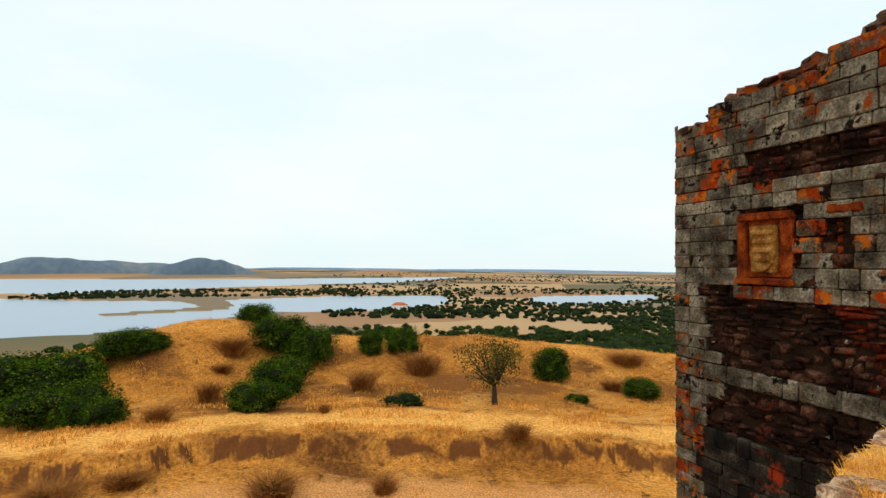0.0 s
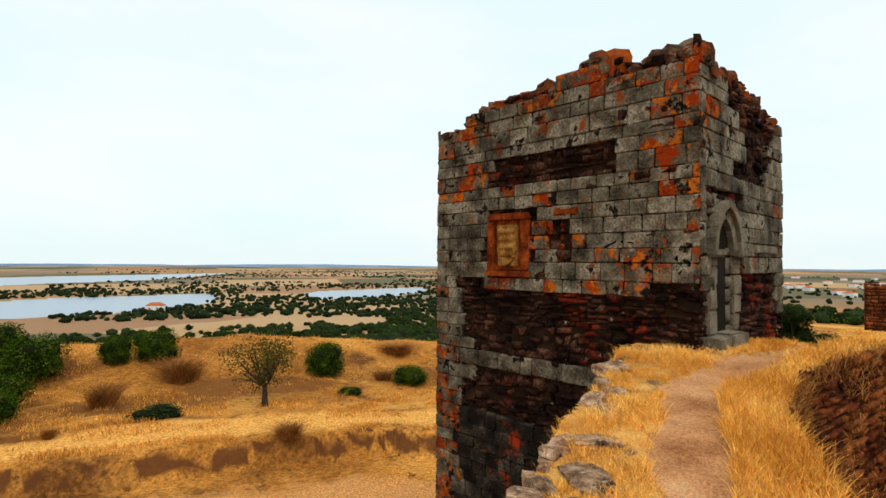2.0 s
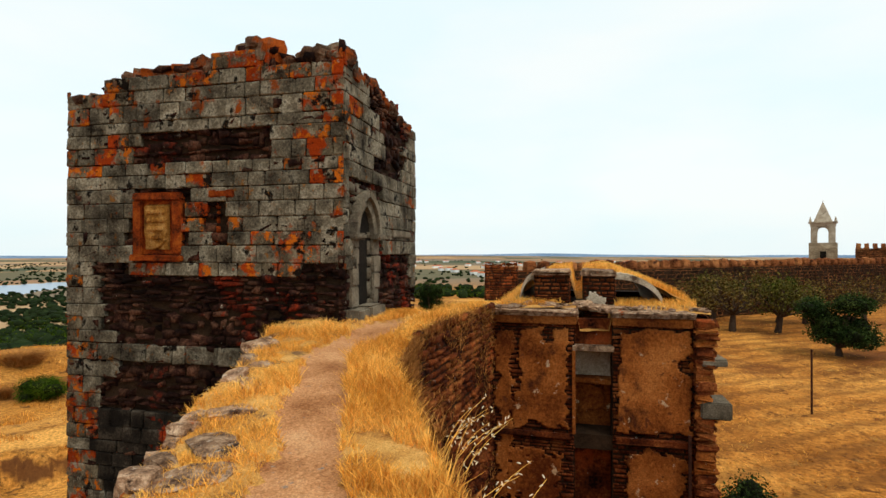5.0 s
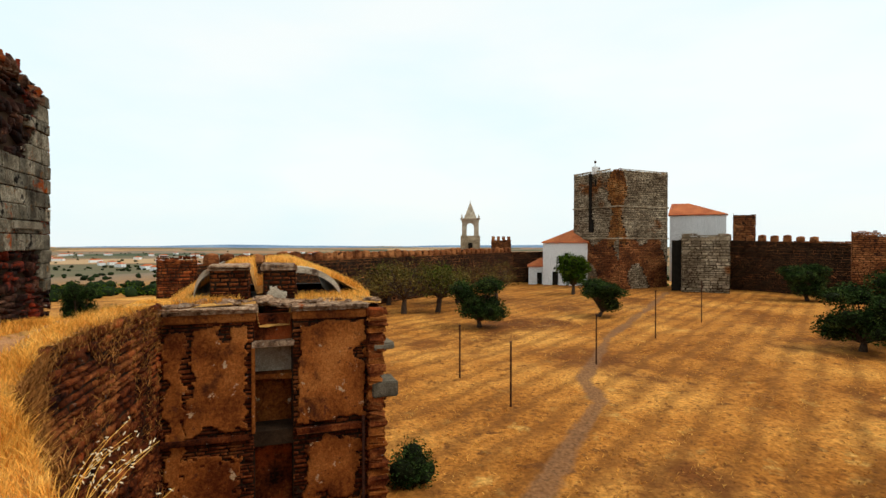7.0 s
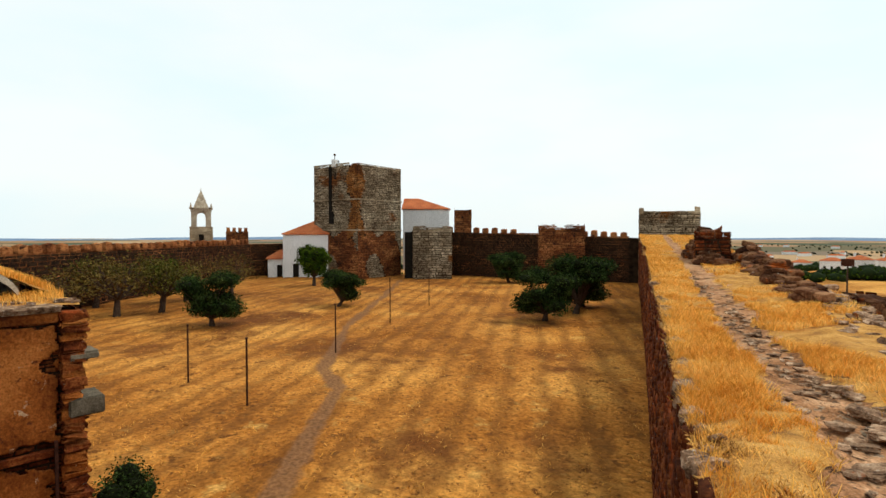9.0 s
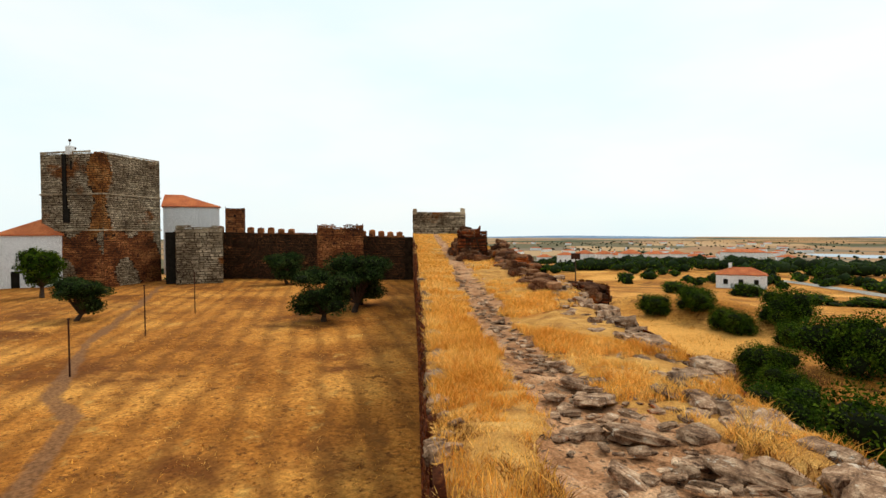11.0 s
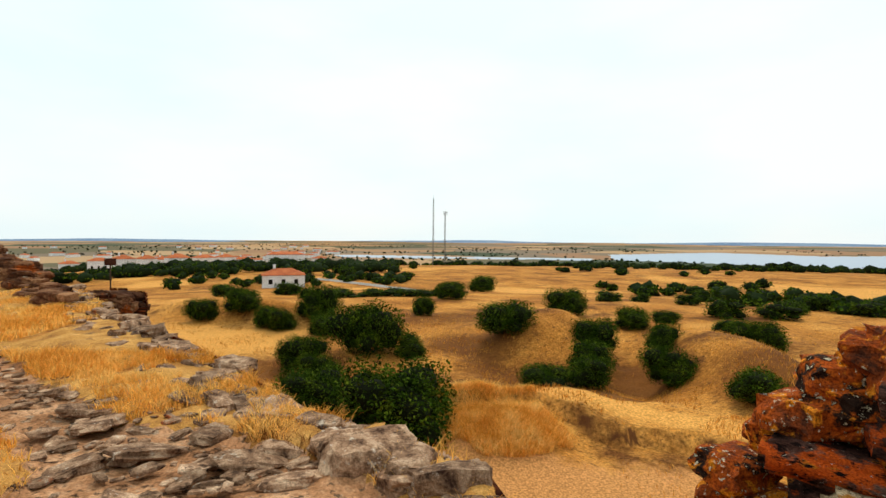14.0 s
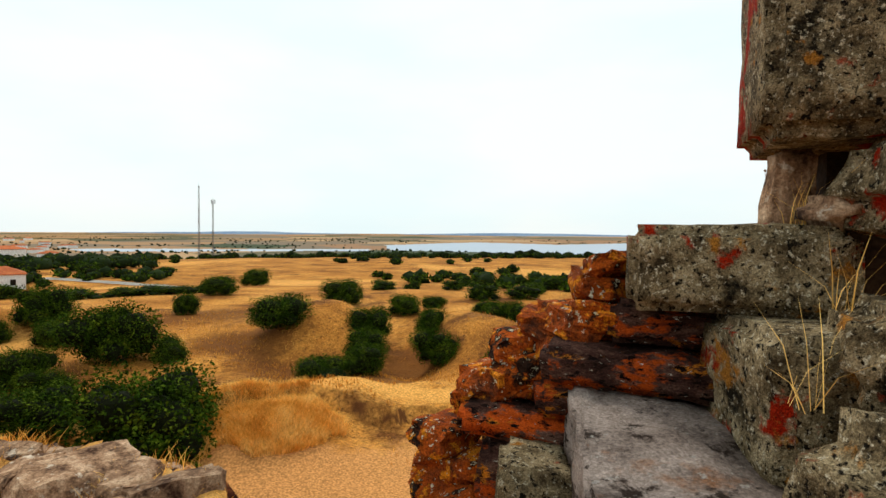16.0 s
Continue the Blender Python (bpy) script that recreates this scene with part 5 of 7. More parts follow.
# ---- ruined house ----
ruin = thing("ruined_house", "roofless house with peeling ochre plaster built against the wall", "ruin", (12.1, 6.17, 0), bearing_turn(159))
RW = 5.2
for lo_, hi_ in [((0.0, 0.1, -6), (2.0, 1.0, 0.2)), ((2.86, 0.1, -6), (4.95, 1.0, 0.2)), ((2.0, 0.1, -6), (2.86, 1.0, -4.9)), ((2.0, 0.1, -2.95), (2.86, 1.0, -2.6)), ((4.35, 1.0, -6), (4.95, 7.5, 0.1)), ((0.0, 1.0, -6), (0.4, 7.5, 0.3)), ((0.4, 6.9, -6), (4.35, 7.5, 0.3)), ((0.4, 1.9, -0.25), (4.35, 6.9, 0.1))]:
    boxed("wall", lo_, hi_, M_CORE, ruin)
boxed("inner_wall", (1.9, 0.8, -1.35), (3.0, 0.95, -0.3), M_LIME, ruin, "stained lime plaster inside")
boxed("inner_ledge", (1.98, 0.5, -1.5), (2.9, 0.95, -1.38), M_PLASTER, ruin, rough=0.015)
boxed("back_wall", (1.9, 0.86, -2.9), (3.0, 0.98, -1.5), M_PLASTER, ruin, "dim ochre plaster in the recess")
boxed("back_wall", (1.9, 0.7, -5.6), (3.0, 0.9, -2.95), M_RUBBLE, ruin)
boxed("floor_slab", (0.4, 1.0, -3.1), (4.35, 6.9, -2.9), M_CORE, ruin)


def panel(name, u0, u1, z0, z1, y, mat, parent, seed, ragged=0.16, cell=0.03):
    """A sheet of plaster with a torn outline, 4 cm thick."""
    us, zs = np.arange(u0, u1 + 1e-6, cell), np.arange(z0, z1 + 1e-6, cell)
    U, Z = np.meshgrid(us, zs, indexing="ij")
    edge = np.minimum(np.minimum(U - u0, u1 - U), np.minimum(Z - z0, z1 - Z))
    ok = edge + 0.5 * ragged * value_noise(U, Z, 2.2, seed) + 0.3 * ragged * value_noise(U, Z, 6.0, seed + 1) + 0.2 * ragged * value_noise(U, Z, 15.0, seed + 2) > ragged * 0.42
    ok &= value_noise(U, Z, 1.6, seed + 3) + 0.4 * value_noise(U, Z, 5.0, seed + 4) < 0.85
    cell_ok = ok[:-1, :-1] & ok[1:, 1:] & ok[1:, :-1] & ok[:-1, 1:]
    nz = len(zs)
    bulge = 0.012 * value_noise(U, Z, 2.0, seed + 6) + 0.006 * value_noise(U, Z, 7.0, seed + 7)
    V = np.concatenate([np.stack([U, y + bulge, Z], -1).reshape(-1, 3), np.stack([U, 0 * U + y + 0.06, Z], -1).reshape(-1, 3)])
    half, Fc = U.size, []
    pad = np.pad(cell_ok, 1)
    for i, j in zip(*np.nonzero(cell_ok)):
        c = [i * nz + j, (i + 1) * nz + j, (i + 1) * nz + j + 1, i * nz + j + 1]
        Fc.append(c)
        for m, (di, dj) in enumerate(((0, -1), (1, 0), (0, 1), (-1, 0))):
            if not pad[i + 1 + di, j + 1 + dj]:
                Fc.append([c[m], half + c[m], half + c[(m + 1) % 4], c[(m + 1) % 4]])
    Fc = np.array(Fc)
    used = np.unique(Fc)
    remap = np.zeros(len(V), int)
    remap[used] = np.arange(len(used))
    V, Fc = V[used], remap[Fc]
    return mesh_np(name, np.array(V), np.array(Fc), mat, parent)


mesh_np("rubble_facing", *join([rubble((0.0, 0.1), (2.0, 0.1), -5.6, 0.2, (0.3, 0.1), 0.05, None, 20), rubble((2.86, 0.1), (4.95, 0.1), -5.6, 0.2, (0.3, 0.1), 0.05, None, 21), rubble((4.95, 0.1), (4.95, 7.5), -5.6, 0.1, (0.35, 0.16), 0.06, None, 22)]), M_RUBBLE, ruin)
panel("plaster", 0.5, 1.98, -2.6, -0.02, 0.02, M_PLASTER, ruin, 3, 0.3)
panel("plaster", 0.02, 0.62, -5.5, -0.1, 0.03, M_PLASTER, ruin, 9, 0.3)
panel("plaster", 0.3, 1.95, -5.5, -2.9, 0.03, M_PLASTER, ruin, 5, 0.4)
panel("plaster", 2.92, 4.62, -2.5, -0.02, 0.0, M_PLASTER, ruin, 13, 0.14)
panel("plaster", 3.0, 4.55, -4.5, -2.75, 0.02, M_PLASTER, ruin, 17, 0.4)
panel("plaster", 2.9, 4.9, -5.6, -4.3, 0.03, M_PLASTER, ruin, 19, 0.6)
panel("recess_plaster", 2.02, 2.84, -2.4, -1.4, 0.8, M_PLASTER, ruin, 37, 0.3)
for u0, u1 in ((0.0, 2.05), (2.85, 4.6)):
    boxed("frieze", (u0, -0.05, 0.0), (u1, 0.12, 0.2), M_PLASTER, ruin, bevel=0.02, rough=0.006)
    for k in range(3):
        boxed("cornice", (u0 - 0.02, -0.1 - 0.05 * k, 0.2 + 0.05 * k), (u1 + 0.03, 0.5, 0.245 + 0.05 * k), M_ROCK, ruin, bevel=0.01, rough=0.012)
for u0, u1 in ((0.05, 1.95), (2.95, 4.5)):
    boxed("string_course", (u0, -0.05, -2.72), (u1, 0.12, -2.6), M_RUBBLE, ruin, bevel=0.01, rough=0.012)
boxed("lintel", (1.95, 0.0, -0.62), (2.9, 0.5, -0.5), M_ROCK, ruin, bevel=0.01, rough=0.008)
boxed("door_head", (2.0, 0.3, -0.5), (2.86, 0.6, 0.1), M_RUBBLE, ruin, rough=0.02)
boxed("jamb", (1.94, -0.02, -2.6), (2.02, 0.3, -0.62), M_PLASTER, ruin, bevel=0.01)
boxed("drain_pipe", (4.48, -0.12, -5.6), (4.54, -0.06, -2.4), M_IRON, ruin)
# worn quoins at the free corner
z = -5.6
g_ = np.random.default_rng(33)
while z < 0.2:
    h = g_.uniform(0.1, 0.24)
    w = g_.uniform(0.36, 0.54)
    boxed("quoin", (4.62, -0.06 - g_.uniform(0, 0.1), z), (4.62 + w, 0.7, z + h - 0.015), M_RUBBLE if g_.random() < 0.8 else M_PLASTER, ruin, bevel=0.03, rough=0.03)
    z += h
boxed("capital", (4.72, -0.2, -1.98), (5.36, 0.6, -1.6), M_DRESSED, ruin, "grey stone bracket", bevel=0.03)
boxed("capital", (4.75, -0.16, -0.82), (5.28, 0.6, -0.66), M_DRESSED, ruin, bevel=0.03, rough=0.01)
# remains of the vault
for u0, u1 in ((0.95, 1.85), (2.2, 3.0)):
    boxed("vault_pier", (u0, 1.3, 0.0), (u1, 2.1, 1.12), M_CORE, ruin)
    mesh_np("vault_facing", *join([rubble((u0, 1.3), (u1, 1.3), 0.05, 1.18, (0.26, 0.09), 0.05, None, 25), rubble((u1, 1.3), (u1, 2.1), 0.05, 1.15, (0.26, 0.09), 0.05, None, 26)]), M_RUBBLE, ruin)
    for k in range(3):
        boxed("coping", (u0 - 0.05 + 0.02 * k, 1.2, 1.12 + 0.045 * k), (u1 + 0.05 - 0.02 * k, 2.2, 1.16 + 0.045 * k), M_ROCK, ruin, rough=0.015)
panel("vault_plaster", 2.3, 2.95, 0.1, 0.75, 1.22, M_LIME, ruin, 29, 0.3)


def vault_slice(u0, z0, u1, z1, y0, y1, name, mat):
    """A quarter of a barrel vault rising from (u0, z0) to (u1, z1)."""
    n = 10
    bm = bmesh.new()
    rows = []
    for i in range(n + 1):
        t = i / n * math.pi / 2
        u, z = u0 + (u1 - u0) * (1 - math.cos(t)), z0 + (z1 - z0) * math.sin(t)
        rows.append([bm.verts.new((u, y, z + dz)) for y in (y0, y1) for dz in (0, 0.16)])
    for a, b in zip(rows[:-1], rows[1:]):
        for k, m in ((0, 1), (1, 3), (3, 2), (2, 0)):
            bm.faces.new((a[k], a[m], b[m], b[k]))
    return part(name, bm, mat, ruin)


vault_slice(4.2, 0.2, 3.0, 1.02, 1.5, 6.8, "vault", M_LIME)
vault_slice(0.55, 0.2, 0.95, 1.0, 1.5, 6.8, "vault", M_LIME)
n_ = 36
U, Y = np.meshgrid(np.linspace(0.0, 5.0, 60), np.linspace(1.9, 7.5, n_), indexing="ij")
hump = np.interp(U, [0, 0.3, 1.3, 1.9, 2.0, 2.2, 2.3, 3.0, 4.2, 4.9, 5.0], [0.3, 0.42, 1.1, 1.15, 0.5, 0.5, 1.15, 1.2, 0.75, 0.42, 0.1]) + 0.06 * value_noise(U, Y, 1.5, 71) + 0.03 * value_noise(U, Y, 5.0, 72)
i_, j_ = np.meshgrid(np.arange(59), np.arange(n_ - 1), indexing="ij")
mesh_np("earth_cover", np.stack([U, Y, hump], -1), np.stack([i_ * n_ + j_, (i_ + 1) * n_ + j_, (i_ + 1) * n_ + j_ + 1, i_ * n_ + j_ + 1], -1).reshape(-1, 4), M_LITTER, ruin, True)
ledge_u, ledge_y = np.meshgrid(np.linspace(0.0, 5.0, 60), np.linspace(0.1, 2.0, 20), indexing="ij")
i_, j_ = np.meshgrid(np.arange(59), np.arange(19), indexing="ij")
led = 0.36 + 0.05 * value_noise(ledge_u, ledge_y, 2.0, 73) + 0.03 * value_noise(ledge_u, ledge_y, 6.0, 74) - 0.5 * (np.abs(ledge_u - 2.45) < 0.38)
mesh_np("earth_ledge", np.stack([ledge_u, ledge_y, led], -1), np.stack([i_ * 20 + j_, (i_ + 1) * 20 + j_, (i_ + 1) * 20 + j_ + 1, i_ * 20 + j_ + 1], -1).reshape(-1, 4), M_LITTER, ruin, True)
for i in range(40):
    put_rock(rng.uniform(0.1, 5.0), rng.uniform(0.15, 1.1), 0.36, *(rng.uniform(0.15, 0.4) * np.array([1.2, 0.9, 0.35])), rng.uniform(0, 180), ruin)

# ---- broken masonry at the corner of the platform ----
stub = thing("masonry_stump", "broken corner masonry of granite and schist under orange lichen", "wall", (0.026, -1.171, 0.01), bearing_turn(313.34))
boxed("core", (-0.55, 2.95, -9.5), (0.12, 3.2, 0.85), M_CORE, stub)
boxed("core", (0.12, 2.95, -9.5), (1.9, 3.3, 1.3), M_CORE, stub)
boxed("core", (1.0, 2.95, -1.0), (1.9, 3.4, 2.9), M_CORE, stub)
boxed("footing", (-0.62, 2.3, -9.5), (1.9, 3.5, 0.25), M_CORE, stub)


def dressed(name, lo, hi, mat, seed, turn=0.0, tilt=(0, 0), bevel=0.05, jag=0.02, cuts=5, label=""):
    """A worn block: rounded edges and an uneven skin."""
    lo, hi = Vector(lo), Vector(hi)
    c, size = (lo + hi) / 2, hi - lo
    bm = bmesh.new()
    bmesh.ops.create_cube(bm, size=1, matrix=Matrix.Diagonal((*size, 1)))
    bmesh.ops.bevel(bm, geom=list(bm.edges), offset=bevel, segments=3, affect="EDGES")
    bmesh.ops.subdivide_edges(bm, edges=[e for e in bm.edges if e.calc_length() > 0.1], cuts=cuts, use_grid_fill=True)
    bmesh.ops.triangulate(bm, faces=[f for f in bm.faces if len(f.verts) > 4])
    off = Vector((seed * 3.1, seed * 1.7, seed * 0.9))
    for v in bm.verts:
        v.co += noise.noise_vector(v.co * 4 + off) * jag + noise.noise_vector(v.co * 14 + off) * jag * 0.4
    ob = part(name, bm, mat, stub, label, smooth=True)
    ob.matrix_basis = pose(c.x, c.y, c.z, tilt[0], tilt[1], turn)
    return ob


dressed("long_block", (0.11, 2.5, 1.4), (1.0, 3.0, 1.79), M_GRANITE, 1, -3, (0, 0.5), 0.05, label="long granite block with red lichen")
dressed("corner_block", (0.49, 2.05, 0.75), (0.98, 2.75, 1.41), M_GRANITE, 2, 12, (0, 0), 0.05, label="squared granite block")
dressed("upper_block", (0.64, 2.4, 2.14), (1.5, 3.2, 3.2), M_GRANITE, 4, -5, (0, 0), 0.06, label="large granite block with red lichen")
dressed("side_rock", (0.92, 2.1, 1.74), (1.5, 2.7, 2.14), M_GRANITE, 5, 10, (4, 12), 0.1, 0.06)
dressed("side_rock", (0.74, 1.75, 1.2), (1.3, 2.3, 1.5), M_GRANITE, 6, -8, (0, 10), 0.08, 0.05)
dressed("side_rock", (0.56, 1.45, 0.6), (1.2, 2.0, 1.2), M_GRANITE, 7, 14, (0, 8), 0.12, 0.06)
dressed("upright_stone", (0.74, 2.8, 1.75), (0.92, 3.0, 2.15), M_ROCK, 8, 5, (0, 3), 0.03)
dressed("small_stone", (0.8, 2.5, 1.76), (1.1, 2.8, 1.92), M_ROCK, 9, 20, (0, -6), 0.06, 0.03)
dressed("dark_slab", (-0.27, 2.55, 1.02), (0.52, 3.1, 1.2), M_STUBSTONE, 10, -4, (3, 3), 0.04, 0.03)
dressed("dark_slab", (0.0, 2.7, 1.2), (0.6, 3.2, 1.42), M_STUBSTONE, 11, 6, (0, 2), 0.04, 0.03)
dressed("dark_slab", (-0.7, 2.6, 0.68), (0.02, 3.1, 0.84), M_STUBSTONE, 12, -6, (2, 4), 0.04, 0.03)
dressed("dark_slab", (-0.35, 2.6, 0.84), (0.1, 3.1, 1.02), M_STUBSTONE, 13, 8, (2, 0), 0.04, 0.03)
dressed("dark_slab", (-0.62, 2.6, 0.3), (0.1, 3.1, 0.68), M_STUBSTONE, 14, 4, (0, 0), 0.05, 0.04)
M_SLATE = material("grey_schist", [(0.05, 0.034, 0.026), (0.2, 0.155, 0.13), (0.34, 0.275, 0.235)], 3.5, 0.8, 1.0, 34, [((0.2, 0.09, 0.04), 2.4, 0.58, 0.1), ((0.03, 0.02, 0.015), 5.0, 0.56, 0.05), ((0.28, 0.25, 0.22), 16.0, 0.6, 0.06)], vary=0, stretch_z=3.0)
dressed("schist_slab", (-0.1, 1.75, 0.66), (0.6, 2.75, 0.95), M_SLATE, 3, 8, (7, 4), 0.025, 0.035, label="smooth grey schist slab")
dressed("low_block", (-0.46, 2.2, 0.2), (-0.1, 2.65, 0.74), M_GRANITE, 15, 10, (0, 4), 0.05)
dressed("low_block", (-0.3, 1.9, -0.1), (0.9, 2.6, 0.6), M_CORE, 16, 0, (0, 0), 0.08, 0.04)
M_STUBRED = material("crusted_lichen", [(0.07, 0.024, 0.012), (0.3, 0.055, 0.007), (0.46, 0.1, 0.008)], 6.0, 0.95, 1.0, 40, [((0.02, 0.01, 0.006), 6.0, 0.53, 0.05), ((0.6, 0.2, 0.012), 9.0, 0.55, 0.05), ((0.55, 0.5, 0.34), 24.0, 0.6, 0.03)], vary=0.25, grit=0.45)
LICHEN = [rock_mesh("lichen_rubble", M_STUBRED, 470 + i, sub=4, jag=0.22) for i in range(5)]
for lx, ly, lz, s in [(-0.86, 2.95, 0.58, 0.26), (-0.78, 2.95, 0.42, 0.3), (-0.72, 2.9, 0.25, 0.34), (-0.9, 3.0, 0.3, 0.28), (-0.58, 2.98, 0.92, 0.28), (-0.45, 2.95, 0.98, 0.3), (-0.3, 2.95, 1.0, 0.28), (-0.3, 3.0, 1.24, 0.24), (-0.16, 2.95, 1.28, 0.26), (0.0, 2.9, 1.3, 0.26), (-0.02, 2.95, 1.48, 0.24), (0.04, 2.9, 1.58, 0.2), (-0.4, 3.0, 1.12, 0.26), (-0.6, 3.0, 0.8, 0.26), (-0.15, 2.9, 1.12, 0.24), (-0.75, 3.1, 0.1, 0.4), (-0.66, 3.0, -0.1, 0.45), (-0.5, 2.8, 0.1, 0.35)]:
    put_rock(lx, ly, lz, s * 1.45, s * 1.1, s * 0.6, rng.uniform(0, 180), stub, LICHEN, "lichen_rubble")


# ---- vegetation ----
def leaf_quads(g, centres, size, squash=1.0):
    """One small leaf card (a bent rhombus) at each centre, in any direction."""
    n = len(centres)
    a = g.normal(size=(n, 3))
    a /= np.linalg.norm(a, axis=1, keepdims=True)
    b = np.cross(a, g.normal(size=(n, 3)))
    b /= np.linalg.norm(b, axis=1, keepdims=True)
    s = size * g.uniform(0.6, 1.4, (n, 1))
    a, b = a * s, b * s * 0.55
    v = np.stack([centres - a, centres - b * 0.9, centres + a, centres + b], 1).reshape(-1, 3)
    f = np.arange(4 * n).reshape(-1, 4)
    return v, f


def crown_points(g, lobes, n):
    """Points in the outer shell of a set of lobes (x, y, z, rx, rz), thinned unevenly."""
    lobes = np.array(lobes)
    w = lobes[:, 3] ** 2
    k = g.choice(len(lobes), n, p=w / w.sum())
    d = g.normal(size=(n, 3))
    d /= np.linalg.norm(d, axis=1, keepdims=True)
    r = 0.58 + 0.5 * g.random((n, 1)) ** 0.8
    bump = 1 + 0.09 * np.sin(d[:, :1] * 7 + k[:, None]) * np.cos(d[:, 1:2] * 8 + 2 * k[:, None]) + 0.07 * np.sin(d[:, 2:3] * 9 + k[:, None])
    p = lobes[k, :3] + d * r * bump * np.stack([lobes[k, 3], lobes[k, 3], lobes[k, 4]], -1)
    return p


def blob(lobes, shrink=0.78):
    """An inner mass for a crown; its near-black colour holds the shade inside."""
    bm = bmesh.new()
    for x, y, z, rx, rz in lobes:
        bmesh.ops.create_icosphere(bm, subdivisions=2, radius=1, matrix=Matrix.Translation((x, y, z)) @ Matrix.Diagonal((rx * shrink, rx * shrink, rz * shrink, 1)))
    for v in bm.verts:
        v.co += noise.noise_vector(v.co * 5) * 0.05
    return bm


def blades(g, p, height, width, lean=0.35):
    """Bent blades of dry grass standing at the points p (n, 3)."""
    n = len(p)
    a = g.uniform(0, 2 * np.pi, n)
    side = np.stack([np.cos(a), np.sin(a), 0 * a], -1)
    b = g.uniform(0, 2 * np.pi, n)
    h = height * g.uniform(0.5, 1.35, n)
    tip = np.stack([np.cos(b), np.sin(b), 0 * b], -1) * (lean * h * g.uniform(0.2, 1.4, n))[:, None] + np.stack([0 * h, 0 * h, h], -1)
    w = (width * g.uniform(0.6, 1.4, n))[:, None]
    mid = tip * np.array([0.35, 0.35, 0.6])
    v = np.stack([p - side * w, p + side * w, p + mid + side * w * 0.8, p + mid - side * w * 0.8, p + tip + side * w * 0.15, p + tip - side * w * 0.15], 1).reshape(-1, 3)
    k = np.arange(n)[:, None] * 6
    f = np.concatenate([k + np.array([0, 1, 2, 3]), k + np.array([3, 2, 4, 5])])
    return v, f


def make_bush(seed, mat, leaves=12500, size=0.0175):
    g = np.random.default_rng(seed)
    t = thing("bush", "dense dark green broom bush on the dry slope", "bush", (0, 0, -500), group="bushes on the slope")
    lobes = [(g.normal(0, 0.16), g.normal(0, 0.16), g.uniform(0.3, 0.6), g.uniform(0.24, 0.36), g.uniform(0.24, 0.36)) for _ in range(6)]
    lobes += [(0.3 * math.cos(a), 0.3 * math.sin(a), 0.22, 0.2, 0.22) for a in np.linspace(0, 6.28, 6)[:-1] + g.uniform(0, 1)]
    part("inner_growth", blob(lobes, 0.6), M_SHADED_TWIG, t)
    c = crown_points(g, lobes, leaves)
    up = c[c[:, 2] > 0.02]
    mesh_np("foliage", *leaf_quads(g, up, size), mat, t)
    bm = bmesh.new()
    for i in range(5):
        a = i * 1.26
        cylinder(bm, (0.05 * math.cos(a), 0.05 * math.sin(a), -0.05), (0.2 * math.cos(a), 0.2 * math.sin(a), 0.4), 0.02, 0.008, 5)
    part("stem", bm, M_BARK, t)
    return t


def make_tuft(seed):
    """A dry rounded clump of thin twigs and straw."""
    g = np.random.default_rng(seed)
    t = thing("scrub", "dry brown scrub on the slope", "scrub", (0, 0, -500), group="dry scrub")
    n = 1100
    v, f = blades(g, np.stack([g.normal(0, 0.12, n), g.normal(0, 0.12, n), 0 * np.arange(n)], -1), np.full(n, 0.75), 0.008, 0.75)
    mesh_np("brush", v, f, M_WEED, t)
    return t


def make_tree(seed, mat, kind_label, leaves=2600, size=0.03, spread=0.5, trunk_h=0.34, density=1.0, core=True, lobe_n=9, crown_h=0.3, low=0.5):
    """A unit tree 1 m high: leaning tapered trunk, forked limbs, lobed crown."""
    g = np.random.default_rng(seed)
    t = thing("tree", kind_label, "tree", (0, 0, -500), group="trees in the yard")
    bm = bmesh.new()
    lean = g.normal(0, 0.04, 2)
    fork = Vector((lean[0], lean[1], trunk_h))
    cylinder(bm, (0, 0, -0.04), fork * 0.55, 0.05, 0.038, 8)
    cylinder(bm, fork * 0.53, fork, 0.038, 0.03, 8)
    lobes = []
    for i in range(lobe_n):
        a = i * 2.4 + g.uniform(-0.3, 0.3)
        rr = spread * g.uniform(0.25, 0.72)
        tip = Vector((lean[0] + rr * math.cos(a), lean[1] + rr * math.sin(a), trunk_h + crown_h * g.uniform(low, 1.2)))
        mid = fork.lerp(tip, 0.5) + Vector((0, 0, -0.03))
        cylinder(bm, fork, mid, 0.02, 0.013, 6)
        cylinder(bm, mid, tip, 0.013, 0.004, 5)
        for _ in range(3):
            cylinder(bm, mid, mid.lerp(tip, 0.7) + Vector(g.normal(0, 0.07, 3)), 0.007, 0.002, 4)
        lobes.append((tip.x, tip.y, tip.z, spread * g.uniform(0.3, 0.46), spread * g.uniform(0.24, 0.36)))
    part("trunk", bm, M_BARK, t)
    if core:
        part("inner_growth", blob(lobes, 0.6), M_SHADED_TWIG, t)
    mesh_np("crown", *leaf_quads(g, crown_points(g, lobes, leaves), size), mat, t)
    return t


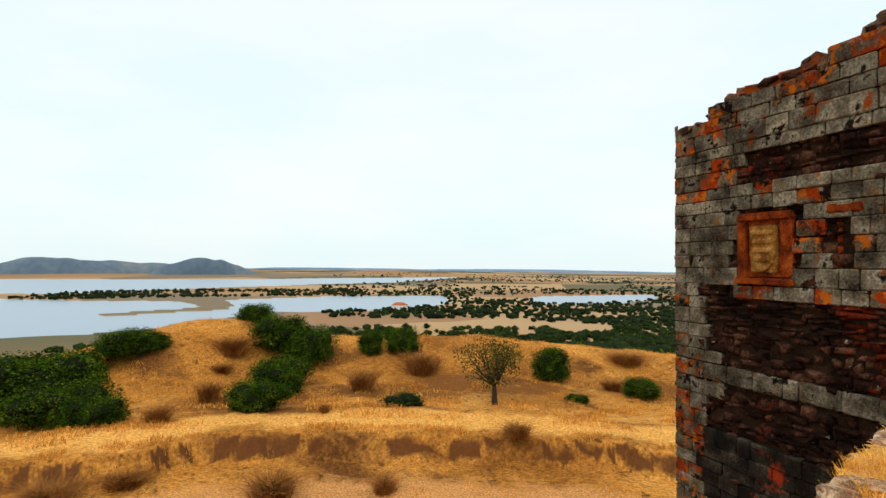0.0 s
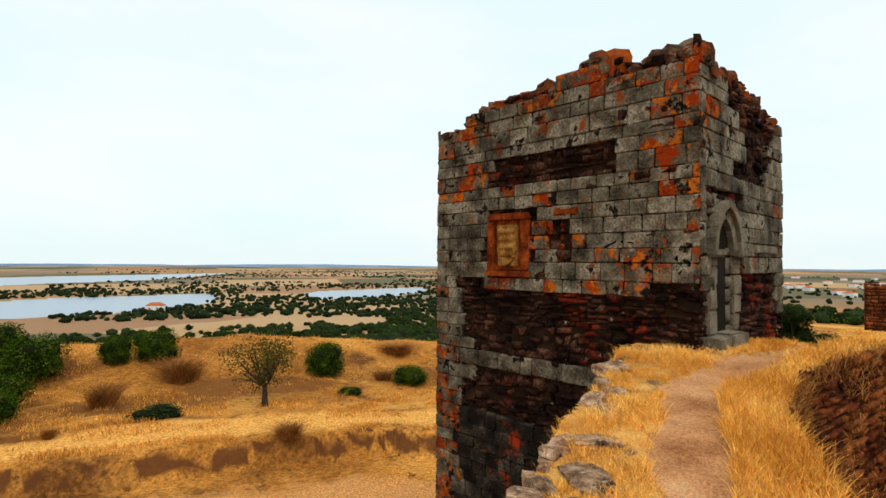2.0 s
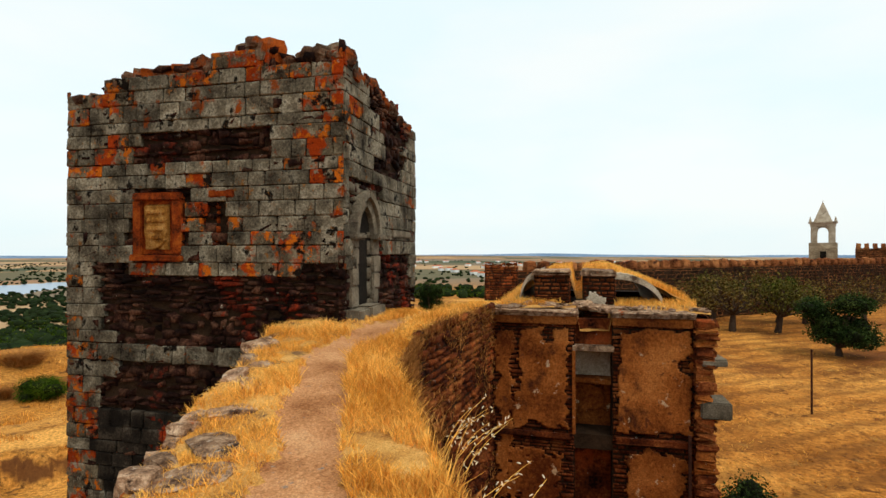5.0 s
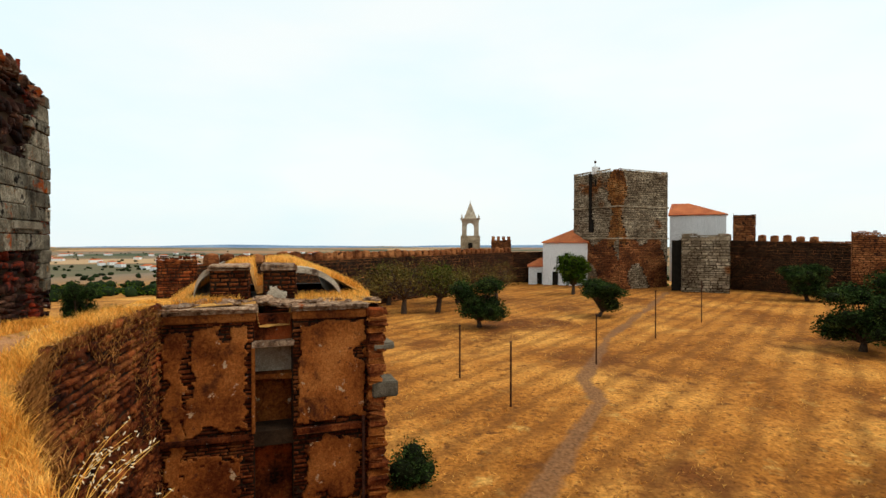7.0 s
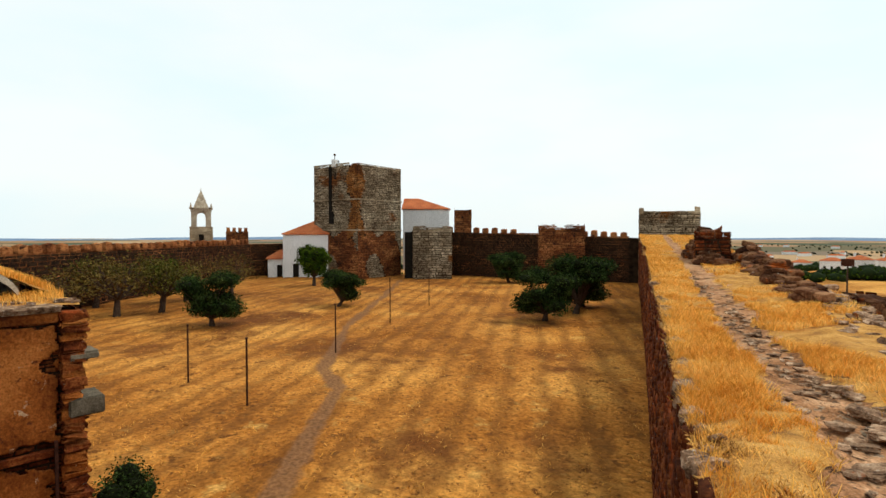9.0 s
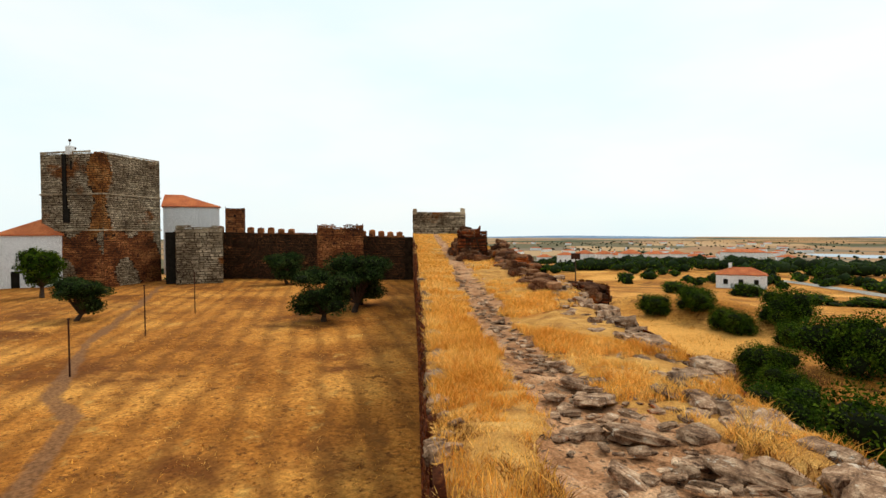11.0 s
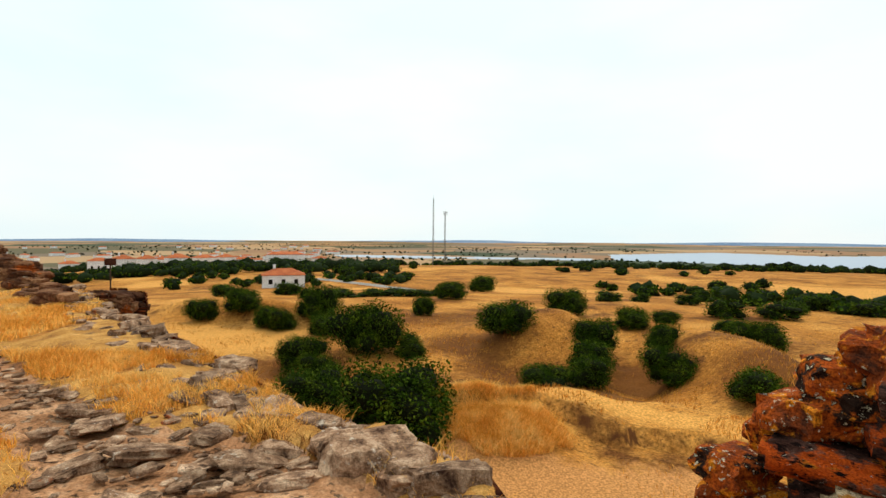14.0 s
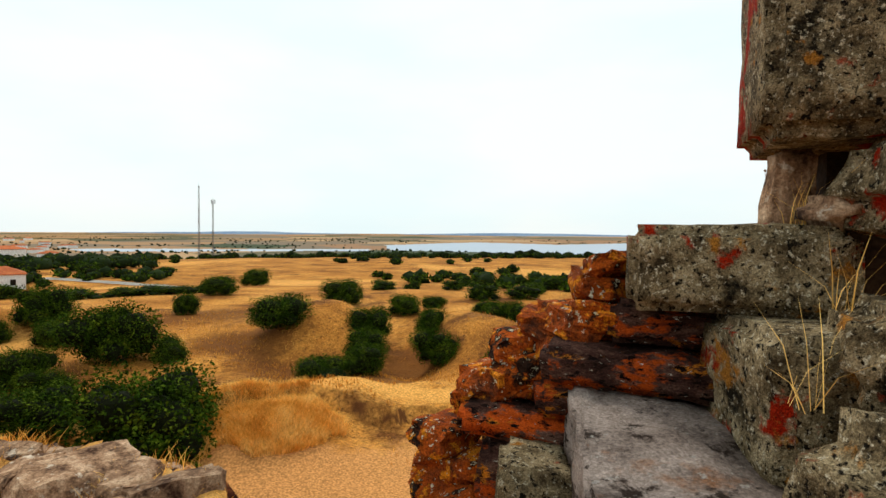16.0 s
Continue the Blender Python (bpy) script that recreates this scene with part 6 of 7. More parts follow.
BUSHES = [make_bush(500 + i, M_LEAF) for i in range(4)]
SCRUB = [make_tuft(520 + i) for i in range(2)]
BUSHES_FAR = [make_bush(505 + i, M_LEAF, 2600, 0.03) for i in range(3)]
GREENW = make_bush(530, M_OLIVE, 3000, 0.026)
OLIVES = [make_tree(540 + i, M_OLIVE, "round olive tree with a short dark trunk", 12000, 0.017, 0.46, 0.12, lobe_n=20, crown_h=0.56, low=0.18) for i in range(2)]
FIG = make_tree(545, M_LEAF, "leafy green fig tree in the yard", 9000, 0.019, 0.44, 0.2, lobe_n=16, crown_h=0.52, low=0.3)
SERES = [make_tree(550 + i, (M_SERE, M_SERE_GREEN)[i], ("bare-branched almond tree with sparse brown leaves", "almond tree with yellowing green leaves")[i], (1500, 2600)[i], 0.018, 0.56, 0.26, core=False, lobe_n=16, crown_h=0.48, low=0.35) for i in range(2)]


def plant(src, x, y, w, h, label="", sink=0.0, z=None, group=""):
    """Sets a copy of a unit plant on the ground at its true width and height."""
    if not np_inside(np.array([x]), np.array([y]), COURT_EDGE)[0] and (y > 20 or y < -20) and x < 35:
        x, y = site(x, y)
    zz = z_at(x, y) if z is None else z
    m = pose(x, y, zz - sink, 0, 0, float(rng.uniform(0, 360))) @ Matrix.Diagonal((w, w, h, 1))
    ob = copy_thing(src, m)
    return tagged(ob, label, group=group)


def drop_thing(ob):
    for o in (*ob.children_recursive, ob):
        bpy.data.objects.remove(o)


for x, y, w, h in [(-26.0, 36.8, 5.2, 2.9), (-24.2, 31.3, 6.3, 3.8), (-20.5, 29.5, 4.5, 2.4), (-17.2, 27.4, 2.7, 1.7), (-24.1, 40.6, 4.0, 2.2), (-22.5, 41.2, 3.0, 1.7), (-17.8, 50.1, 3.5, 2.0), (-14.3, 46.2, 4.4, 3.3), (-11.6, 45.8, 4.4, 3.2), (-11.9, 39.5, 3.6, 2.6), (-10.9, 36.0, 3.3, 2.4), (-10.5, 30.3, 2.9, 2.0), (-6.3, 47.7, 2.0, 2.5), (-3.6, 48.3, 3.3, 2.6), (8.8, 43.8, 3.1, 2.8), (14.1, 38.6, 2.7, 1.5), (9.3, 36.6, 1.4, 0.6)]:
    plant(BUSHES[int(rng.integers(4))], x, y, w * 1.05, h * 1.1, sink=0.1)
for x, y, w, h in [(27.7, -63.1, 3.6, 2.7), (23.6, -63.6, 4.4, 3.0), (19.6, -60.1, 2.9, 2.7), (17.6, -59.2, 3.2, 2.6), (14.9, -62.5, 4.6, 4.0), (12.6, -57.0, 3.3, 2.7), (11.8, -44.1, 3.3, 3.0), (9.4, -41.7, 2.8, 2.2), (6.8, -27.6, 3.4, 2.3), (2.5, -24.7, 5.0, 4.1), (6.7, -49.3, 5.6, 4.9), (9.1, -57.0, 3.6, 2.4), (3.0, -47.9, 3.0, 2.1), (2.7, -70.1, 2.9, 2.9), (-5.9, -52.8, 5.2, 3.3)]:
    plant(BUSHES[int(rng.integers(4))], x, y, w * 1.05, h * 1.1, sink=0.1)
for x, y, w, h in [(-16.1, -71.8, 5.3, 3.7), (-14.1, -50.8, 3.9, 3.3), (-11.9, -45.8, 3.4, 2.7), (-7.3, -40.8, 3.6, 2.1), (-10.5, -40.4, 3.4, 2.6), (-21.1, -61.3, 4.0, 2.7), (-19.1, -48.3, 2.9, 2.7), (-17.3, -41.8, 3.7, 3.2), (-26.7, -65.9, 3.0, 1.8), (-19.1, -34.0, 3.6, 2.3), (-28.5, -48.6, 3.6, 3.2), (-30.0, -57.4, 3.4, 2.0), (-1.2, -92, 5.8, 3.4), (-8.8, -125, 6.3, 4.1)]:
    plant(BUSHES[int(rng.integers(4))], x, y, w * 1.05, h * 1.1, sink=0.1)
for x, y, w, h in [(31, -178, 7.5, 4.5), (-28, -92, 4.8, 2.4), (-41, -91, 4.6, 2.2), (-54, -95, 3.6, 2.3), (-58, -84, 5.4, 3.2), (-37, -71, 5.6, 3.0), (-59, -75, 5.8, 2.8), (-44, -71, 5.8, 2.8), (-34, -93, 3.2, 2.0), (8.3, -99, 7.6, 2.0), (3, -101, 6, 1.8), (18.4, -97, 8.3, 2.0), (13, -98, 6.3, 1.8), (31, -108, 6.3, 3.2), (37, -109, 6.5, 3.2), (-50, -78, 5, 2.4), (-48, -100, 5, 2.8), (-66, -92, 5, 3.0)]:
    plant(BUSHES_FAR[int(rng.integers(3))], x, y, w, h, "round dark oak in the pale field", 0.1, group="oaks in the fields")
for x, y, w, h in [(-5.5, 37.2, 2.0, 1.6), (-5.5, 39.7, 1.3, 1.3), (-1.7, 44.1, 3.3, 1.9), (-14.3, 33.2, 1.5, 1.5), (-6.4, 29.8, 0.6, 0.6), (-7.0, 22.9, 2.3, 1.0), (-2.3, 23.4, 1.2, 0.8), (-13.3, 23.1, 2.0, 0.8), (-15.4, 21.4, 2.2, 0.9), (3.9, 27.3, 1.5, 0.8), (-14.4, 27.5, 1.6, 0.9), (16.1, 47.6, 3.2, 1.1), (12.8, 40.8, 1.8, 0.9), (-16.8, 41.0, 1.6, 0.7), (-16.9, 43.3, 2.9, 1.5)]:
    plant(SCRUB[int(rng.integers(2))], x, y, w, h, "dry brown scrub on the slope", 0.05, group="dry scrub")
for x, y, w, h in [(-2.1, 32.6, 2.6, 1.0), (16.3, 1.0, 1.7, 1.5), (-8, -39.5, 2.4, 1.0)]:
    plant(GREENW, x, y, w, h, "pale green weedy bush", 0.05)
plant(SERES[1], 3.4, 34.5, 4.4, 4.7, "small almond tree with thin yellowing leaves", group="")
for src, x, y, w, h, lab in [(OLIVES[0], 44.5, -1.6, 5.2, 4.6, ""), (OLIVES[1], 51.7, -12.9, 4.9, 4.0, ""), (FIG, 72.2, -14.6, 5.6, 5.6, ""), (OLIVES[0], 36.5, -26.2, 5.8, 4.8, ""), (OLIVES[1], 39.0, -31.2, 6.8, 6.0, ""), (OLIVES[0], 42.0, -34.5, 5.5, 4.8, ""), (OLIVES[1], 67.0, -41.6, 6.0, 5.0, ""), (FIG, 61.5, 2.8, 3.5, 4.5, "")]:
    plant(src, x, y, w, h, lab)
for x, y, w, h in [(53.6, 5.7, 7.2, 5.6), (55.1, 2.4, 6.6, 5.5), (60, 8.2, 6.5, 5.2), (64, -4.0, 6.0, 4.8), (62, 0.5, 6.0, 4.6), (50, 9.2, 6.0, 4.4)]:
    plant(SERES[1 if (x, y) in ((55.1, 2.4), (60, 8.2)) else 0], x, y, w, h)
plant(OLIVES[0], 16.7, 11.4, 1.3, 2.0, "dark green shrub behind the tower", z=-1.2)
plant(GREENW, 21.0, 13.2, 1.5, 0.8, "pale shrub beside the wall", z=-1.3)
for src in (*BUSHES, *BUSHES_FAR, *SCRUB, GREENW, *OLIVES, FIG, *SERES):
    drop_thing(src)


def woodland():
    """Far oaks and groves, too many to count: small lumpy crowns."""
    g = np.random.default_rng(77)
    bm = bmesh.new()
    bmesh.ops.create_icosphere(bm, subdivisions=1, radius=1)
    tv = np.array([v.co[:] for v in bm.verts])
    tf = np.array([[v.index for v in f.verts] for f in bm.faces])
    bm.free()
    pts = []

    def scatter(n, b0, b1, r0, r1, thresh, s0, s1, scale=0.02):
        b = np.radians(g.uniform(b0, b1, n))
        r = np.exp(g.uniform(np.log(r0), np.log(r1), n))
        x, y = r * np.sin(b), r * np.cos(b)
        keep = value_noise(x, y, scale, 91) + 0.5 * value_noise(x, y, scale * 3, 92) > thresh
        h = ground_height(x, y)
        keep &= h > LAKE_Z + 0.4
        s = g.uniform(s0, s1, n)
        for i in np.nonzero(keep)[0]:
            pts.append((x[i], y[i], h[i], s[i]))

    scatter(1500, -14, 30, 95, 360, -0.35, 1.6, 3.2)
    scatter(500, 8, 30, 300, 480, -0.3, 1.8, 3.2)
    scatter(900, -44, -10, 800, 1000, -0.3, 1.8, 3.4, 0.01)
    scatter(420, -42, -14, 90, 300, -0.05, 1.6, 3.2)
    scatter(5200, -14, 45, 470, 2600, 0.05, 1.7, 3.6, 0.006)
    scatter(1600, -8, 24, 500, 1100, -0.2, 1.5, 3.0, 0.01)
    scatter(5000, 135, 245, 300, 2600, 0.0, 1.7, 3.6, 0.006)
    scatter(900, 175, 250, 300, 800, -0.35, 1.8, 3.2, 0.02)
    scatter(900, 135, 178, 200, 700, -0.4, 1.8, 3.4, 0.02)
    scatter(300, 195, 245, 90, 330, 0.1, 1.2, 2.4, 0.03)
    scatter(160, 148, 180, 155, 260, -0.2, 1.2, 2.2, 0.03)
    scatter(3600, 45, 135, 220, 2600, -0.1, 1.8, 3.8, 0.008)
    P = np.array(pts)
    n = len(P)
    k = len(tv)
    ph = g.uniform(0, 6, (n, 1))
    lump = 1 + 0.22 * np.sin(tv[None, :, 0] * 3 + ph) + 0.2 * np.cos(tv[None, :, 1] * 4 + 2 * ph) + 0.15 * g.normal(size=(n, k))
    V = tv[None] * lump[..., None] * P[:, None, 3:4] * np.array([1, 1, 0.72])
    V = V + P[:, None, :3] + np.array([0, 0, 0.55]) * P[:, None, 3:4]
    F_ = (tf[None] + (np.arange(n) * k)[:, None, None]).reshape(-1, 3)
    ob = mesh_np("woodland", V.reshape(-1, 3), F_, M_FAR)
    tagged(ob, "dark scattered oaks and groves over the plain", "trees", kind="stuff")
    close = P[np.hypot(P[:, 0], P[:, 1]) < 420]
    m = 70
    d = g.normal(size=(len(close), m, 3))
    d /= np.linalg.norm(d, axis=2, keepdims=True)
    d[..., 2] = np.abs(d[..., 2]) * 0.95 - 0.25
    c = close[:, None, :3] + d * close[:, None, 3:4] * g.uniform(0.85, 1.3, (len(close), m, 1)) * np.array([1, 1, 0.75]) + np.array([0, 0, 0.55]) * close[:, None, 3:4]
    ob = mesh_np("woodland_foliage", *leaf_quads(g, c.reshape(-1, 3), 0.42), M_LEAF)
    tagged(ob, "dark green foliage of the nearer groves", "trees", kind="stuff")


woodland()


# ---- grass ----
def walk_grass():
    g = np.random.default_rng(88)
    out = []
    for x0, x1, y0, y1, dens, width in [(-2.5, 7.0, -9.5, 8.5, 3800, 0.0038), (7.0, 14.5, -17.0, 9.5, 1500, 0.006), (14.5, 33, -36, 18, 420, 0.011), (33, 58, -60, 24, 170, 0.02)]:
        n = int((x1 - x0) * (y1 - y0) * dens)
        x, y = g.uniform(x0, x1, n), g.uniform(y0, y1, n)
        dense = value_noise(x, y, 1.6, 95) + 0.6 * value_noise(x, y, 5.0, 96)
        inner_d = path_distance(x, y, D_IN[:1] + D_IN[1:]) < 1.25
        near_rim = path_distance(x, y, [(1.54, -6.81), (2.75, -8.69), (5.44, -11.9), (10.85, -18.4)]) < 0.9
        stony = (y < -3.0) & ~inner_d
        ok = np_inside(x, y, TOP) & ~bare(x, y) & (dense > np.where(stony, np.where(near_rim, -0.1, np.where(np.hypot(x, y) > 7.0, -0.3, 0.3)), -0.7)) & (g.random(n) < np.where(stony, 0.75, 1.0))
        ok &= ~((np.hypot(x, y + 0.9) < 1.0))
        ok &= (g.random(n) < 0.25) | (y > -2.6) | (np.hypot(x - 0.5, y + 1.2) + 0.5 * value_noise(x, y, 1.8, 161) > 4.9)
        ok &= ~np_inside(x, y, [(7.1, 6.3), (11.5, 7.9), (9.5, 13), (5, 11.6)])
        x, y, dense = x[ok], y[ok], dense[ok]
        h = 0.10 + 0.06 * np.clip(dense, -0.5, 1.0) + 0.05 * (path_distance(x, y, A_IN[2:]) < 0.9) + 0.05 * (path_distance(x, y, D_IN) < 0.8)
        out.append(blades(g, np.stack([x, y, walk_z(x, y) - 0.03], -1), h, width, 0.7))
    v, f = join(out)
    tagged(mesh_np("dry_grass", v, f, M_GRASS), "tall straw-yellow grass on the wall walk", "grass", kind="stuff")
    n = 30000
    x, y = g.uniform(0.5, 6.0, n), g.uniform(-6.6, -2.4, n)
    ok = np_inside(x, y, TOP) & ~bare(x, y) & (np.hypot(x - 0.5, y + 1.2) < 5.2) & (value_noise(x, y, 1.7, 162) > -0.35)
    x, y = x[ok], y[ok]
    v, f = blades(g, np.stack([x, y, walk_z(x, y) - 0.03], -1), np.full(len(x), 0.1), 0.005, 1.2)
    tagged(mesh_np("low_weeds", v, f, M_WEED), "low brown weeds between stones on the walk", "weeds", kind="stuff")
    # weeds hanging on the inner face, and grass on the ruin
    n = 13000
    t = g.random(n)
    chain = np.array([(2.6, 0.55), (4.2, 2.15), (5.87, 3.99), (7.15, 4.75), (12.2, 6.2)])
    s = t * 4
    i = np.clip(s.astype(int), 0, 3)
    p = chain[i] + (chain[i + 1] - chain[i]) * (s - i)[:, None]
    nrm = (chain[i + 1] - chain[i])[:, ::-1] * np.array([1, -1])
    nrm /= np.linalg.norm(nrm, axis=1, keepdims=True)
    p = p + nrm * g.uniform(0.02, 0.14, (n, 1))
    z = walk_z(p[:, 0], p[:, 1]) - 4.5 * g.random(n) ** 1.7
    ok = value_noise(p[:, 0] * 1.0, z, 1.2, 97) > -0.25
    v, f = blades(g, np.stack([p[:, 0], p[:, 1], z], -1)[ok], np.full(ok.sum(), 0.13), 0.006, 1.2)
    tagged(mesh_np("dead_weeds", v, f, M_WEED), "dead brown weeds hanging on the inner wall face", "weeds", kind="stuff")
    n = 26000
    u, yy = g.uniform(0.05, 4.95, n), g.uniform(0.4, 7.4, n)
    hz = np.where(yy > 1.9, np.interp(u, [0, 0.3, 1.3, 1.9, 2.0, 2.2, 2.3, 3.0, 4.2, 4.9, 5.0], [0.3, 0.42, 1.1, 1.15, 0.5, 0.5, 1.15, 1.2, 0.75, 0.42, 0.1]), 0.34)
    ok = (value_noise(u, yy, 1.1, 98) > -0.15) & ~((yy < 2.2) & (np.abs(u - 2.45) < 0.5)) & ~((yy < 2.2) & (yy > 1.2) & (u > 0.9) & (u < 3.1))
    mw = ruin.matrix_basis
    q = np.stack([u, yy, hz], -1)[ok] @ np.array(mw.to_3x3()).T + np.array(mw.translation)
    v, f = blades(g, q, np.full(len(q), 0.17), 0.006)
    tagged(mesh_np("dry_grass", v, f, M_GRASS), "straw-yellow grass on the ruined vault", "grass", kind="stuff")


walk_grass()


def field_grass():
    g = np.random.default_rng(99)
    out = []
    for n, b0, b1, r0, r1, h, w, th in [(70000, -45, 27, 29.5, 62, 0.2, 0.015, 0.05), (10000, -45, 27, 16, 27, 0.2, 0.013, 0.4), (70000, 140, 250, 27, 75, 0.22, 0.017, 0.05), (9000, 140, 250, 14, 27, 0.2, 0.013, 0.45), (6000, -42, 24, 27.6, 28.6, 0.2, 0.013, 0.1)]:
        b = np.radians(g.uniform(b0, b1, n))
        r = np.exp(g.uniform(np.log(r0), np.log(r1), n))
        x, y = r * np.sin(b), r * np.cos(b)
        ok = (value_noise(x, y, 0.35, 101) + 0.6 * value_noise(x, y, 1.1, 102) > th) & ~np_inside(x, y, OUTER_COURT)
        x, y = x[ok], y[ok]
        out.append(blades(g, np.stack([x, y, ground_height(x, y) - 0.02], -1), np.full(len(x), h), w, 0.5))
    v, f = join(out)
    tagged(mesh_np("field_grass", v, f, M_FIELD), "dry yellow grass on the slopes outside the wall", "grass", kind="stuff")
    n = 34000
    a, q = g.uniform(0, 2 * np.pi, n), 3.1 * np.sqrt(g.random(n))
    x, y = -3.4 + 1.25 * q * np.cos(a), -25.9 + 0.9 * q * np.sin(a)
    ok = q + 0.9 * value_noise(x, y, 0.8, 151) < 2.9
    x, y = x[ok], y[ok]
    v, f = blades(g, np.stack([x, y, ground_height(x, y) - 0.02], -1), np.full(len(x), 0.36), 0.012, 0.8)
    tagged(mesh_np("tussock_grass", v, f, M_GRASS), "golden grass covering a small hummock", "grass", kind="stuff")
    n = 130000
    x, y = g.uniform(2, 80, n), g.uniform(-52, 12, n)
    rows = np.sin((x * math.cos(radians(124)) - y * math.sin(radians(124))) * 2 * np.pi / 1.65 + 1.2 * value_noise(x, y, 0.3, 111))
    ok = np_inside(x, y, INNER) & (rows + 1.2 * value_noise(x, y, 0.5, 112) > 0.1) & (np.hypot(x, y) < 75) & (g.random(n) < 22 / (np.hypot(x, y) + 8)) & (path_distance(x, y, YARD_PATH) > 0.7)
    x, y = x[ok], y[ok]
    v, f = blades(g, np.stack([x, y, court_height(x, y) - 0.02], -1), np.full(len(x), 0.09), 0.014, 1.8)
    tagged(mesh_np("stubble", v, f, M_FIELD), "mown straw stubble in the castle yard", "grass", kind="stuff")


field_grass()


# wild oats at the inner edge
for k in range(16):
    bx, by = 2.85 + 1.5 * rng.random(), 0.0
    by = bx - 2.12 + rng.uniform(-0.1, 0.08)
    h = rng.uniform(0.45, 0.8)
    dx, dy = rng.uniform(0.05, 0.45), rng.uniform(-0.3, 0.05)
    oat = thing("wild_oat", "pale dry wild oat leaning over the wall edge", "grass", (bx, by, -0.1), group="wild oats")
    bm = bmesh.new()
    pts = [Vector((dx * s * s, dy * s * s, h * (s - 0.25 * s * s))) for s in np.linspace(0, 1, 6)]
    for a, b in zip(pts[:-1], pts[1:]):
        cylinder(bm, a, b, 0.0025, 0.002, 4)
    part("stalk", bm, M_GRASS, oat)
    for s in np.linspace(0.55, 1, 7):
        c = Vector((dx * s * s, dy * s * s, h * (s - 0.25 * s * s))) + Vector(rng.normal(0, 0.018, 3))
        bm = bmesh.new()
        bmesh.ops.create_icosphere(bm, subdivisions=1, radius=1, matrix=Matrix.Translation(c) @ pose(0, 0, 0, float(rng.uniform(0, 360)), 30, 0) @ Matrix.Diagonal((0.005, 0.005, 0.017, 1)))
        part("ear", bm, M_OAT, oat)

# dry stalks growing in the broken masonry
for k, (sx, sy, sz, n) in enumerate([(0.83, 2.75, 1.76, 26), (0.86, 2.3, 1.42, 12), (0.62, 1.95, 1.2, 10)]):
    tuft = thing("dry_tuft", "tuft of dry stalks growing between the stones", "grass", tuple(stub.matrix_basis @ Vector((sx, sy, sz))), group="tufts in the masonry")
    g_ = np.random.default_rng(600 + k)
    v, f = blades(g_, np.stack([g_.normal(0, 0.03, n), g_.normal(0, 0.03, n), np.zeros(n)], -1), np.full(n, 0.26), 0.0022, 0.8)
    mesh_np("straw", v, f, M_GRASS, tuft)
twig = thing("dry_twig", "thin dry weed with seed heads on the block", "weed", tuple(stub.matrix_basis @ Vector((0.75, 2.9, 1.78))))
bm = bmesh.new()
for k in range(12):
    a = Vector((-0.02 * k * 0.3, 0, 0.02))
    b = a + Vector((-rng.uniform(0.05, 0.32), rng.normal(0, 0.05), rng.uniform(0.02, 0.3)))
    cylinder(bm, a, b, 0.0016, 0.001, 4)
    bmesh.ops.create_icosphere(bm, subdivisions=1, radius=0.007, matrix=Matrix.Translation(b))
part("stem", bm, M_WEED, twig)

# ---- yard posts ----
for px_, py_, h in [(28.51, -0.22, 2.7), (23.8, -2.48, 2.75), (31.98, -8.06, 2.85), (40.0, -14.2, 3.4), (48.5, -21.1, 3.6)]:
    post = thing("iron_post", "thin rusty iron post standing in the yard", "post", (px_, py_, z_at(px_, py_)), group="posts in the yard")
    bm = bmesh.new()
    cylinder(bm, (0, 0, -0.2), (0.02, 0, h), 0.045, 0.04, 8)
    part("shaft", bm, M_IRON, post)
    boxed("cap", (-0.05, -0.05, h), (0.08, 0.05, h + 0.06), M_IRON, post)

# ---- village and masts ----
for b_, r_, w, d, e, lab in [(161.4, 150, 11, 7, 2.0, "low white farmhouse with a red tile roof"), (161.8, 270, 18, 9, 4.0, "long pale warehouse with a red roof"), (153.0, 260, 9, 7, 3.2, ""), (150.5, 290, 8, 7, 3.4, ""), (155.5, 310, 10, 8, 3.4, ""), (148.6, 270, 8, 7, 3.6, ""), (157.5, 330, 9, 8, 3.5, ""), (146.5, 330, 10, 8, 3.6, ""), (144.5, 380, 10, 8, 4.2, ""), (151.8, 370, 12, 8, 4.0, ""), (166.5, 360, 10, 8, 3.6, ""), (159.0, 390, 12, 9, 4.0, ""), (147.9, 420, 12, 9, 4.4, ""), (155.0, 430, 13, 9, 4.0, "")]:
    c = polar(b_ + 3.05, r_, (0.1, -1.3))
    z = z_at(c.x, c.y)
    house((c.x, c.y), b_ + 90 + rng.uniform(-18, 18), w, d, z - 2.5, z + e + 1.5, rng.uniform(1.2, 1.8), lab or "white village house with a red tile roof", [(w * 0.15, z + 1.0, 1.0, 1.3), (w * 0.45, z + 1.0, 1.0, 1.3), (w * 0.75, z + 1.0, 1.0, 1.3)], None, None, True, "village houses")
house((-67, 554), 90, 16, 9, LAKE_Z - 1, LAKE_Z + 6, 2.6, "lone white farmhouse by the lake", [(3, LAKE_Z + 2.5, 1.2, 1.6), (9, LAKE_Z + 2.5, 1.2, 1.6)])
for i in range(120):
    b_ = rng.uniform(48, 95) if i < 76 else rng.uniform(140, 172)
    c = polar(b_, rng.uniform(900, 2200))
    z = z_at(c.x, c.y)
    if z > LAKE_Z + 0.4:
        house((c.x, c.y), rng.uniform(0, 360), rng.uniform(14, 30), 10, z - 2, z + 6, 2.5, "far white house on the plain", group="far houses")
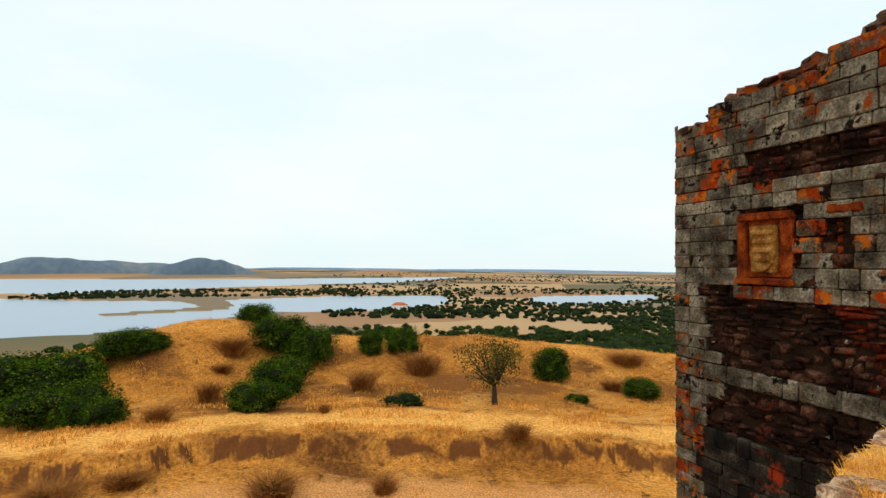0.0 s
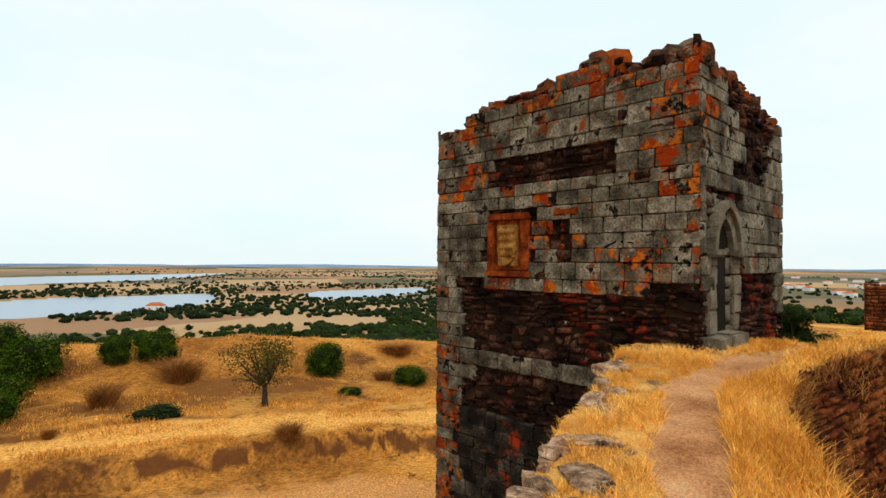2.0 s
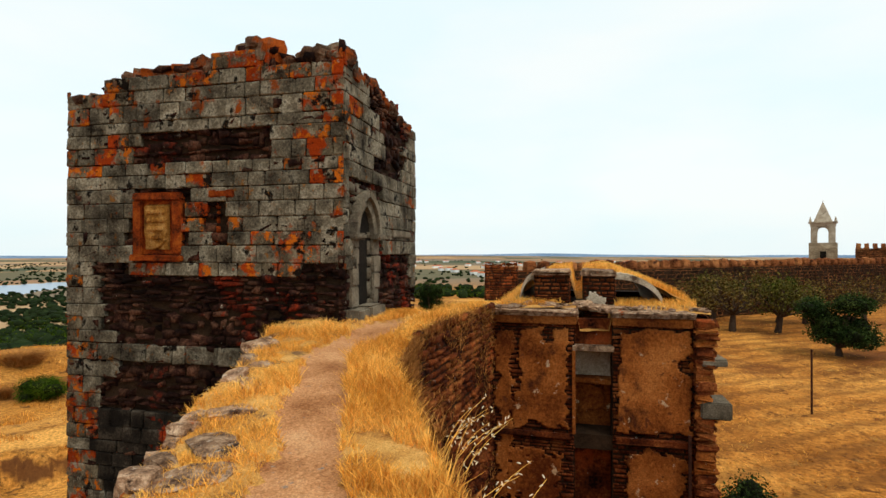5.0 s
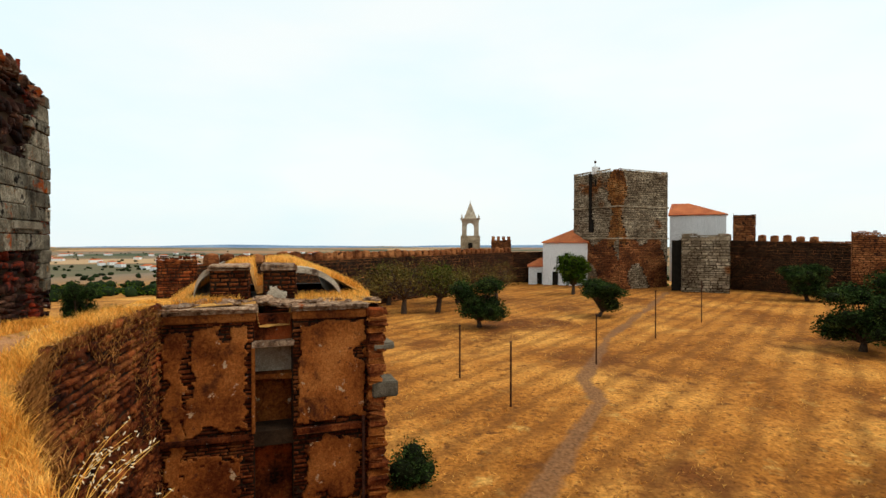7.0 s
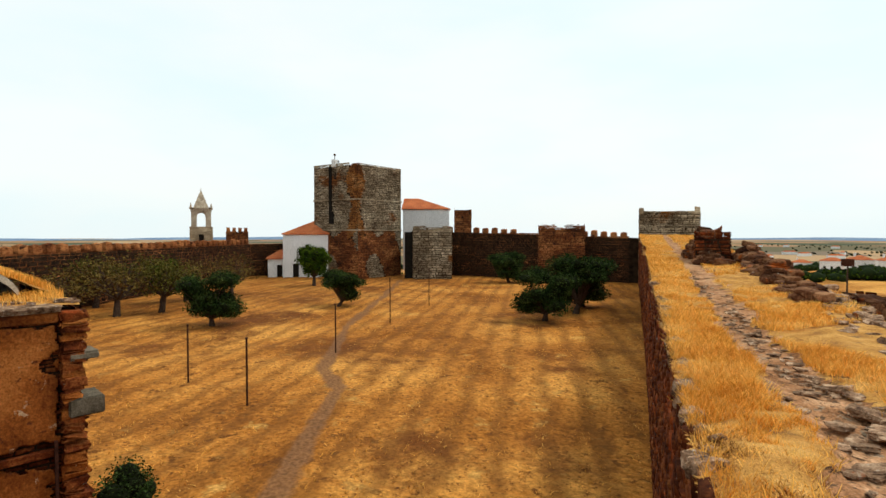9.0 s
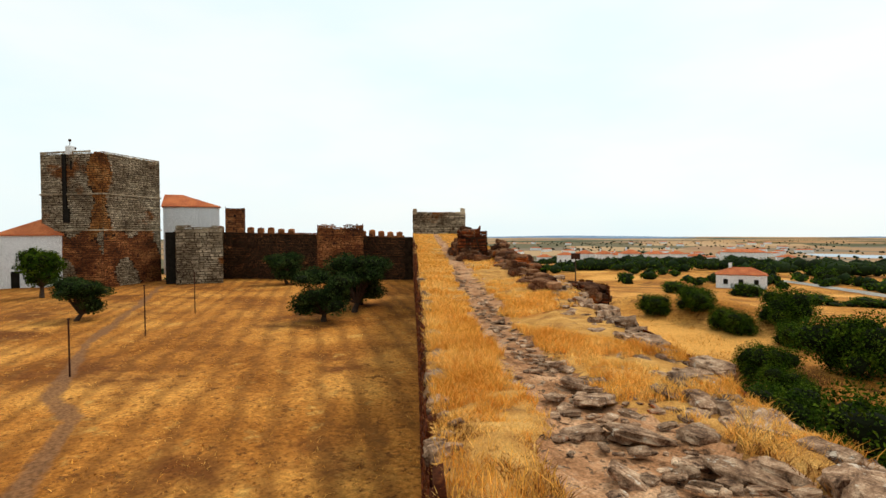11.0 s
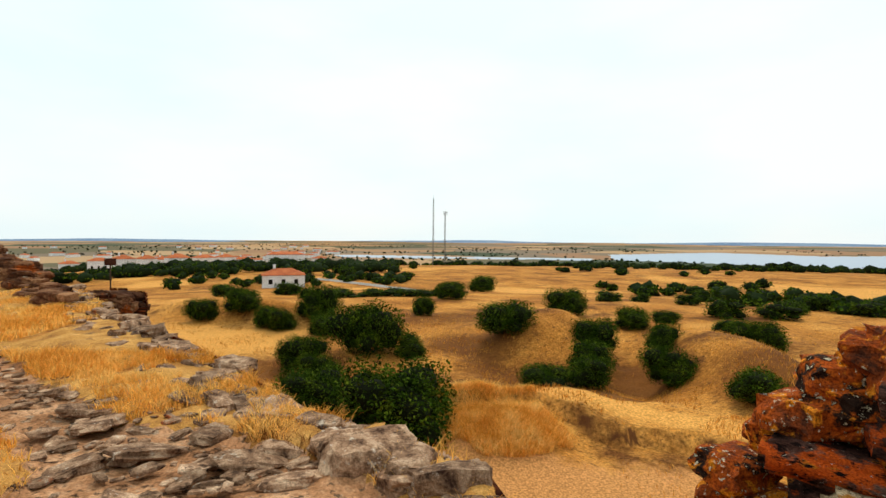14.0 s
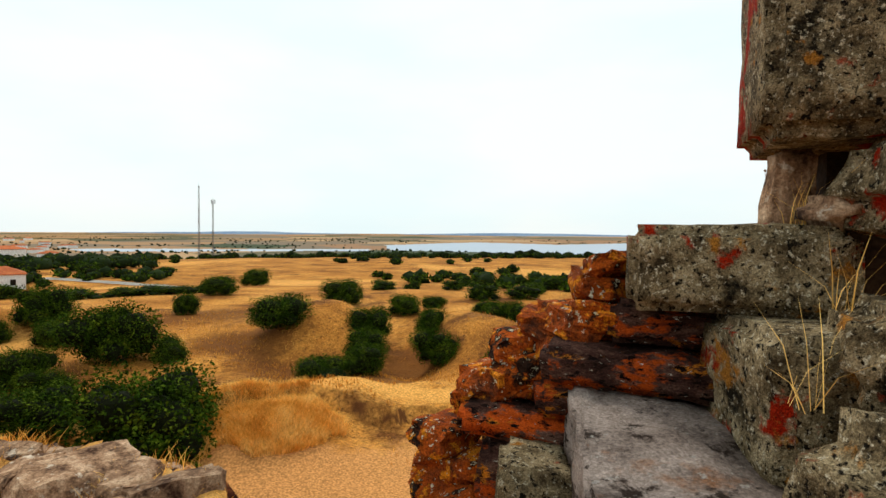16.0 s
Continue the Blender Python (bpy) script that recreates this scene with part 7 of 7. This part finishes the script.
for b_, slope, r_, lab in [(179.1, 0.0715, 330, "tall lattice radio mast"), (180.35, 0.0465, 330, "lattice mast with an antenna head")]:
    c = polar(b_ + 3.05, r_, (0.17, -1.27))
    z = z_at(c.x, c.y)
    mast = thing("radio_mast", lab, "mast", (c.x, c.y, z), group="radio masts")
    top = 1.75 + slope * r_ - z
    for k in range(3):
        a = k * 2.094
        bm = bmesh.new()
        cylinder(bm, (0.55 * math.cos(a), 0.55 * math.sin(a), -0.5), (0.28 * math.cos(a), 0.28 * math.sin(a), top), 0.16, 0.11, 5)
        part("leg", bm, M_MAST, mast)
    bm = bmesh.new()
    for k in range(int(top / 1.6)):
        for j in range(3):
            a, a2 = j * 2.094, (j + 1) * 2.094
            cylinder(bm, (0.5 * math.cos(a), 0.5 * math.sin(a), k * 1.6), (0.45 * math.cos(a2), 0.45 * math.sin(a2), k * 1.6 + 1.6), 0.06, 0.06, 4)
    part("lattice", bm, M_MAST, mast)
    if "head" in lab:
        for k in range(3):
            boxed("antenna", (-1.2 + 0.9 * k, -0.3, top - 1.6), (-0.8 + 0.9 * k, 0.3, top + 0.6), M_MAST, mast)
    bm = bmesh.new()
    cylinder(bm, (0, 0, top - 0.5), (0, 0, top + 2.0), 0.08, 0.04, 5)
    part("spike", bm, M_MAST, mast)
c = polar(151.4, 100, (0.43, -1.25))
z = z_at(c.x, c.y)
pole = thing("utility_pole", "wooden utility pole with a crossarm", "pole", (c.x, c.y, z))
bm = bmesh.new()
cylinder(bm, (0, 0, -0.5), (0, 0, 7.2), 0.14, 0.1, 8)
part("shaft", bm, M_BARK, pole)
for k in (-0.6, 0, 0.6):
    boxed("crossarm", (k - 0.28, -0.1, 6.3), (k + 0.28, 0.1, 7.4), M_IRON, pole)

# country road beyond the slope
road_pts = [(32.3, -175.4), (24.6, -168.0), (10.8, -154.6), (4.3, -143.6), (-1.2, -124.0)]
V, Fc = [], []
fine = [tuple(np.array(a) + (np.array(b) - np.array(a)) * k / 12) for a, b in zip(road_pts[:-1], road_pts[1:]) for k in range(12)] + [road_pts[-1]]
for i, (x, y) in enumerate(fine):
    a, b = fine[max(i - 1, 0)], fine[min(i + 1, len(fine) - 1)]
    d = np.array([b[0] - a[0], b[1] - a[1]])
    n = np.array([-d[1], d[0]]) / np.hypot(*d) * 2.2
    for s in (-1, 1):
        V.append((x + s * n[0], y + s * n[1], max(z_at(x, y), z_at(x + s * n[0], y + s * n[1])) + 0.12))
Fc = [[2 * i, 2 * i + 1, 2 * i + 3, 2 * i + 2] for i in range(len(fine) - 1)]
M_ROAD = material("pale_road", [(0.3, 0.27, 0.23), (0.42, 0.38, 0.33)], 0.3, 0.95, 0.3, 4, vary=0)
tagged(mesh_np("road", V, Fc, M_ROAD), "pale narrow country road below the field", "road", kind="structure")
